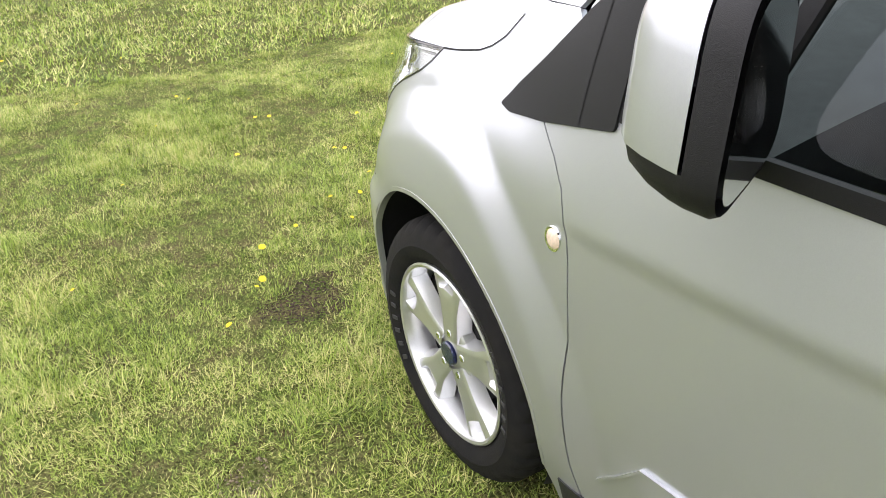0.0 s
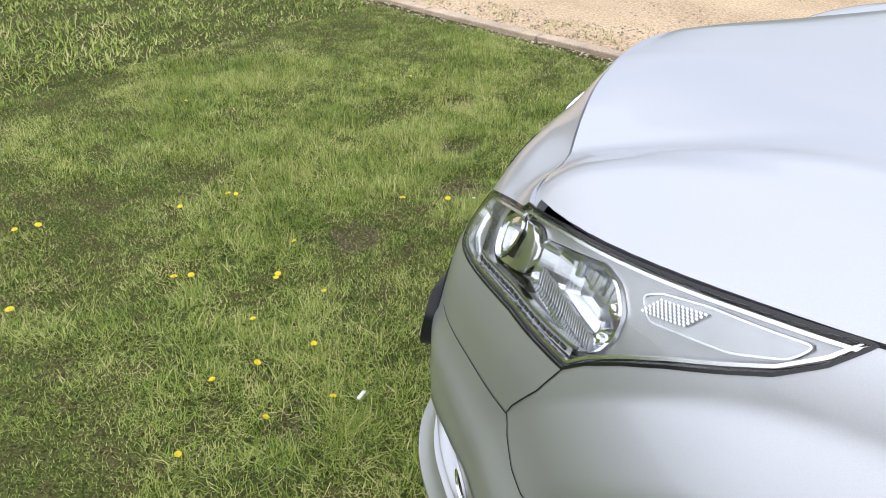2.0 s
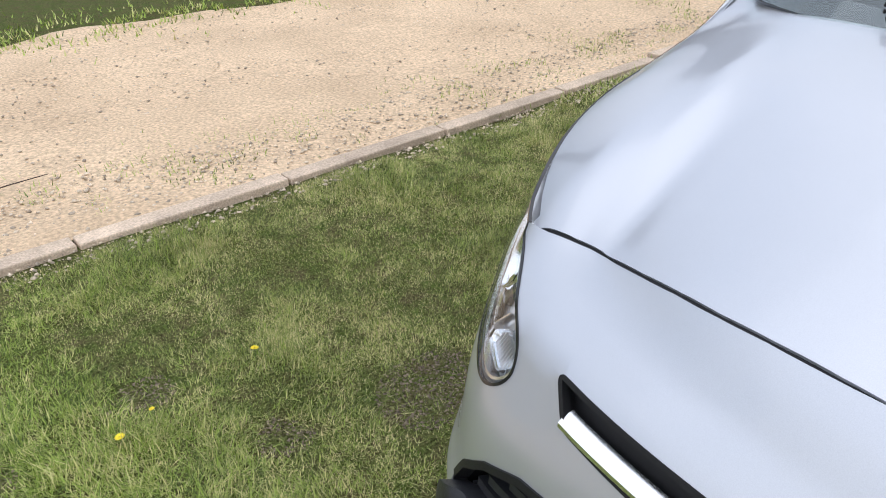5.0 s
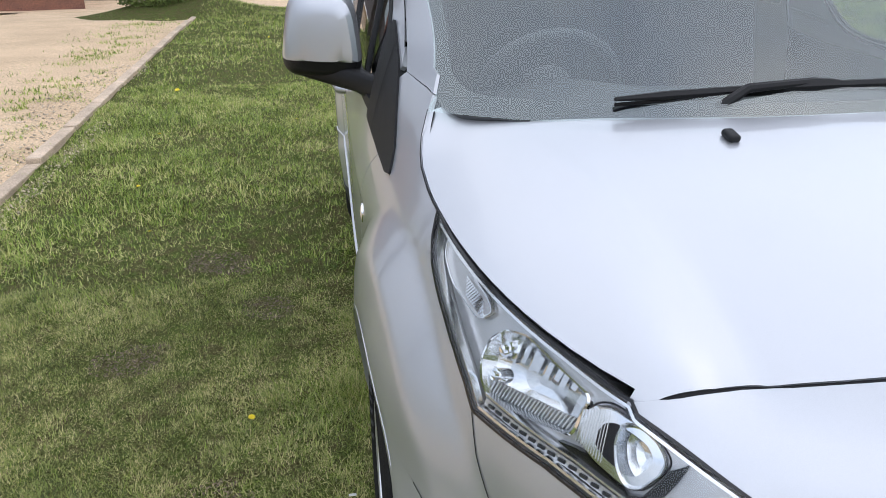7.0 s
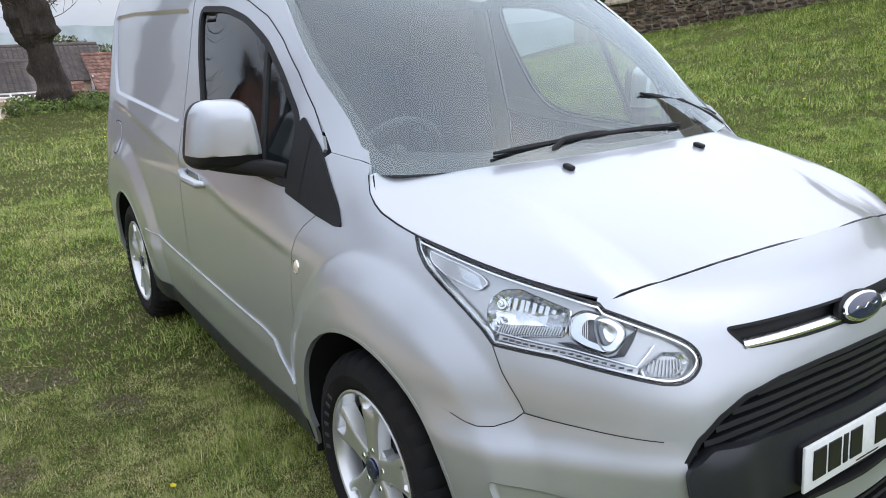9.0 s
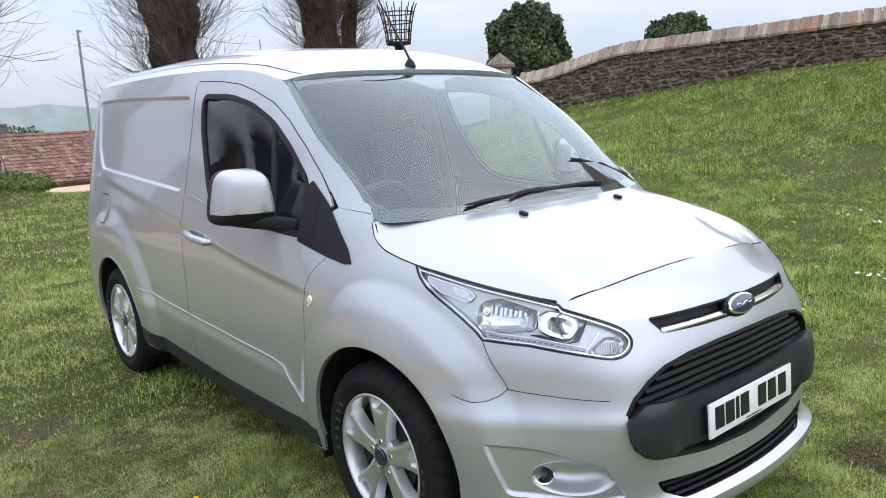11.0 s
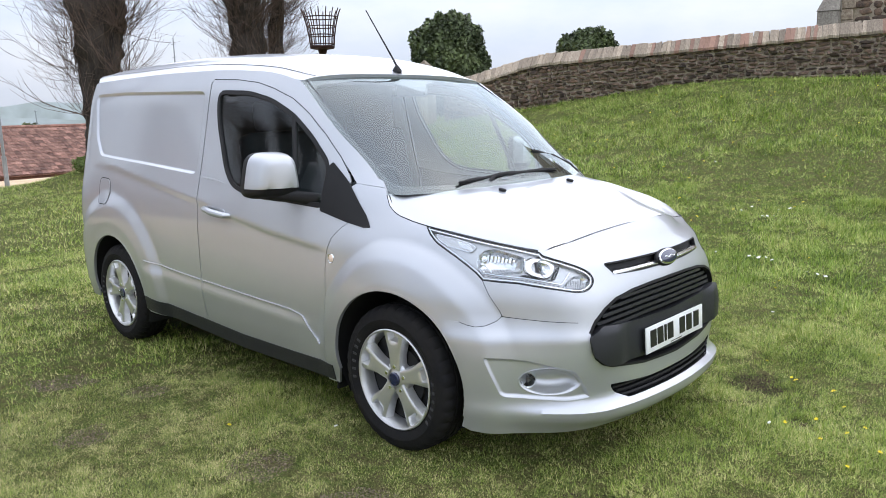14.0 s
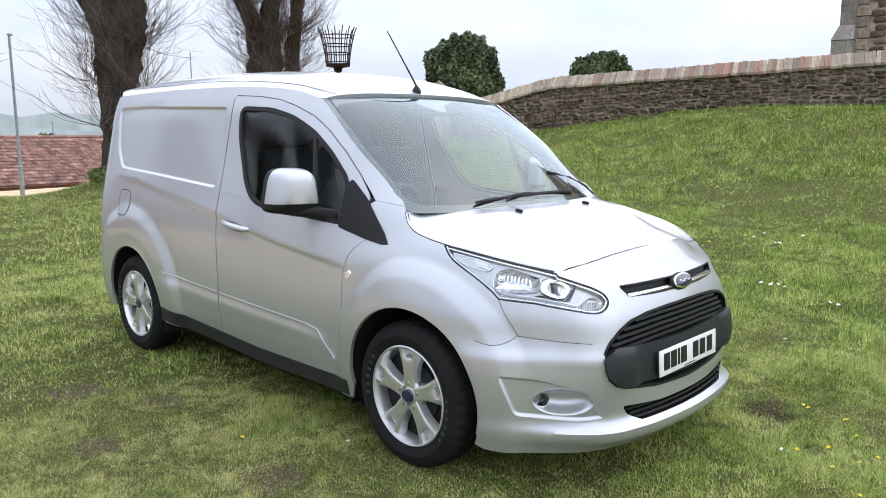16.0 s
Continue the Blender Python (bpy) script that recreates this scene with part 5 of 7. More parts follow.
# ---- the cabin ----
part("dashboard", mesh_of("dashboard", *panel(lambda u, v: np.stack([u + 0 * v, v + 0 * u, 1.075 - 0.10 * np.clip(-0.25 - u, 0, 1) ** 1.2 - .05 * (v / .7) ** 2 + .045 * np.exp(-((v + .37) / .17) ** 2) * sstep(-.2, -.4, u)], -1), [(0.0, -.55), (0.04, 0), (0.0, .55), (-.2, .70), (-.62, .70), (-.62, -.70), (-.2, -.70)], step=0.06, depth=0.35)), M_CABIN, van)
wheel_ring = [(0, .185 * math.cos(2 * math.pi * k / 28), .185 * math.sin(2 * math.pi * k / 28)) for k in range(29)]
part("steering_wheel", mesh_of("steering_wheel", *join(tube(wheel_ring, .016, 8), moved(lathe([(.001, .02), (.06, .01), (.07, -.03)], 20, "x"), Matrix()), tube([(0, -.17, 0), (0, .17, 0)], .014, 6), tube([(0, 0, 0), (0, 0, -.17)], .014, 6))), M_CABIN, van, "", pose(-.66, -.37, 1.03, 0, 28, 0))
for y in (-.38, .38):
    seat = part("seat", boxed((.50, .50, .16), pose(-1.15, y, .72), .05, 3), M_FABRIC, van, "dark cloth cab seat")
    part("backrest", boxed((.14, .48, .62), pose(-1.42, y, 1.07, 0, -12, 0), .05, 3), M_FABRIC, seat)
    part("headrest", boxed((.09, .26, .18), pose(-1.50, y, 1.47, 0, -8, 0), .04, 3), M_FABRIC, seat)
part("bulkhead", boxed((.02, 1.42, 1.35), pose(-1.64, 0, 1.03), .004), M_BULKHEAD, van)
part("headlining", mesh_of("headlining", *panel(lambda u, v: roof(u, v) - np.array([0, 0, .035]), [(-.84, -.60), (-.84, .60), (-1.62, .64), (-1.62, -.64)], step=0.1, depth=0)), M_BULKHEAD, van)
part("rear_mirror", boxed((.02, .24, .065), pose(-.72, 0, 1.585, 0, 10, 0), .01), M_BLACK, van)
part("sensor_cover", boxed((.04, .12, .07), pose(-.79, 0, 1.585, 0, 40, 0), .015), M_CABIN, van)
for side in (1, -1):
    card = [at_x(-.50, .35), at_x(-.46, 1.03), at_x(-1.25, 1.07), at_x(-1.5, 1.1), at_x(-1.52, .35)]
    part("door_card", mesh_of("door_card", *panel(shell, flip(card, side), step=0.1, lift=-0.05, depth=0)), M_CABIN, van)
    part("pillar_trim", mesh_of("pillar_trim", *strip(shell, flip([(u + .02, v) for u, v in SCREEN_SIDE], side), 0.07, -0.03)), M_BULKHEAD, van)
part("cab_floor", boxed((1.5, 1.4, .02), pose(-.95, 0, .45), .002), M_CABIN, van)
part("fire_wall", boxed((.03, 1.3, .75), pose(-.05, 0, .68), .002), M_DARK, van)


# ---- the churchyard wall ----
WALL = [(9.0, 17.1), (-1.8, 13.96), (-8.2, 12.1), (-9.6, 11.72), (-11.0, 11.25)]
M_MORTAR = mat("lime_mortar", (0.56, 0.47, 0.36), rough=0.95, vary=0.3, scale=6, fine=0.25, fine_scale=40, bump=0.6, bump_scale=60)
M_STONE = mat("ironstone", (0.200, 0.130, 0.088), rough=0.92, vary=0.5, scale=7, other=(0.075, 0.056, 0.046), fine=0.3, fine_scale=40, bump=0.6, bump_scale=50, random_piece=0.7)
M_STONE_I = mat("ironstone_far", (0.200, 0.130, 0.088), rough=0.92, vary=0.5, scale=7, other=(0.075, 0.056, 0.046), fine=0.3, fine_scale=40, bump=0.6, bump_scale=50, island=0.55)
M_COPE = mat("coping_stone", (0.42, 0.355, 0.27), rough=0.9, vary=0.6, scale=9.0, other=(0.22, 0.165, 0.12), fine=0.35, fine_scale=45, bump=0.5, bump_scale=60, random_piece=0.40)
M_COPE_RED = mat("coping_brick", (0.34, 0.20, 0.145), rough=0.9, vary=0.3, scale=9, fine=0.25, fine_scale=50, bump=0.5, bump_scale=60, random_piece=0.25)
W_PTS = np.array(WALL)
W_LEN = np.r_[0, np.cumsum(np.hypot(*np.diff(W_PTS, axis=0).T))]


def wall_at(s):
    """Place, heading and heights of the wall, s metres from its far right end."""
    x, y = float(np.interp(s, W_LEN, W_PTS[:, 0])), float(np.interp(s, W_LEN, W_PTS[:, 1]))
    i = int(np.clip(np.searchsorted(W_LEN, s) - 1, 0, len(WALL) - 2))
    d = W_PTS[i + 1] - W_PTS[i]
    left = W_LEN[-1] - s
    top = 2.80 + 0.040 * max(0, x + 8.2) - 0.50 * float(sstep(2.9, 0.0, left))
    return x, y, math.atan2(d[1], d[0]), float(ground_z(x, y)) - .05, top


def stone_mesh(seed):
    """A rough facing stone, one unit wide, high and deep, with a bulging worn face."""
    rng = random.Random(seed)
    j = lambda k: rng.uniform(-k, k)
    n = 7
    ang = [2 * math.pi * (k + rng.uniform(-.28, .28)) / n for k in range(n)]
    sq = lambda c, p: math.copysign(abs(c) ** p, c)
    back = [(.5 * sq(math.cos(a), .62) * (1 + j(.10)), 0, .5 * sq(math.sin(a), .62) * (1 + j(.14))) for a in ang]
    mid = [(x, -.60 + j(.12), z) for x, _, z in back]
    face = [(x * (.74 + j(.12)) + j(.04), -.95 + j(.16), z * (.68 + j(.14)) + j(.04)) for x, _, z in back]
    vs = back + mid + face
    fs = []
    for r in (0, n):
        fs += [(r + k, r + (k + 1) % n, r + n + (k + 1) % n, r + n + k) for k in range(n)]
    fs.append(tuple(range(2 * n, 3 * n)))
    return vs, fs


wall = thing("wall_stone", "old brown ironstone churchyard wall with brick coping", "wall", kind="structure")
core = []
for s0 in np.arange(0, W_LEN[-1] - .01, 0.5):
    s1 = min(s0 + 0.5, W_LEN[-1])
    rows = []
    for s in (s0, s1):
        x, y, a, zb, zt = wall_at(s)
        n = Vector((-math.sin(a), math.cos(a), 0))
        rows.append([(x + n.x * d, y + n.y * d, z) for d, z in ((-.02, zb - .3), (-.02, zt - .30), (-.45, zt - .30), (-.45, zb - .3))])
    vs = rows[0] + rows[1]
    core.append((vs, [(k, (k + 1) % 4, 4 + (k + 1) % 4, 4 + k) for k in range(4)] + [(0, 1, 2, 3), (7, 6, 5, 4)]))
part("wall_core", mesh_of("wall_core", *join(*core), smooth=False), M_MORTAR, wall)
variants = []
for k in range(10):
    me = mesh_of("stone", *stone_mesh(k), sharp=50)
    me.materials.append(M_STONE)
    variants.append(me)
rng = random.Random(11)
far_stones, count = [], 0
NEAR = (W_LEN[1] - 1.2, W_LEN[1] + 6.0)
z_rel = 0.02
rows = []
while z_rel < 1.16:
    h = rng.uniform(.055, .13)
    rows.append((z_rel, h))
    z_rel += h + .010
for z0, h in rows:
    s = rng.uniform(0, .3) + 5.0
    while s < W_LEN[-1] - .05:
        w = rng.choice((.07, .09, .11, .14, .17, .2, .25)) * rng.uniform(.8, 1.2)
        w = min(w, W_LEN[-1] - s)
        x, y, a, zb, zt = wall_at(s + w / 2)
        share = (zt - .30 - zb) / 1.17
        k = rng.uniform(.72, 1.18)
        turned = math.degrees(a) + rng.uniform(-2, 2)
        if a > math.pi / 2 or a < -math.pi / 2:
            turned += 180
        m = pose(x, y, zb + (z0 + h / 2) * share + rng.uniform(-.018, .018), rng.uniform(-3, 3), rng.uniform(-9, 9), turned) @ Matrix.Diagonal((w * .95, .055 * rng.uniform(.6, 1.6), h * k * .95 * share, 1))
        if NEAR[0] < s < NEAR[1] and count < 290 and w > .075:
            part("stone", rng.choice(variants), None, wall, m=m)
            count += 1
        else:
            far_stones.append(moved(stone_mesh(rng.randrange(10)), m))
        s += w + .018
tagged(part("stonework", mesh_of("stonework", *join(*far_stones), sharp=50), M_STONE_I, wall), kind="stuff")
# coping pieces, laid sloping to both sides
cope_me = {}
for key, material in (("pale", M_COPE), ("red", M_COPE_RED)):
    vs = [(-.5, -.10, 0), (.5, -.10, 0), (.5, -.10, .055), (-.5, -.10, .055), (-.49, .20, .30), (.49, .20, .30), (.5, .20, .0), (-.5, .20, 0), (-.5, .46, .05), (.5, .46, .05), (.5, .46, 0), (-.5, .46, 0)]
    fs = [(0, 1, 2, 3), (3, 2, 5, 4), (4, 5, 9, 8), (8, 9, 10, 11), (1, 0, 11, 10), (1, 6, 5, 2), (0, 3, 4, 7), (6, 10, 9, 5), (7, 4, 8, 11)]
    me = mesh_of("coping_stone", vs, fs, smooth=False)
    me.materials.append(material)
    cope_me[key] = me
s = 6.0
n_c = 0
while s < W_LEN[-1] and n_c < 290:
    w = rng.uniform(.05, .115)
    x, y, a, zb, zt = wall_at(s + w / 2)
    x2, y2, a2, zb2, zt2 = wall_at(min(s + w / 2 + .05, W_LEN[-1]))
    slope = math.degrees(math.atan2(zt2 - zt, .05)) if s + w / 2 + .05 < W_LEN[-1] else 0
    red = rng.random() < (.35 if 12.6 < s < 15.4 else .05)
    part("coping_stone", cope_me["red" if red else "pale"], None, wall, m=Matrix.Translation((x, y, zt - .30 + rng.uniform(-.009, .008))) @ Matrix.Rotation(a + math.pi, 4, "Z") @ pose(0, rng.uniform(-.010, .010), 0, rng.uniform(-2, 2), slope + rng.uniform(-2, 2), rng.uniform(-3, 3)) @ Matrix.Diagonal((w * 1.0, 1, 1, 1)))
    s += w + .001
    n_c += 1
ped = part("end_pier", boxed((.42, .42, 1.35), None, .03), M_COPE, wall, "squat stone pier at the wall's end", pose(-11.7, 11.3, float(ground_z(-11.7, 11.3)) + .6, 0, 0, 12))
part("pier_cap", mesh_of("pier_cap", [(-.27, -.27, 0), (.27, -.27, 0), (.27, .27, 0), (-.27, .27, 0), (-.27, -.27, .07), (.27, -.27, .07), (.27, .27, .07), (-.27, .27, .07), (0, 0, .36)], [(0, 1, 5, 4), (1, 2, 6, 5), (2, 3, 7, 6), (3, 0, 4, 7), (4, 5, 8), (5, 6, 8), (6, 7, 8), (7, 4, 8)], smooth=False), M_COPE, ped, "", pose(0, 0, .675))

# ---- the church tower ----
tower = thing("church", "dark ironstone church with pale corner stones", "church", m=pose(-6.9, 27.8, 2.0, 0, 0, 10))
part("tower_wall", boxed((9, 7, 16), pose(4.9, 3.6, 7.5), .02), M_MORTAR, tower)
far = []
for r in range(38):
    x = .55 + rng.uniform(0, .3)
    z = .3 + r * .26
    while x < 9.2:
        w = rng.uniform(.25, .65)
        far.append(moved(stone_mesh(rng.randrange(10)), pose(x + w / 2, .1, z + rng.uniform(-.03, .03), 0, rng.uniform(-6, 6), 0) @ Matrix.Diagonal((w * .95, .07, .235, 1))))
        x += w + .02
tagged(part("stonework", mesh_of("stonework", *join(*far), sharp=50), M_STONE_I, tower), kind="stuff")
for r in range(26):
    part("corner_stone", boxed((.62 if r % 2 else .46, .5, .37), pose(.38, .16, .25 + r * .39), .02, 1), M_COPE, tower)
M_ASHLAR = mat("weathered_ashlar", (0.27, 0.245, 0.205), rough=0.95, vary=0.4, scale=3, other=(0.17, 0.15, 0.125), fine=0.3, fine_scale=18, bump=0.6, bump_scale=20)
but = part("buttress", boxed((.70, 1.0, 4.6), pose(-.1, -.35, .4), .03), M_ASHLAR, tower, "weathered stone buttress with sloping offsets")
part("buttress_top", mesh_of("buttress_top", [(-.47, -.87, 0), (.27, -.87, 0), (.27, .17, 0), (-.47, .17, 0), (-.27, -.45, .55), (.25, -.45, .55), (.25, .17, .55), (-.27, .17, .55)], [(0, 1, 5, 4), (1, 2, 6, 5), (3, 0, 4, 7), (2, 3, 7, 6), (4, 5, 6, 7)], smooth=False), M_ASHLAR, but, "", pose(0, 0, 2.7))
part("buttress_shaft", boxed((.50, .60, 6.5), pose(-.01, -.13, 6.4), .03), M_ASHLAR, but)


# ---- trees, bushes ----
M_BARK = mat("lime_bark", (0.062, 0.048, 0.037), rough=0.95, vary=0.5, scale=5, other=(0.028, 0.022, 0.018), fine=0.35, fine_scale=35, bump=1.0, bump_scale=22, stretch=(1, 1, .35))
M_SHOOT = mat("shoots", (0.105, 0.070, 0.052), rough=0.85, fine=0.2, island=0.3)
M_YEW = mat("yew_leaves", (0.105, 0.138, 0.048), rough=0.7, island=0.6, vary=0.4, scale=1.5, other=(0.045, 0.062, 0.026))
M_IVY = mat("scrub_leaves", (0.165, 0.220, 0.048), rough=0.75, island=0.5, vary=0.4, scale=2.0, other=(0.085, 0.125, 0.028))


def knobbly(points, radii, seed, sides=26, rough=0.20):
    """A trunk or limb with burrs and furrows."""
    rg = np.random.default_rng(seed)
    P, R = np.array(points, float), np.array(radii, float)
    t = np.linspace(0, 1, len(P))
    tt = np.linspace(0, 1, max(16, len(P) * 11))
    P = np.stack([herm(t, P[:, k], tt) for k in range(3)], -1)
    R = herm(t, R, tt)
    vs, fs = tube(P, R, sides, True)
    ph = rg.uniform(0, 6.3, 6)
    burrs = [(rg.uniform(0, 6.28), rg.uniform(.2, 1.0), rg.uniform(.08, .30), rg.uniform(.03, .07)) for _ in range(26)]
    out = []
    n_side = sides
    for i, v in enumerate(vs):
        ring, k = divmod(i, n_side)
        w = 2 * math.pi * k / n_side
        c = Vector(P[ring])
        z = P[ring][2]
        b = 1 + rough * (.5 * math.sin(3 * w + ph[0] + z * 1.7) + .35 * math.sin(5 * w + ph[1] - z * 2.9) + .2 * math.sin(z * 4.1 + ph[2] + 3 * w) + .45 * math.sin(11 * w + ph[3] + 1.3 * z)) + rough * .35 * rg.uniform(-1, 1)
        for bw, bt, ba, bs in burrs:
            dw = (w - bw + math.pi) % (2 * math.pi) - math.pi
            b += ba * math.exp(-(dw / .42) ** 2 - ((ring / len(P) - bt) / bs) ** 2)
        out.append(c + (Vector(v) - c) * b)
    return out, fs


def shoots(starts, seed, count, length, spread=1.0):
    """Thin upright or arching twigs, as one mesh of slender blades with three faces each."""
    rg = np.random.default_rng(seed)
    V, F = [], []
    for _ in range(count):
        p = np.array(starts[rg.integers(len(starts))], float) + rg.normal(0, .09, 3)
        d = np.array([rg.normal(0, .62 * spread), rg.normal(0, .62 * spread), rg.uniform(-.15, .9)])
        d /= np.linalg.norm(d)
        L = length * rg.uniform(.35, 1.0)
        r = rg.uniform(.004, .010)
        pts = [p]
        for k in range(4):
            d = d + np.array([0, 0, .20]) + rg.normal(0, .16, 3)
            d /= np.linalg.norm(d)
            pts.append(pts[-1] + d * L / 4)
        for k in range(1, 4):
            if rg.random() < .85:
                e = d + rg.normal(0, .55, 3)
                e /= np.linalg.norm(e)
                V_, F_ = tube([pts[k], pts[k] + e * L * .22, pts[k] + e * L * .36 + np.array([0, 0, .06])], [r * .55, r * .45, .0025], 3, False)
                o = len(V)
                V += [tuple(q) for q in V_]
                F += [tuple(i + o for i in f) for f in F_]
        V_, F_ = tube(pts, [r, r * .85, r * .7, r * .5, .003], 3, False)
        o = len(V)
        V += [tuple(q) for q in V_]
        F += [tuple(i + o for i in f) for f in F_]
    return V, F


def pollard(name, x, y, height, r0, r1, seed, limbs, lean=(0, 0), shoot_count=420, label="bare pollarded lime tree with a burred trunk", bole=0.0, fork=None):
    z0 = float(lawn_z(x, y)) - .1
    t = thing(name, label, "tree", "bare lime trees", m=pose(x, y, z0))
    rg = random.Random(seed)
    top = (lean[0], lean[1], height)
    if bole:
        # a smooth lower trunk under a burred head
        stem = knobbly([(.03, .05, 0), (.02, .03, bole * .4), (lean[0] * .25, lean[1] * .25, bole), (lean[0] * .4, lean[1] * .4, bole + .35)], [r0 * 1.25, r0 * 1.02, r0 * .9, r0 * .95], seed, rough=.05)
        part("trunk", mesh_of("trunk", *stem), M_BARK, t)
        part("burred_head", mesh_of("burred_head", *knobbly([(lean[0] * .3, lean[1] * .3, bole - .12), (lean[0] * .45, lean[1] * .45, bole + .18), (lean[0] * .7, lean[1] * .7, height * .7), top], [r0 * .85, r1, r1 * .95, r1 * .8], seed + 50, sides=34, rough=.13)), M_BARK, t)
    else:
        trunk = knobbly([(0, 0, 0), (lean[0] * .2, lean[1] * .2, height * .3), (lean[0] * .5, lean[1] * .5, height * .65), top], [r0 * 1.35, r0, r0 * .6 + r1 * .4, r1], seed)
        part("trunk", mesh_of("trunk", *trunk), M_BARK, t)
    starts = []
    for k in range(14):
        u = rg.uniform(.62 if bole else .30, 1)
        w = rg.uniform(0, 6.3)
        starts.append((lean[0] * u + r1 * .9 * math.cos(w), lean[1] * u + r1 * .9 * math.sin(w), height * u))
    if fork is not None:
        part("limb", mesh_of("limb", *knobbly(fork, [r1 * .45, r1 * .42, r1 * .40, r1 * .36], seed * 11)), M_BARK, t)
        for _ in range(12):
            starts.append(tuple(Vector(fork[1]).lerp(Vector(fork[3]), rg.random())))
    for k in range(limbs):
        w = 6.28 * k / limbs + rg.uniform(-.4, .4)
        L = rg.uniform(1.6, 2.6)
        q = (math.cos(w), math.sin(w))
        pts = [(top[0] - q[0] * .1, top[1] - q[1] * .1, height * .82), (top[0] + q[0] * .45, top[1] + q[1] * .45, height + .35), (top[0] + q[0] * .75, top[1] + q[1] * .75, height + L * .6), (top[0] + q[0] * .85, top[1] + q[1] * .85, height + L)]
        part("limb", mesh_of("limb", *knobbly(pts, [r1 * .62, r1 * .5, r1 * .40, r1 * .34], seed * 7 + k)), M_BARK, t)
        for _ in range(10):
            u = rg.random()
            a, b = Vector(pts[1]), Vector(pts[3])
            starts.append(tuple(a.lerp(b, u)))
    tagged(part("crown", mesh_of("crown", *shoots(starts, seed, shoot_count, 2.1, 1.2), smooth=False), M_SHOOT, t), kind="stuff")
    return t


pollard("tree", TREES[0][0], TREES[0][1], 4.2, .31, .64, 3, 4, lean=(-.1, .25), shoot_count=1700)
pollard("tree", TREES[1][0], TREES[1][1], 3.8, .36, .42, 4, 3, lean=(.1, -.05), shoot_count=1700, fork=((.05, .15, 1.5), (.15, .70, 2.2), (.15, .92, 3.3), (.2, 1.15, 4.9)))
pollard("tree", TREES[2][0], TREES[2][1], 3.4, .285, .37, 5, 4, lean=(.0, -.30), shoot_count=900, bole=1.45)
pollard("tree", TREES[3][0], TREES[3][1], 3.5, .36, .55, 6, 4, shoot_count=350)
for k, (x, y) in enumerate(((-13.0, -11.5), (-19.5, -12.5), (-6.0, -14.0), (-27.0, -13.0))):
    pollard("tree", x, y, 5.2, .22, .30, 20 + k, 6, shoot_count=1300, label="bare tree across the gravel track")


def leaf_cloud(seed, count, radii, size, lumps=22, solid=0.5):
    """Leaves in clumps over an uneven crown."""
    rg = np.random.default_rng(seed)
    d = rg.normal(0, 1, (count, 3))
    d /= np.linalg.norm(d, axis=1, keepdims=True)
    ph = rg.uniform(0, 6.3, 6)
    bump = 1 + .07 * np.sin(5 * d[:, 0] + ph[0]) + .07 * np.sin(6 * d[:, 1] + ph[1]) + .06 * np.sin(9 * d[:, 2] + ph[2] + 3 * d[:, 0]) + .05 * np.sin(15 * d[:, 0] + 11 * d[:, 1] + ph[3]) + .04 * np.sin(19 * d[:, 2] - 13 * d[:, 1] + ph[4])
    rad = (solid + (1 - solid) * rg.random(count) ** .35) * bump
    c = d * rad[:, None] * np.array(radii)
    a = rg.normal(0, 1, (count, 3))
    a /= np.linalg.norm(a, axis=1, keepdims=True)
    b = np.cross(a, d + rg.normal(0, .6, (count, 3)))
    b /= np.linalg.norm(b, axis=1, keepdims=True) + 1e-9
    s = size * rg.uniform(.6, 1.4, (count, 1))
    v = np.stack([c - a * s * .5, c + b * s * .28, c + a * s * .5, c - b * s * .28], 1).reshape(-1, 3)
    k = 4 * np.arange(count)[:, None, None]
    return v, (np.array([(0, 1, 2), (0, 2, 3)])[None] + k).reshape(-1, 3)


def bush(name, label, x, y, z, radii, seed, count, size, material, category="bush", group=""):
    t = thing(name, label, category, group, m=pose(x, y, z))
    lv, lf = leaf_cloud(seed, count, radii, size)
    tagged(part("foliage", fast_mesh("foliage", lv, lf), material, t), kind="stuff")
    part("trunk", mesh_of("trunk", *knobbly([(0, 0, -radii[2] - .9), (.05, .02, 0), (0, 0, radii[2] * .4)], [.16, .12, .06], seed)), M_BARK, t)
    # a solid turned core in yew leaf colour fills every crown
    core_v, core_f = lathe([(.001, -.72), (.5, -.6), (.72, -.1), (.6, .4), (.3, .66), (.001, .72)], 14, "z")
    part("inner_core", mesh_of("inner_core", [(a * radii[0] * .62, b * radii[1] * .62, c * radii[2] * .72) for a, b, c in core_v], core_f), M_YEW, t)
    return t


M_OLIVE = mat("far_leaves", (0.15, 0.17, 0.075), rough=0.8, island=0.4, vary=0.4, scale=1.0, other=(0.09, 0.10, 0.055))
bush("yew", "dense dark green clipped yew behind the wall", -13.9, 14.6, 2.82, (1.12, 1.12, 1.62), 31, 26000, .13, M_YEW, "yew tree")
bush("yew", "dark evergreen bush beyond the wall", -19.2, 30.7, 4.25, (1.55, 1.55, 1.15), 32, 9000, .2, M_YEW, "yew tree")
for k, (x, y) in enumerate(TREES):
    for j in range(2):
        w = 2.4 * j + k
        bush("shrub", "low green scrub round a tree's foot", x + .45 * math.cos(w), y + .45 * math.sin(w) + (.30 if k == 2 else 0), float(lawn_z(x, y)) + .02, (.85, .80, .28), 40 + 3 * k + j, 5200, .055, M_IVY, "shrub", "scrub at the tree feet")
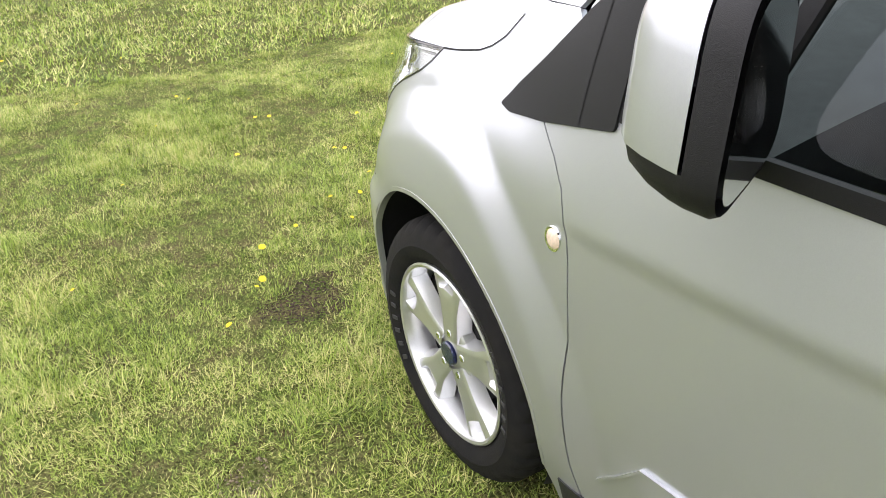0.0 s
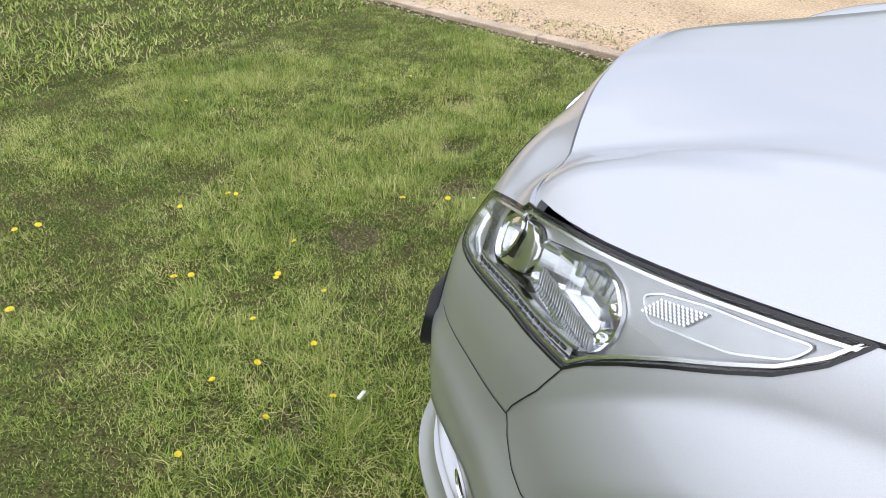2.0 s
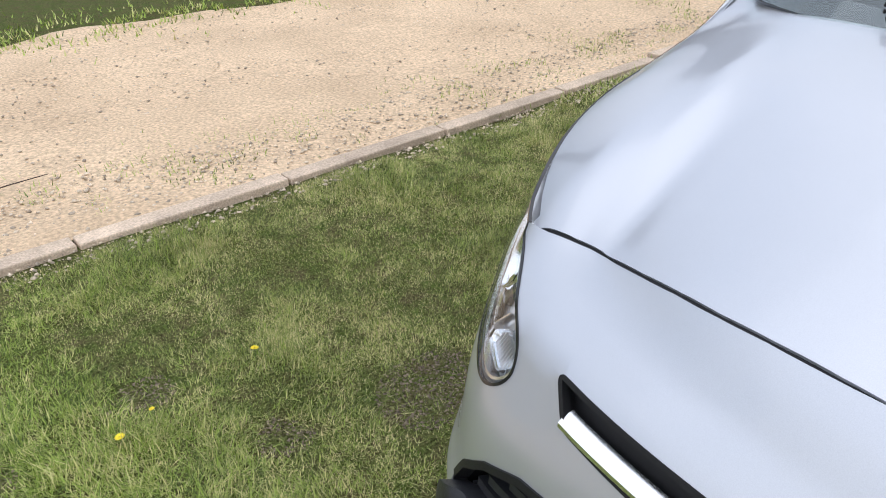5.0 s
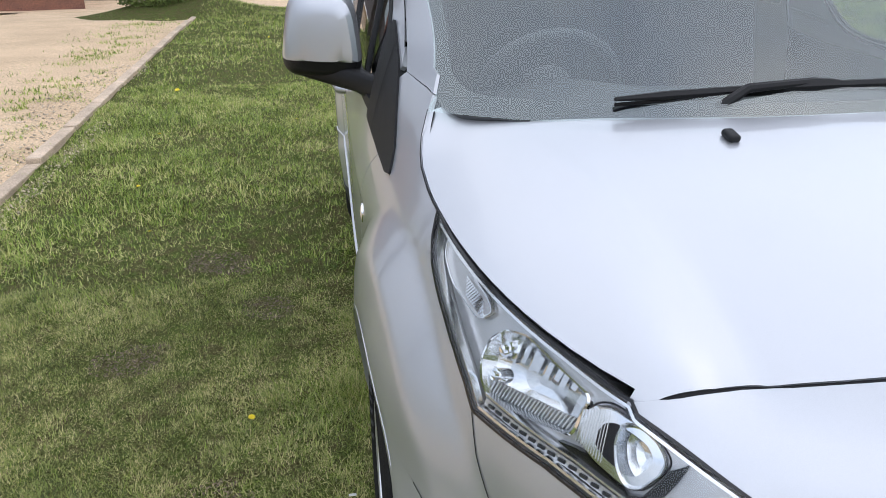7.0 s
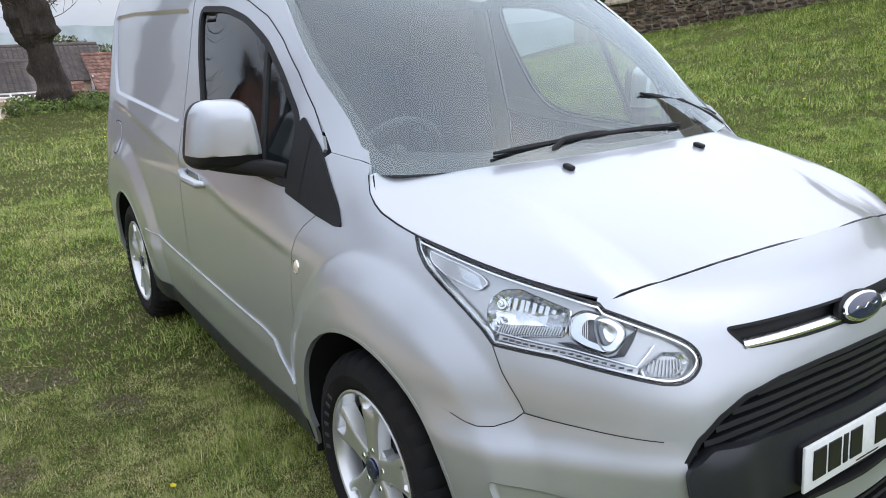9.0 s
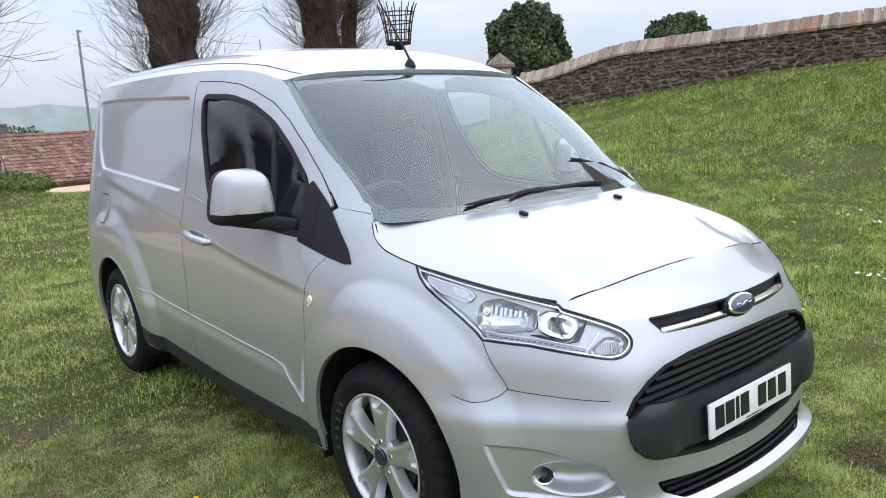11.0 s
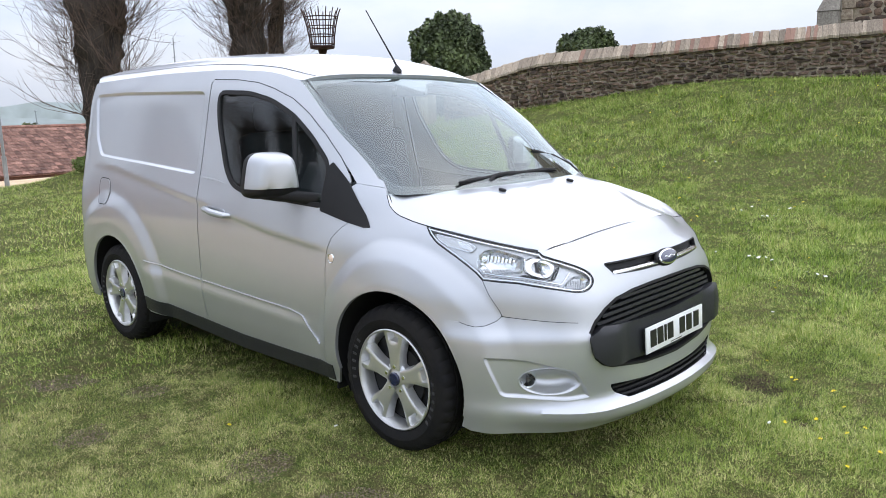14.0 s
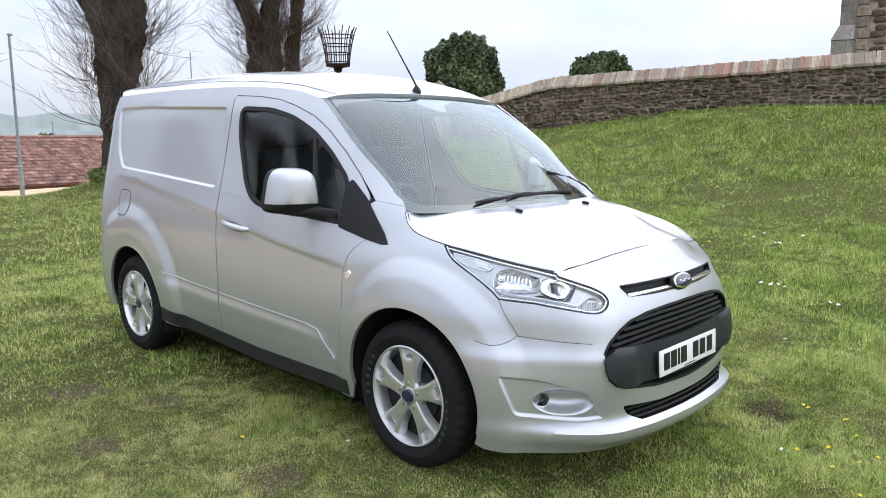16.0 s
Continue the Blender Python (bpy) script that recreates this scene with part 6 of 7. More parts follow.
for k, (x, y, r) in enumerate(((-62, 27, 3.2), (-66, 20, 2.6), (-74, 38, 4.2), (-58, -2, 2.8), (-70, 8, 4.0), (-80, 14, 3.5))):
    bush("far_tree", "green spring tree far beyond the roofs", x, y, float(ground_z(x, y)) + r * .60 + .2, (r * .8, r * .8, r * .72), 60 + k, 5000, .34, M_OLIVE, "tree", "far trees")

# ---- the fire beacon ----
M_RUST = mat("rusted_iron", (0.055, 0.026, 0.020), rough=0.85, metal=0.3, vary=0.4, scale=20, fine=0.3, fine_scale=80)
bx, by = -18.9, 13.7
beacon = thing("beacon", "rusty iron fire basket on a tall post", "beacon", m=pose(bx, by, 3.75))
part("post", mesh_of("post", *tube([(0, 0, float(ground_z(bx, by)) - 4.0), (0, 0, -.12)], .09, 10)), M_RUST, beacon)
part("cup", mesh_of("cup", *lathe([(.001, -.22), (.12, -.2), (.16, -.06), (.40, -.02), (.42, .04), (.36, .06), (.001, .03)], 20, "z")), M_RUST, beacon)
for k in range(16):
    w = 2 * math.pi * k / 16
    part("upright", mesh_of("upright", *tube([(r * math.cos(w), r * math.sin(w), z) for r, z in ((.40, 0), (.43, .35), (.50, .75), (.60, 1.12), (.67, 1.28))], .018, 5)), M_RUST, beacon)
for r, z in ((.41, .12), (.44, .42), (.49, .70), (.57, 1.0)):
    part("hoop", mesh_of("hoop", *tube([(r * math.cos(2 * math.pi * k / 24), r * math.sin(2 * math.pi * k / 24), z) for k in range(25)], .02, 5, False)), M_RUST, beacon)

# ---- lamp posts ----
M_GALV = mat("galvanised", (0.30, 0.33, 0.34), rough=0.5, metal=0.5, vary=0.15, scale=6, fine=0.1)


def lamp_post(x, y, h, r=.06, label="grey galvanised street lamp"):
    z = float(ground_z(x, y)) - .1
    p = thing("street_lamp", label, "street lamp", "street lamps", m=pose(x, y, z, 0, 0, 70))
    part("pole", mesh_of("pole", *tube([(0, 0, 0), (0, 0, 1.2), (0, 0, 1.21), (0, 0, h)], [r * 1.25, r * 1.25, r * .85, r * .7], 10)), M_GALV, p)
    part("arm", mesh_of("arm", *tube([(0, 0, h - .05), (0, .3, h + .03)], r * .4, 8)), M_GALV, p)
    part("lamp_head", boxed((.16, .5, .09), pose(0, .5, h + .05, 6, 0, 0), .03), M_GALV, p)


lamp_post(-26.2, 5.65, 5.55)
lamp_post(-63, 19.5, 4.6)
part_pole = thing("mast", "thin grey distant radio mast", "mast", m=pose(-44, 21.6, -2))
part("pole", mesh_of("pole", *tube([(0, 0, 0), (0, 0, 8.6)], [.06, .035], 8)), M_GALV, part_pole)
for z in (7.4, 8.2):
    part("crossbar", mesh_of("crossbar", *tube([(-.25, 0, z), (.25, 0, z)], .02, 5)), M_GALV, part_pole)

# ---- houses ----
M_TILE_I = mat("red_pantile_rows", (0.30, 0.165, 0.125), rough=0.9, vary=0.6, scale=2.2, other=(0.15, 0.075, 0.055), fine=0.3, fine_scale=14, island=0.4)
M_GREYTILE = mat("grey_brown_tiles", (0.135, 0.110, 0.098), rough=0.9, vary=0.35, scale=1.6, other=(0.095, 0.082, 0.076), fine=0.2, fine_scale=14, island=0.2)
M_BRICK = mat("red_brick", (0.27, 0.125, 0.085), rough=0.9, vary=0.4, scale=2.5, other=(0.20, 0.10, 0.075), fine=0.3, fine_scale=22, bump=0.3, bump_scale=30)
M_RENDER = mat("cream_render", (0.56, 0.47, 0.36), rough=0.9, vary=0.15, scale=2, fine=0.08)
M_WHITE = mat("white_paint", (0.80, 0.80, 0.78), rough=0.5, fine=0.05, vary=0.06, scale=5)
M_PANE = mat("dark_window", (0.03, 0.036, 0.042), rough=0.08, fine=0.05)


def roof_slope(length, slope, tile_w, row_h, wave=.04):
    """Rows of curved tiles on one slope: x along the eaves, y up the slope; each tile its own shell."""
    vs, fs = [], []
    cols, rows_n = int(length / tile_w), int(slope / row_h)
    for r in range(rows_n):
        for c in range(cols):
            o = len(vs)
            for yy, lift in ((0, .045), (row_h * 1.12, .0)):
                for k, zz in ((0, 0), (.25, wave), (.5, wave * .9), (.75, .2 * wave), (1, 0)):
                    vs.append((-length / 2 + (c + k * 1.02) * tile_w, r * row_h + yy, lift + zz))
            fs += [(o + k, o + k + 1, o + 6 + k, o + 5 + k) for k in range(4)]
    return vs, fs


def house(name, label, x, y, yaw, size, eave, ridge, tile, wall_mat, windows=(), doors=(), tile_w=.24, row_h=.30, z=None, chimney=None):
    """A gabled building: size along the ridge and across it; windows and doors as (along, up, width, height) on the front wall."""
    L, D = size
    z = float(ground_z(x, y)) - .15 if z is None else z
    t = thing(name, label, "building", m=pose(x, y, z, 0, 0, yaw))
    vs = [(-L / 2, -D / 2, 0), (L / 2, -D / 2, 0), (L / 2, D / 2, 0), (-L / 2, D / 2, 0), (-L / 2, -D / 2, eave), (L / 2, -D / 2, eave), (L / 2, D / 2, eave), (-L / 2, D / 2, eave), (-L / 2, 0, ridge - .06), (L / 2, 0, ridge - .06)]
    part("wall", mesh_of("wall", vs, [(0, 1, 5, 4), (2, 3, 7, 6), (1, 2, 6, 9, 5), (3, 0, 4, 8, 7)], smooth=False), wall_mat, t)
    rise, run = ridge - eave, D / 2
    ang = math.degrees(math.atan2(rise, run))
    sl = math.hypot(rise, run) + .25
    over = .25 * math.sin(radians(ang))
    for turn in (0, 180):
        roof_ob = part("roof", mesh_of("roof", [(-L / 2 - .15, 0, 0), (L / 2 + .15, 0, 0), (L / 2 + .15, sl, 0), (-L / 2 - .15, sl, 0), (-L / 2 - .15, 0, -.06), (L / 2 + .15, 0, -.06), (L / 2 + .15, sl, -.06), (-L / 2 - .15, sl, -.06)], [(0, 1, 2, 3), (5, 4, 7, 6), (0, 4, 5, 1), (1, 5, 6, 2), (2, 6, 7, 3), (3, 7, 4, 0)], smooth=False), tile, t, m=pose(0, 0, 0, 0, 0, turn) @ pose(0, -D / 2 - .25 * math.cos(radians(ang)), eave - over, ang, 0, 0))
        tagged(part("roof_tiles", mesh_of("roof_tiles", *roof_slope(L + .3, sl, tile_w, row_h), smooth=True), tile, roof_ob), kind="stuff")
    part("ridge_tile", mesh_of("ridge_tile", *tube([(-L / 2 - .15, 0, ridge), (L / 2 + .15, 0, ridge)], .11, 8)), tile, t)
    for a, b, w, h in windows:
        win = part("window", boxed((w, .10, h), pose(a, -D / 2 - .01, b), .01, 1), M_WHITE, t, "white-framed window")
        for s in (-1, 1):
            part("pane", boxed((w * .42, .03, h * .84), pose(a + s * w * .23, -D / 2 - .055, b)), M_PANE, win)
    for a, b, w, h in doors:
        part("door", boxed((w, .1, h), pose(a, -D / 2 - .01, b), .01, 1), M_PANE, t, "dark doorway")
    if chimney is not None:
        ch = part("chimney", boxed((.5, .5, 1.1), pose(chimney, 0, ridge + .35), .02, 1), M_BRICK, t)
        part("chimney_pot", mesh_of("chimney_pot", *lathe([(.10, 0), (.09, .3), (.07, .3), (.07, 0)], 12, "z")), M_TILE_I, ch, "", pose(chimney, 0, ridge + .88))
    return t


barn = house("barn", "long low barn with a red pantile roof", -43.1, 16.6, 90, (22, 8.4), .82, 3.05, M_TILE_I, M_BRICK, tile_w=.30, row_h=.34, z=-1.75)
house("annex", "small brick annex with a white window", -39.2, 3.3, 90, (2.6, 3.0), 1.55, 2.4, M_TILE_I, M_BRICK, windows=((0.3, 1.0, 1.1, .9),), z=-2.4)
cottage = house("cottage_row", "long cream cottage under brown tiles", -39.6, -5.1, 88, (15, 6.5), 1.80, 3.16, M_GREYTILE, M_RENDER, doors=((4.36, 1.30, .52, 1.0),), tile_w=.24, row_h=.22, z=-2.0)
part("gutter", mesh_of("gutter", *tube([(-7.6, -3.52, 1.70), (7.6, -3.52, 1.70)], .05, 8)), M_WHITE, cottage)
dish_aerial = part("satellite_dish", mesh_of("satellite_dish", *lathe([(.001, .05), (.12, .04), (.22, .015), (.28, -.02), (.285, -.03), (.22, .0), (.001, .035)], 24)), M_LAMPGREY, cottage, "grey satellite dish on the wall", pose(5.15, -3.55, 1.30, 12, 0, 15))
part("dish_arm", mesh_of("dish_arm", *tube([(0, .04, 0), (0, .30, -.05)], .02, 6)), M_GREYTILE, dish_aerial)
house("cottage", "higher cottage roof of brown tiles with a chimney", -44.0, 3.2, 88, (6.2, 4.4), 2.2, 3.86, M_GREYTILE, M_RENDER, tile_w=.24, row_h=.22, z=-2.0, chimney=-2.9)
pergola = thing("pergola", "white timber lean-to frame before the cottage wall", "pergola", m=pose(-34.9, 1.15, float(ground_z(-34.9, 1.15)) + .03, 0, 0, 88))
for k in range(5):
    part("post", boxed((.08, .08, .74), pose(-1.0 + .55 * k, -.55, .37), .008, 1), M_WHITE, pergola)
    part("rafter", boxed((.06, 1.3, .07), pose(-1.0 + .55 * k, .02, .82, 12, 0, 0), .006, 1), M_WHITE, pergola)
for y, z, h in ((-.55, .735, .08), (-.55, .40, .06), (.60, .96, .07)):
    part("rail", boxed((2.7, .06, h), pose(.15, y, z), .006, 1), M_WHITE, pergola)
sign = tagged(part("sign_board", boxed((1.9, .06, 1.15), None, .02), M_WHITE, None, "", pose(-42.0, 5.54, -.15, 0, 8, 0)), "white board on the barn's gable wall", "sign")
for k in range(4):
    part("sign_bar", boxed((.9 + .25 * (k % 2), .012, .07), pose(0, -.037, .28 - .2 * k)), M_GREYTILE, sign)
house("terrace", "brick house across the track", -33, -15.5, 20, (18, 8), 3.9, 7.4, M_GREYTILE, M_BRICK, windows=((-4, 1.5, 1.2, 1.3), (0, 1.5, 1.2, 1.3), (4, 1.5, 1.2, 1.3), (-4, 3.7, 1.2, 1.1), (0, 3.7, 1.2, 1.1), (4, 3.7, 1.2, 1.1)), chimney=4, tile_w=.3, row_h=.34)

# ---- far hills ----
# the haze of distance is put into the hills' pale blue-grey colour
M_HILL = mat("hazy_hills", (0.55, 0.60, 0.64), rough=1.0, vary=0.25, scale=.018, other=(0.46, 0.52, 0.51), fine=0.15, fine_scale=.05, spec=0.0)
hv, hf = [], []
for ring_i, (R, zb, amp) in enumerate(((560, -60, 5), (820, -60, 8))):
    o = len(hv)
    for k in range(181):
        w = radians(75 + 2.0 * k)
        h = 4 + ring_i * (13 + 11 * math.exp(-(((75 + 2.0 * k) - 176) / 9) ** 2)) + amp * (.5 * math.sin(k * .31 + ring_i) + .35 * math.sin(k * .83 + 1) + .3 * math.sin(k * 2.1) + .2 * random.uniform(-1, 1))
        hv += [(R * math.cos(w), R * math.sin(w), zb), (R * math.cos(w), R * math.sin(w), h)]
    hf += [(o + 2 * k, o + 2 * k + 1, o + 2 * k + 3, o + 2 * k + 2) for k in range(180)]
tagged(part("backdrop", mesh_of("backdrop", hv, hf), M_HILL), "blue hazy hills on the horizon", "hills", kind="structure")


# ---- grass, flowers ----
def grass_mat(name, green, dry, dark):
    m = bpy.data.materials.new(name)
    m.use_nodes = True
    n, l = m.node_tree.nodes, m.node_tree.links
    b = n["Principled BSDF"]
    b.inputs["Roughness"].default_value, b.inputs["Specular IOR Level"].default_value = 0.55, 0.35
    geo, co = n.new("ShaderNodeNewGeometry"), n.new("ShaderNodeTexCoord")
    nz, nf = n.new("ShaderNodeTexNoise"), n.new("ShaderNodeTexNoise")
    nz.inputs["Scale"].default_value, nz.inputs["Detail"].default_value = 2.4, 5
    nf.inputs["Scale"].default_value, nf.inputs["Detail"].default_value = 15.0, 4
    l.new(co.outputs["Object"], nz.inputs["Vector"])
    l.new(co.outputs["Object"], nf.inputs["Vector"])
    ramp = n.new("ShaderNodeValToRGB")
    e = ramp.color_ramp.elements
    e[0].position, e[0].color = 0.0, (*dark, 1)
    e[1].position, e[1].color = 1.0, (*dry, 1)
    for p, c in ((0.30, tuple(a * .75 for a in green)), (0.62, green), (0.80, tuple((g + 0.6 * d) / 1.6 for g, d in zip(green, dry)))):
        q = e.new(p)
        q.color = (*c, 1)
    add = n.new("ShaderNodeMath")
    add.operation = "MULTIPLY_ADD"
    l.new(nz.outputs["Fac"], add.inputs[0])
    add.inputs[1].default_value = 1.3
    mr = n.new("ShaderNodeMapRange")
    mr.inputs["To Min"].default_value, mr.inputs["To Max"].default_value = -0.64, 0.42
    l.new(geo.outputs["Random Per Island"], mr.inputs["Value"])
    l.new(mr.outputs["Result"], add.inputs[2])
    add2 = n.new("ShaderNodeMath")
    add2.operation = "MULTIPLY_ADD"
    l.new(nf.outputs["Fac"], add2.inputs[0])
    add2.inputs[1].default_value = 0.9
    l.new(add.outputs["Value"], add2.inputs[2])
    sub = n.new("ShaderNodeMath")
    sub.operation = "SUBTRACT"
    l.new(add2.outputs["Value"], sub.inputs[0])
    sub.inputs[1].default_value = 0.42
    l.new(sub.outputs["Value"], ramp.inputs["Fac"])
    l.new(ramp.outputs["Color"], b.inputs["Base Color"])
    tr, mx = n.new("ShaderNodeBsdfTranslucent"), n.new("ShaderNodeMixShader")
    l.new(ramp.outputs["Color"], tr.inputs["Color"])
    mx.inputs["Fac"].default_value = 0.18
    l.new(b.outputs["BSDF"], mx.inputs[1])
    l.new(tr.outputs["BSDF"], mx.inputs[2])
    l.new(mx.outputs["Shader"], n["Material Output"].inputs["Surface"])
    return m


M_LAWN = grass_mat("lawn_grass", (0.315, 0.425, 0.070), (0.62, 0.58, 0.25), (0.062, 0.105, 0.018))
M_BANK = grass_mat("bank_grass", (0.265, 0.390, 0.052), (0.56, 0.57, 0.20), (0.060, 0.105, 0.016))


def value_noise(x, y, scale, seed):
    """Smooth noise between 0 and 1."""
    rg = np.random.default_rng(seed)
    tab = rg.random((64, 64))
    u, v = x / scale + 100, y / scale + 100
    i, j = np.floor(u).astype(int), np.floor(v).astype(int)
    f, g = u - i, v - j
    f, g = f * f * (3 - 2 * f), g * g * (3 - 2 * g)
    a, b, c, d = tab[i % 64, j % 64], tab[(i + 1) % 64, j % 64], tab[i % 64, (j + 1) % 64], tab[(i + 1) % 64, (j + 1) % 64]
    return (a * (1 - f) + b * f) * (1 - g) + (c * (1 - f) + d * f) * g


def tall(x, y):
    """How lush the grass stands."""
    n = 0.55 * value_noise(x, y, .42, 1) + 0.30 * value_noise(x, y, .16, 2) + 0.35 * value_noise(x, y, 1.3, 3)
    k = sstep(.30, .84, n)
    worn = sstep(-.85, -1.15, y) * sstep(-2.3, -1.7, y) * sstep(-3.2, -2.2, x) * sstep(1.0, .2, x)
    return k * (1 - 0.45 * worn)


def worn_bare(x, y):
    """Where the soil lies open."""
    b = 0 * x
    for i, (cx, cy, r) in enumerate(BARE):
        wob = 0.75 + 0.6 * value_noise(x, y, .09, 7)
        b = np.maximum(b, (1.0 if i < 2 else 0.86) * np.exp(-(((x - cx) ** 2 + (y - cy) ** 2) / (r * wob) ** 2) ** 2))
    return b


def blades(seed, count, xr, yr, h0, h1, width, keep=None, parts_n=2):
    rg = np.random.default_rng(seed)
    x, y = rg.uniform(*xr, count), rg.uniform(*yr, count)
    k = tall(x, y)
    ok = (y > kerb_y(x) + .07) & (rg.random(count) < (.40 + 1.0 * sstep(.25, .70, value_noise(x, y, .065, 31)) + .2 * k) * (1 - .96 * worn_bare(x, y)))
    ok &= ~((x > -3.2) & (x < .20) & (np.abs(y) < .50))
    if keep is not None:
        ok &= keep(x, y, rg)
    x, y, k = x[ok], y[ok], k[ok]
    n = len(x)
    h = (h0 + (h1 - h0) * k) * rg.uniform(.4, 1.35, n) * (.65 + .6 * value_noise(x, y, .09, 31))
    w = width * rg.uniform(.6, 1.35, n)
    a = 12 * value_noise(x, y, .22, 11) + rg.normal(0, 1.7, n)
    lean = rg.uniform(.2, 1.9, n)
    d = np.stack([np.cos(a), np.sin(a), 0 * a], -1)
    s = np.stack([-np.sin(a), np.cos(a), 0 * a], -1)
    base = np.stack([x, y, lawn_z(x, y) - .004], -1)
    up = np.array([0, 0, 1.0])
    mid = base + h[:, None] * (.62 * up + .30 * lean[:, None] * d)
    tip = base + h[:, None] * ((1 - .36 * lean[:, None]) * up + .80 * lean[:, None] * d)
    if parts_n == 2:
        v = np.stack([base - s * w[:, None] * .5, base + s * w[:, None] * .5, mid + s * w[:, None] * .42, mid - s * w[:, None] * .42, tip], 1)
        f = np.array([(0, 1, 2), (0, 2, 3), (3, 2, 4)])
        return v.reshape(-1, 3), (f[None] + 5 * np.arange(n)[:, None, None]).reshape(-1, 3)
    v = np.stack([base - s * w[:, None] * .5, base + s * w[:, None] * .5, tip], 1)
    return v.reshape(-1, 3), (np.array([(0, 1, 2)])[None] + 3 * np.arange(n)[:, None, None]).reshape(-1, 3)


M_WORN = grass_mat("worn_grass", (0.305, 0.355, 0.090), (0.64, 0.56, 0.28), (0.075, 0.095, 0.028))


def worn_share(x, y):
    """How much of the lawn is trodden and dry: beside the van's right flank and along the kerb."""
    n = value_noise(x, y, .35, 21)
    return np.clip(sstep(-.35, -1.15, y) * (.40 + .7 * n) * sstep(-7.5, -5.5, x) * (1 - .55 * sstep(-1.6, -2.8, x)) * sstep(1.25, .35, x), 0, .92)


lawn_side = lambda x, y, g: g.random(len(x)) > sstep(1.6, 3.2, y)
bank_side = lambda x, y, g: g.random(len(x)) < sstep(1.6, 3.2, y)
short = blades(1, 1250000, (-1.6, 3.9), (-2.7, 3.2), .017, .042, .0030, keep=lambda x, y, g: lawn_side(x, y, g) & (g.random(len(x)) > worn_share(x, y)), parts_n=1)
dry = blades(12, 800000, (-1.9, 2.2), (-2.75, -.5), .016, .042, .0032, keep=lambda x, y, g: g.random(len(x)) < worn_share(x, y), parts_n=1)
dry2 = blades(13, 150000, (-7.5, -1.9), (-3.0, -.3), .018, .045, .0050, keep=lambda x, y, g: g.random(len(x)) < worn_share(x, y), parts_n=1)
tagged(part("grass", fast_mesh("grass", np.concatenate([dry[0], dry2[0]]), np.concatenate([dry[1], dry2[1] + len(dry[0])]), smooth=True), M_WORN), "thin trodden grass beside the van", "grass", kind="stuff")
strands = blades(9, 260000, (-1.6, 3.9), (-2.7, 3.2), .020, .064, .0042, keep=lambda x, y, g: (g.random(len(x)) < (.25 + .75 * tall(x, y)) * (1 - .8 * worn_share(x, y))) & lawn_side(x, y, g), parts_n=1)
near = np.concatenate([short[0], strands[0]]), np.concatenate([short[1], strands[1] + len(short[0])])
tagged(part("grass", fast_mesh("grass", *near, smooth=True), M_LAWN), "short rough grass with dry straw in it", "grass", kind="stuff")
mid_v, mid_f = blades(2, 260000, (-6.5, -1.6), (-2.95, 3.2), .028, .060, .0066, keep=lambda x, y, g: lawn_side(x, y, g) & (g.random(len(x)) > worn_share(x, y)), parts_n=1)
front = blades(8, 210000, (3.9, 12.0), (-2.7, 6.0), .034, .064, .0098, parts_n=1)
back_v, back_f = blades(3, 140000, (-19, -6.5), (-3.3, 9.5), .03, .08, .011, parts_n=1)
v = np.concatenate([mid_v, front[0], back_v])
f = np.concatenate([mid_f, front[1] + len(mid_v), back_f + len(mid_v) + len(front[0])])
tagged(part("grass", fast_mesh("grass", v, f, smooth=True), M_LAWN), "mown grass behind and before the van", "grass", kind="stuff")
b1 = blades(4, 300000, (-3.5, 4.6), (1.6, 6.5), .022, .095, .0060, keep=bank_side, parts_n=1)
b2 = blades(5, 230000, (-12, 5.0), (6.5, 13.8), .03, .12, .010, parts_n=1)
b3 = blades(6, 70000, (-12, -3.5), (1.6, 6.5), .02, .08, .009, keep=bank_side, parts_n=1)
v = np.concatenate([b1[0], b2[0], b3[0]])
f = np.concatenate([b1[1], b2[1] + len(b1[0]), b3[1] + len(b1[0]) + len(b2[0])])
tagged(part("grass", fast_mesh("grass", v, f, smooth=True), M_BANK), "lush green grass on the bank", "grass", kind="stuff")
M_CLOD = mat("bare_earth", (0.060, 0.038, 0.025), rough=1.0, fine=0.3, fine_scale=120, island=0.5)
M_DRYSOIL = mat("dry_soil", (0.215, 0.165, 0.120), rough=1.0, fine=0.3, fine_scale=120, island=0.45)


def crumbs(patches, seed, density):
    """Crumbled earth over some of the bare patches."""
    cv, cf, cn = [], [], 0
    for i, (cx, cy, r) in enumerate(patches):
        v, f = octa(seed + i, int(density * (r / .17) ** 2), (-1.3 * r, 1.3 * r), (-1.3 * r, 1.3 * r), .0015, .0070, lambda x, y: 0 * x, .5)
        centre = v.reshape(-1, 6, 3).mean(1)
        keep = np.repeat(np.hypot(centre[:, 0], centre[:, 1]) < r * (0.62 + 0.6 * value_noise(centre[:, 0] + cx, centre[:, 1] + cy, .09, 7)), 6)
        v = v[keep] + np.array([cx, cy, 0])
        v[:, 2] += lawn_z(v[:, 0], v[:, 1]) + .002
        cv.append(v)
        cf.append(f[: len(v) // 6 * 8] + cn)
        cn += len(v)
    return np.concatenate(cv), np.concatenate(cf)


tagged(part("soil", fast_mesh("soil", *crumbs(BARE[:2], 100, 5200)), M_CLOD), "crumbled dark brown earth in a hole", "soil", kind="stuff")
tagged(part("soil", fast_mesh("soil", *crumbs(BARE[2:], 110, 4000)), M_DRYSOIL), "dry grey-brown earth in the thin grass", "soil", kind="stuff")



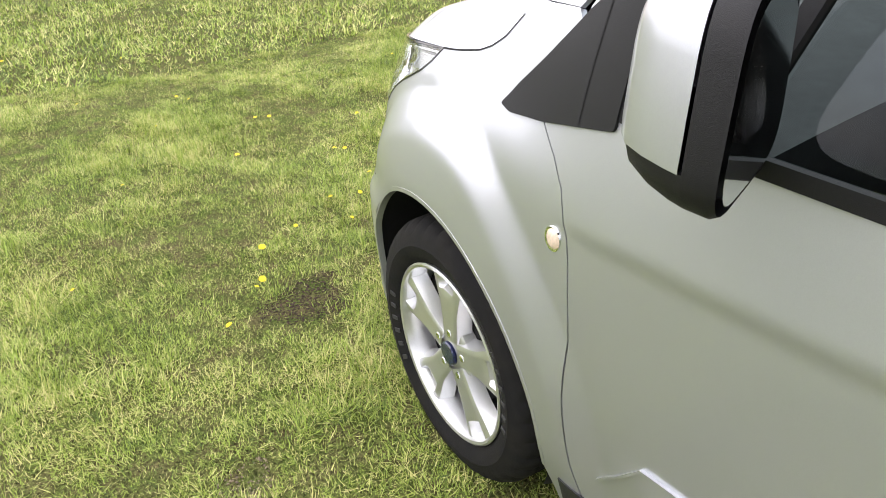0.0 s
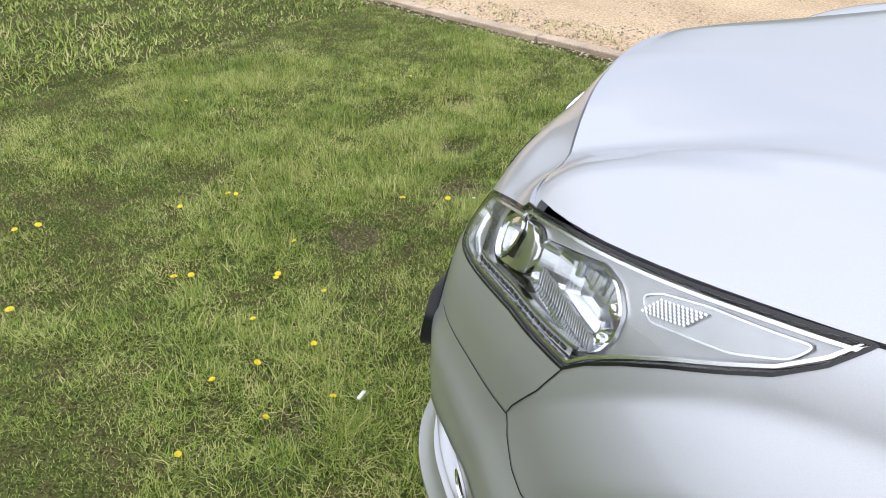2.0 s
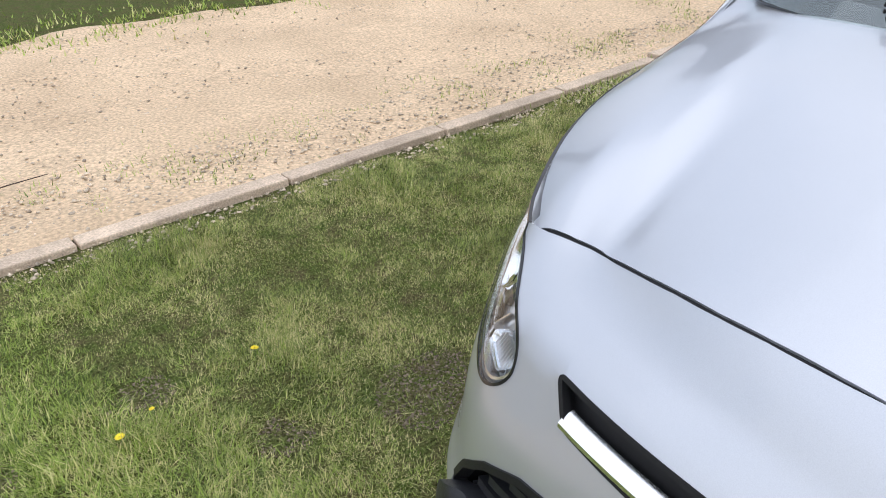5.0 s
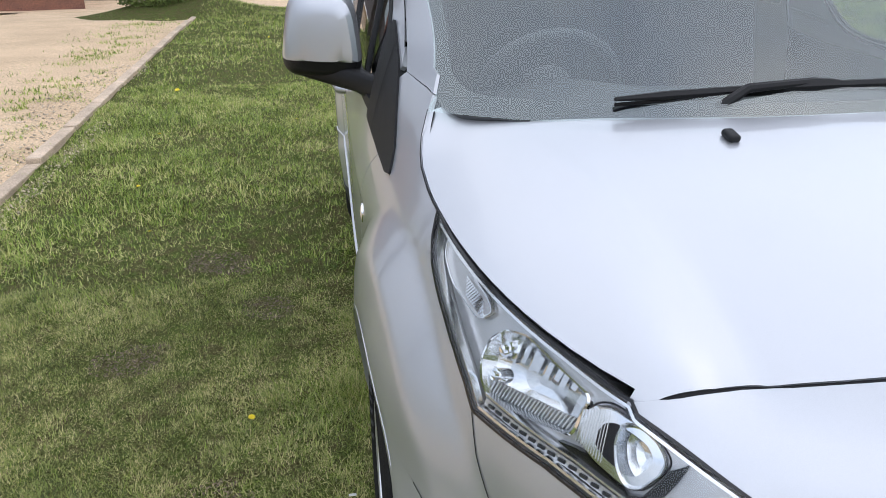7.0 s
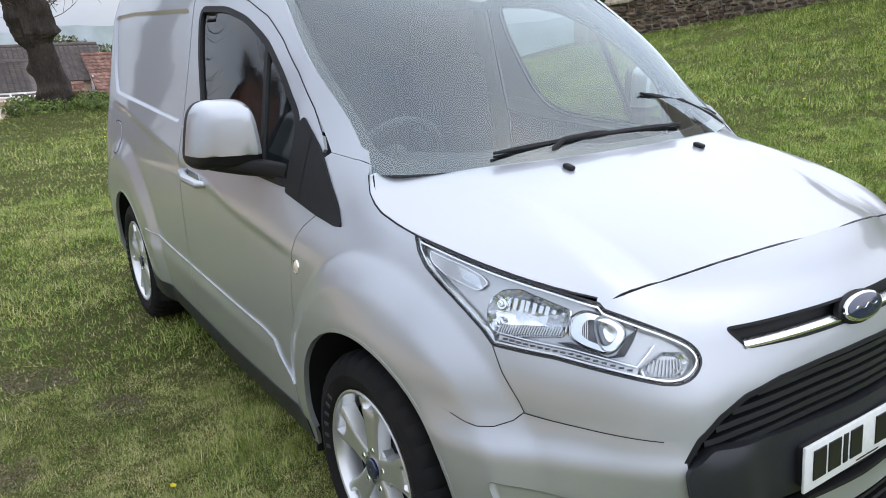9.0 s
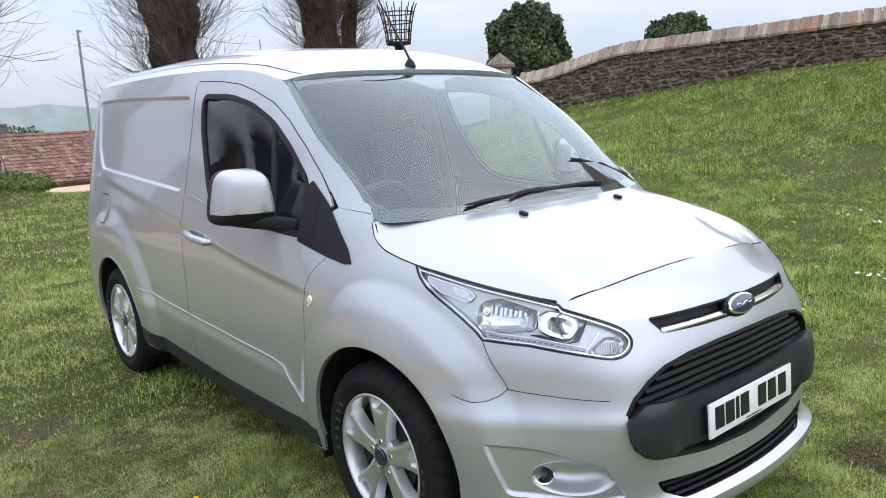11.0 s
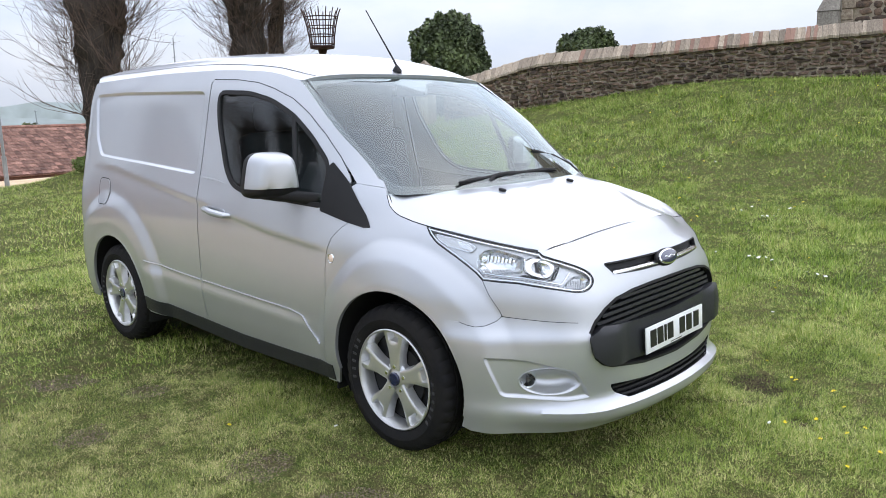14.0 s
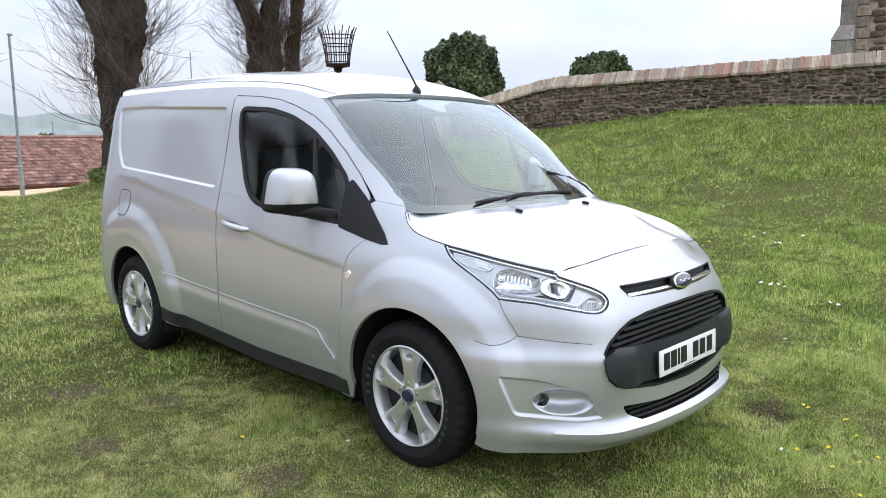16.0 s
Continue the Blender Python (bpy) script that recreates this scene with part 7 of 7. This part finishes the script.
def tuft_line(seed, count, line, spread, h, w):
    g = np.random.default_rng(seed)
    t = g.random(count)
    x = line[0] + (line[1] - line[0]) * t
    y = line[2](x) + g.normal(0, spread, count)
    keep = value_noise(x, y, .18, 9) > .52
    x, y = x[keep], y[keep]
    n = len(x)
    a = g.uniform(0, 6.3, n)
    hh = h * g.uniform(.3, 1, n)
    base = np.stack([x, y, ground_z(x, y) + .01], -1)
    s = np.stack([-np.sin(a), np.cos(a), 0 * a], -1) * w
    tip = base + np.stack([np.cos(a) * hh * .7, np.sin(a) * hh * .7, hh], -1)
    return np.stack([base - s, base + s, tip], 1).reshape(-1, 3), np.arange(3 * n).reshape(-1, 3)


e1 = tuft_line(1, 9000, (-9, 4.2, lambda x: kerb_y(x) - .42), .22, .035, .003)
e2 = tuft_line(2, 8000, (-19, -4, lambda x: kerb_y(x) - .7), .3, .05, .006)
e3 = tuft_line(3, 16000, (-19, 5, lambda x: track_far(x) - .1), .35, .06, .008)
v = np.concatenate([e1[0], e2[0], e3[0]])
f = np.concatenate([e1[1], e2[1] + len(e1[0]), e3[1] + len(e1[0]) + len(e2[0])])
tagged(part("weeds", fast_mesh("weeds", v, f), M_LAWN), "sparse grass growing in the gravel", "weeds", kind="stuff")

M_YELLOW = mat("dandelion_yellow", (0.86, 0.70, 0.03), rough=0.7, fine=0.2, fine_scale=300)
M_STEM = mat("flower_stem", (0.11, 0.17, 0.04), rough=0.7, fine=0.2)
M_PETAL = mat("daisy_white", (0.78, 0.78, 0.74), rough=0.7, fine=0.08)


def petal_ring(n, r_in, r_out, z_in, z_out, w):
    vs, fs = [], []
    for k in range(n):
        a = 2 * math.pi * k / n
        c, s = math.cos(a), math.sin(a)
        o = len(vs)
        vs += [(r_in * c + w * .5 * s, r_in * s - w * .5 * c, z_in), (r_in * c - w * .5 * s, r_in * s + w * .5 * c, z_in), (r_out * c - w * .4 * s, r_out * s + w * .4 * c, z_out), (r_out * c + w * .4 * s, r_out * s - w * .4 * c, z_out)]
        fs.append((o, o + 1, o + 2, o + 3))
    return vs, fs


head_me = mesh_of("flower_head", *join(petal_ring(16, .003, .020, .002, .004, .006), petal_ring(13, .002, .015, .004, .009, .005), petal_ring(9, .001, .009, .006, .012, .004)), smooth=False)
head_me.materials.append(M_YELLOW)
stem_me = mesh_of("stem", *tube([(0, 0, -.05), (.003, 0, -.02), (0, 0, .003)], .0022, 5))
stem_me.materials.append(M_STEM)
daisy_me = mesh_of("daisy_head", *join(petal_ring(12, .003, .012, .002, .003, .005), ([(0, 0, .006)] + [(.004 * math.cos(k), .004 * math.sin(k), .003) for k in range(6)], [(0, 1 + k, 1 + (k + 1) % 6) for k in range(6)])), smooth=False)
daisy_me.materials.append(M_PETAL)


def flower(x, y, scale, up=.045, kind_me=None, name="dandelion", label="yellow dandelion in the grass", category="flower", group="dandelions"):
    t = thing(name, label, category, group, m=pose(x, y, float(lawn_z(x, y)) + up, random.uniform(-22, 22), random.uniform(-22, 22), random.uniform(0, 360)) @ Matrix.Diagonal((scale, scale, scale, 1)))
    part("flower_head", kind_me or head_me, None, t)
    part("stem", stem_me, None, t)


SEEN = [(1.024, 1.053), (1.06, 1.02), (2.085, 1.293), (2.795, .998), (3.138, .74), (3.20, .79), (.82, 1.204), (1.291, .564), (1.499, .568), (2.284, -.148), (2.30, -.13), (1.727, .138), (1.75, .12), (1.213, .411),
        (1.66, -.665), (1.78, -.54), (2.64, -1.634), (.896, -1.68), (1.0, -1.62), (-.76, -1.249), (1.45, .45), (1.40, .30), (1.62, .33), (1.55, .10), (1.85, -.05), (1.95, .30), (1.98, .34), (2.35, .05), (2.6, .45), (2.62, .52),
        (3.4, 1.3), (3.7, .2), (3.9, 1.8), (4.3, .9), (4.6, 1.6), (3.2, -.6), (2.2, .75), (1.35, .78), (.55, -1.75), (-2.5, -1.9), (-3.8, -1.15), (-3.2, -2.1), (-4.7, -1.22), (-4.4, -2.2), (.35, 2.65), (.30, 2.79), (1.25, .95), (1.3, 1.6)]
for x, y in SEEN:
    flower(x + random.uniform(-.01, .01), y, random.uniform(.42, .70), .036)
fr = random.Random(5)
for k in range(130):
    x, y = fr.uniform(-6, 4.2), fr.uniform(2.3, 12)
    flower(x, y, fr.uniform(.55, .95), .075)
for k in range(26):
    flower(fr.uniform(-14, -4), fr.uniform(-2.6, 6), fr.uniform(.8, 1.2), .05)
for cx, cy, n, sp in ((-.51, 5.1, 9, .18), (-.14, 3.46, 7, .14), (.5, 3.1, 4, .1), (-1.2, 8.6, 8, .5), (1.2, 9.5, 10, .7), (-3.5, 9, 8, .8)):
    for k in range(n):
        flower(cx + fr.gauss(0, sp), cy + fr.gauss(0, sp), fr.uniform(1.0, 1.6), .05, daisy_me, "daisy", "small white daisy on the bank", "flower", "daisies")
litter = ((1.154, .361, .045), (1.587, -.741, .022), (1.491, -1.014, .02), (.55, 2.05, .03), (-.33, -.95, .03))
for x, y, s in litter:
    s = s * .7
    tagged(part("paper_scrap", boxed((s, s * .35, .006), None, .002, 1), M_PETAL, None, "", pose(x, y, float(lawn_z(x, y)) + .035, 8, 5, random.uniform(0, 180))), "white scrap of paper lying in the grass", "litter", "scraps of paper")
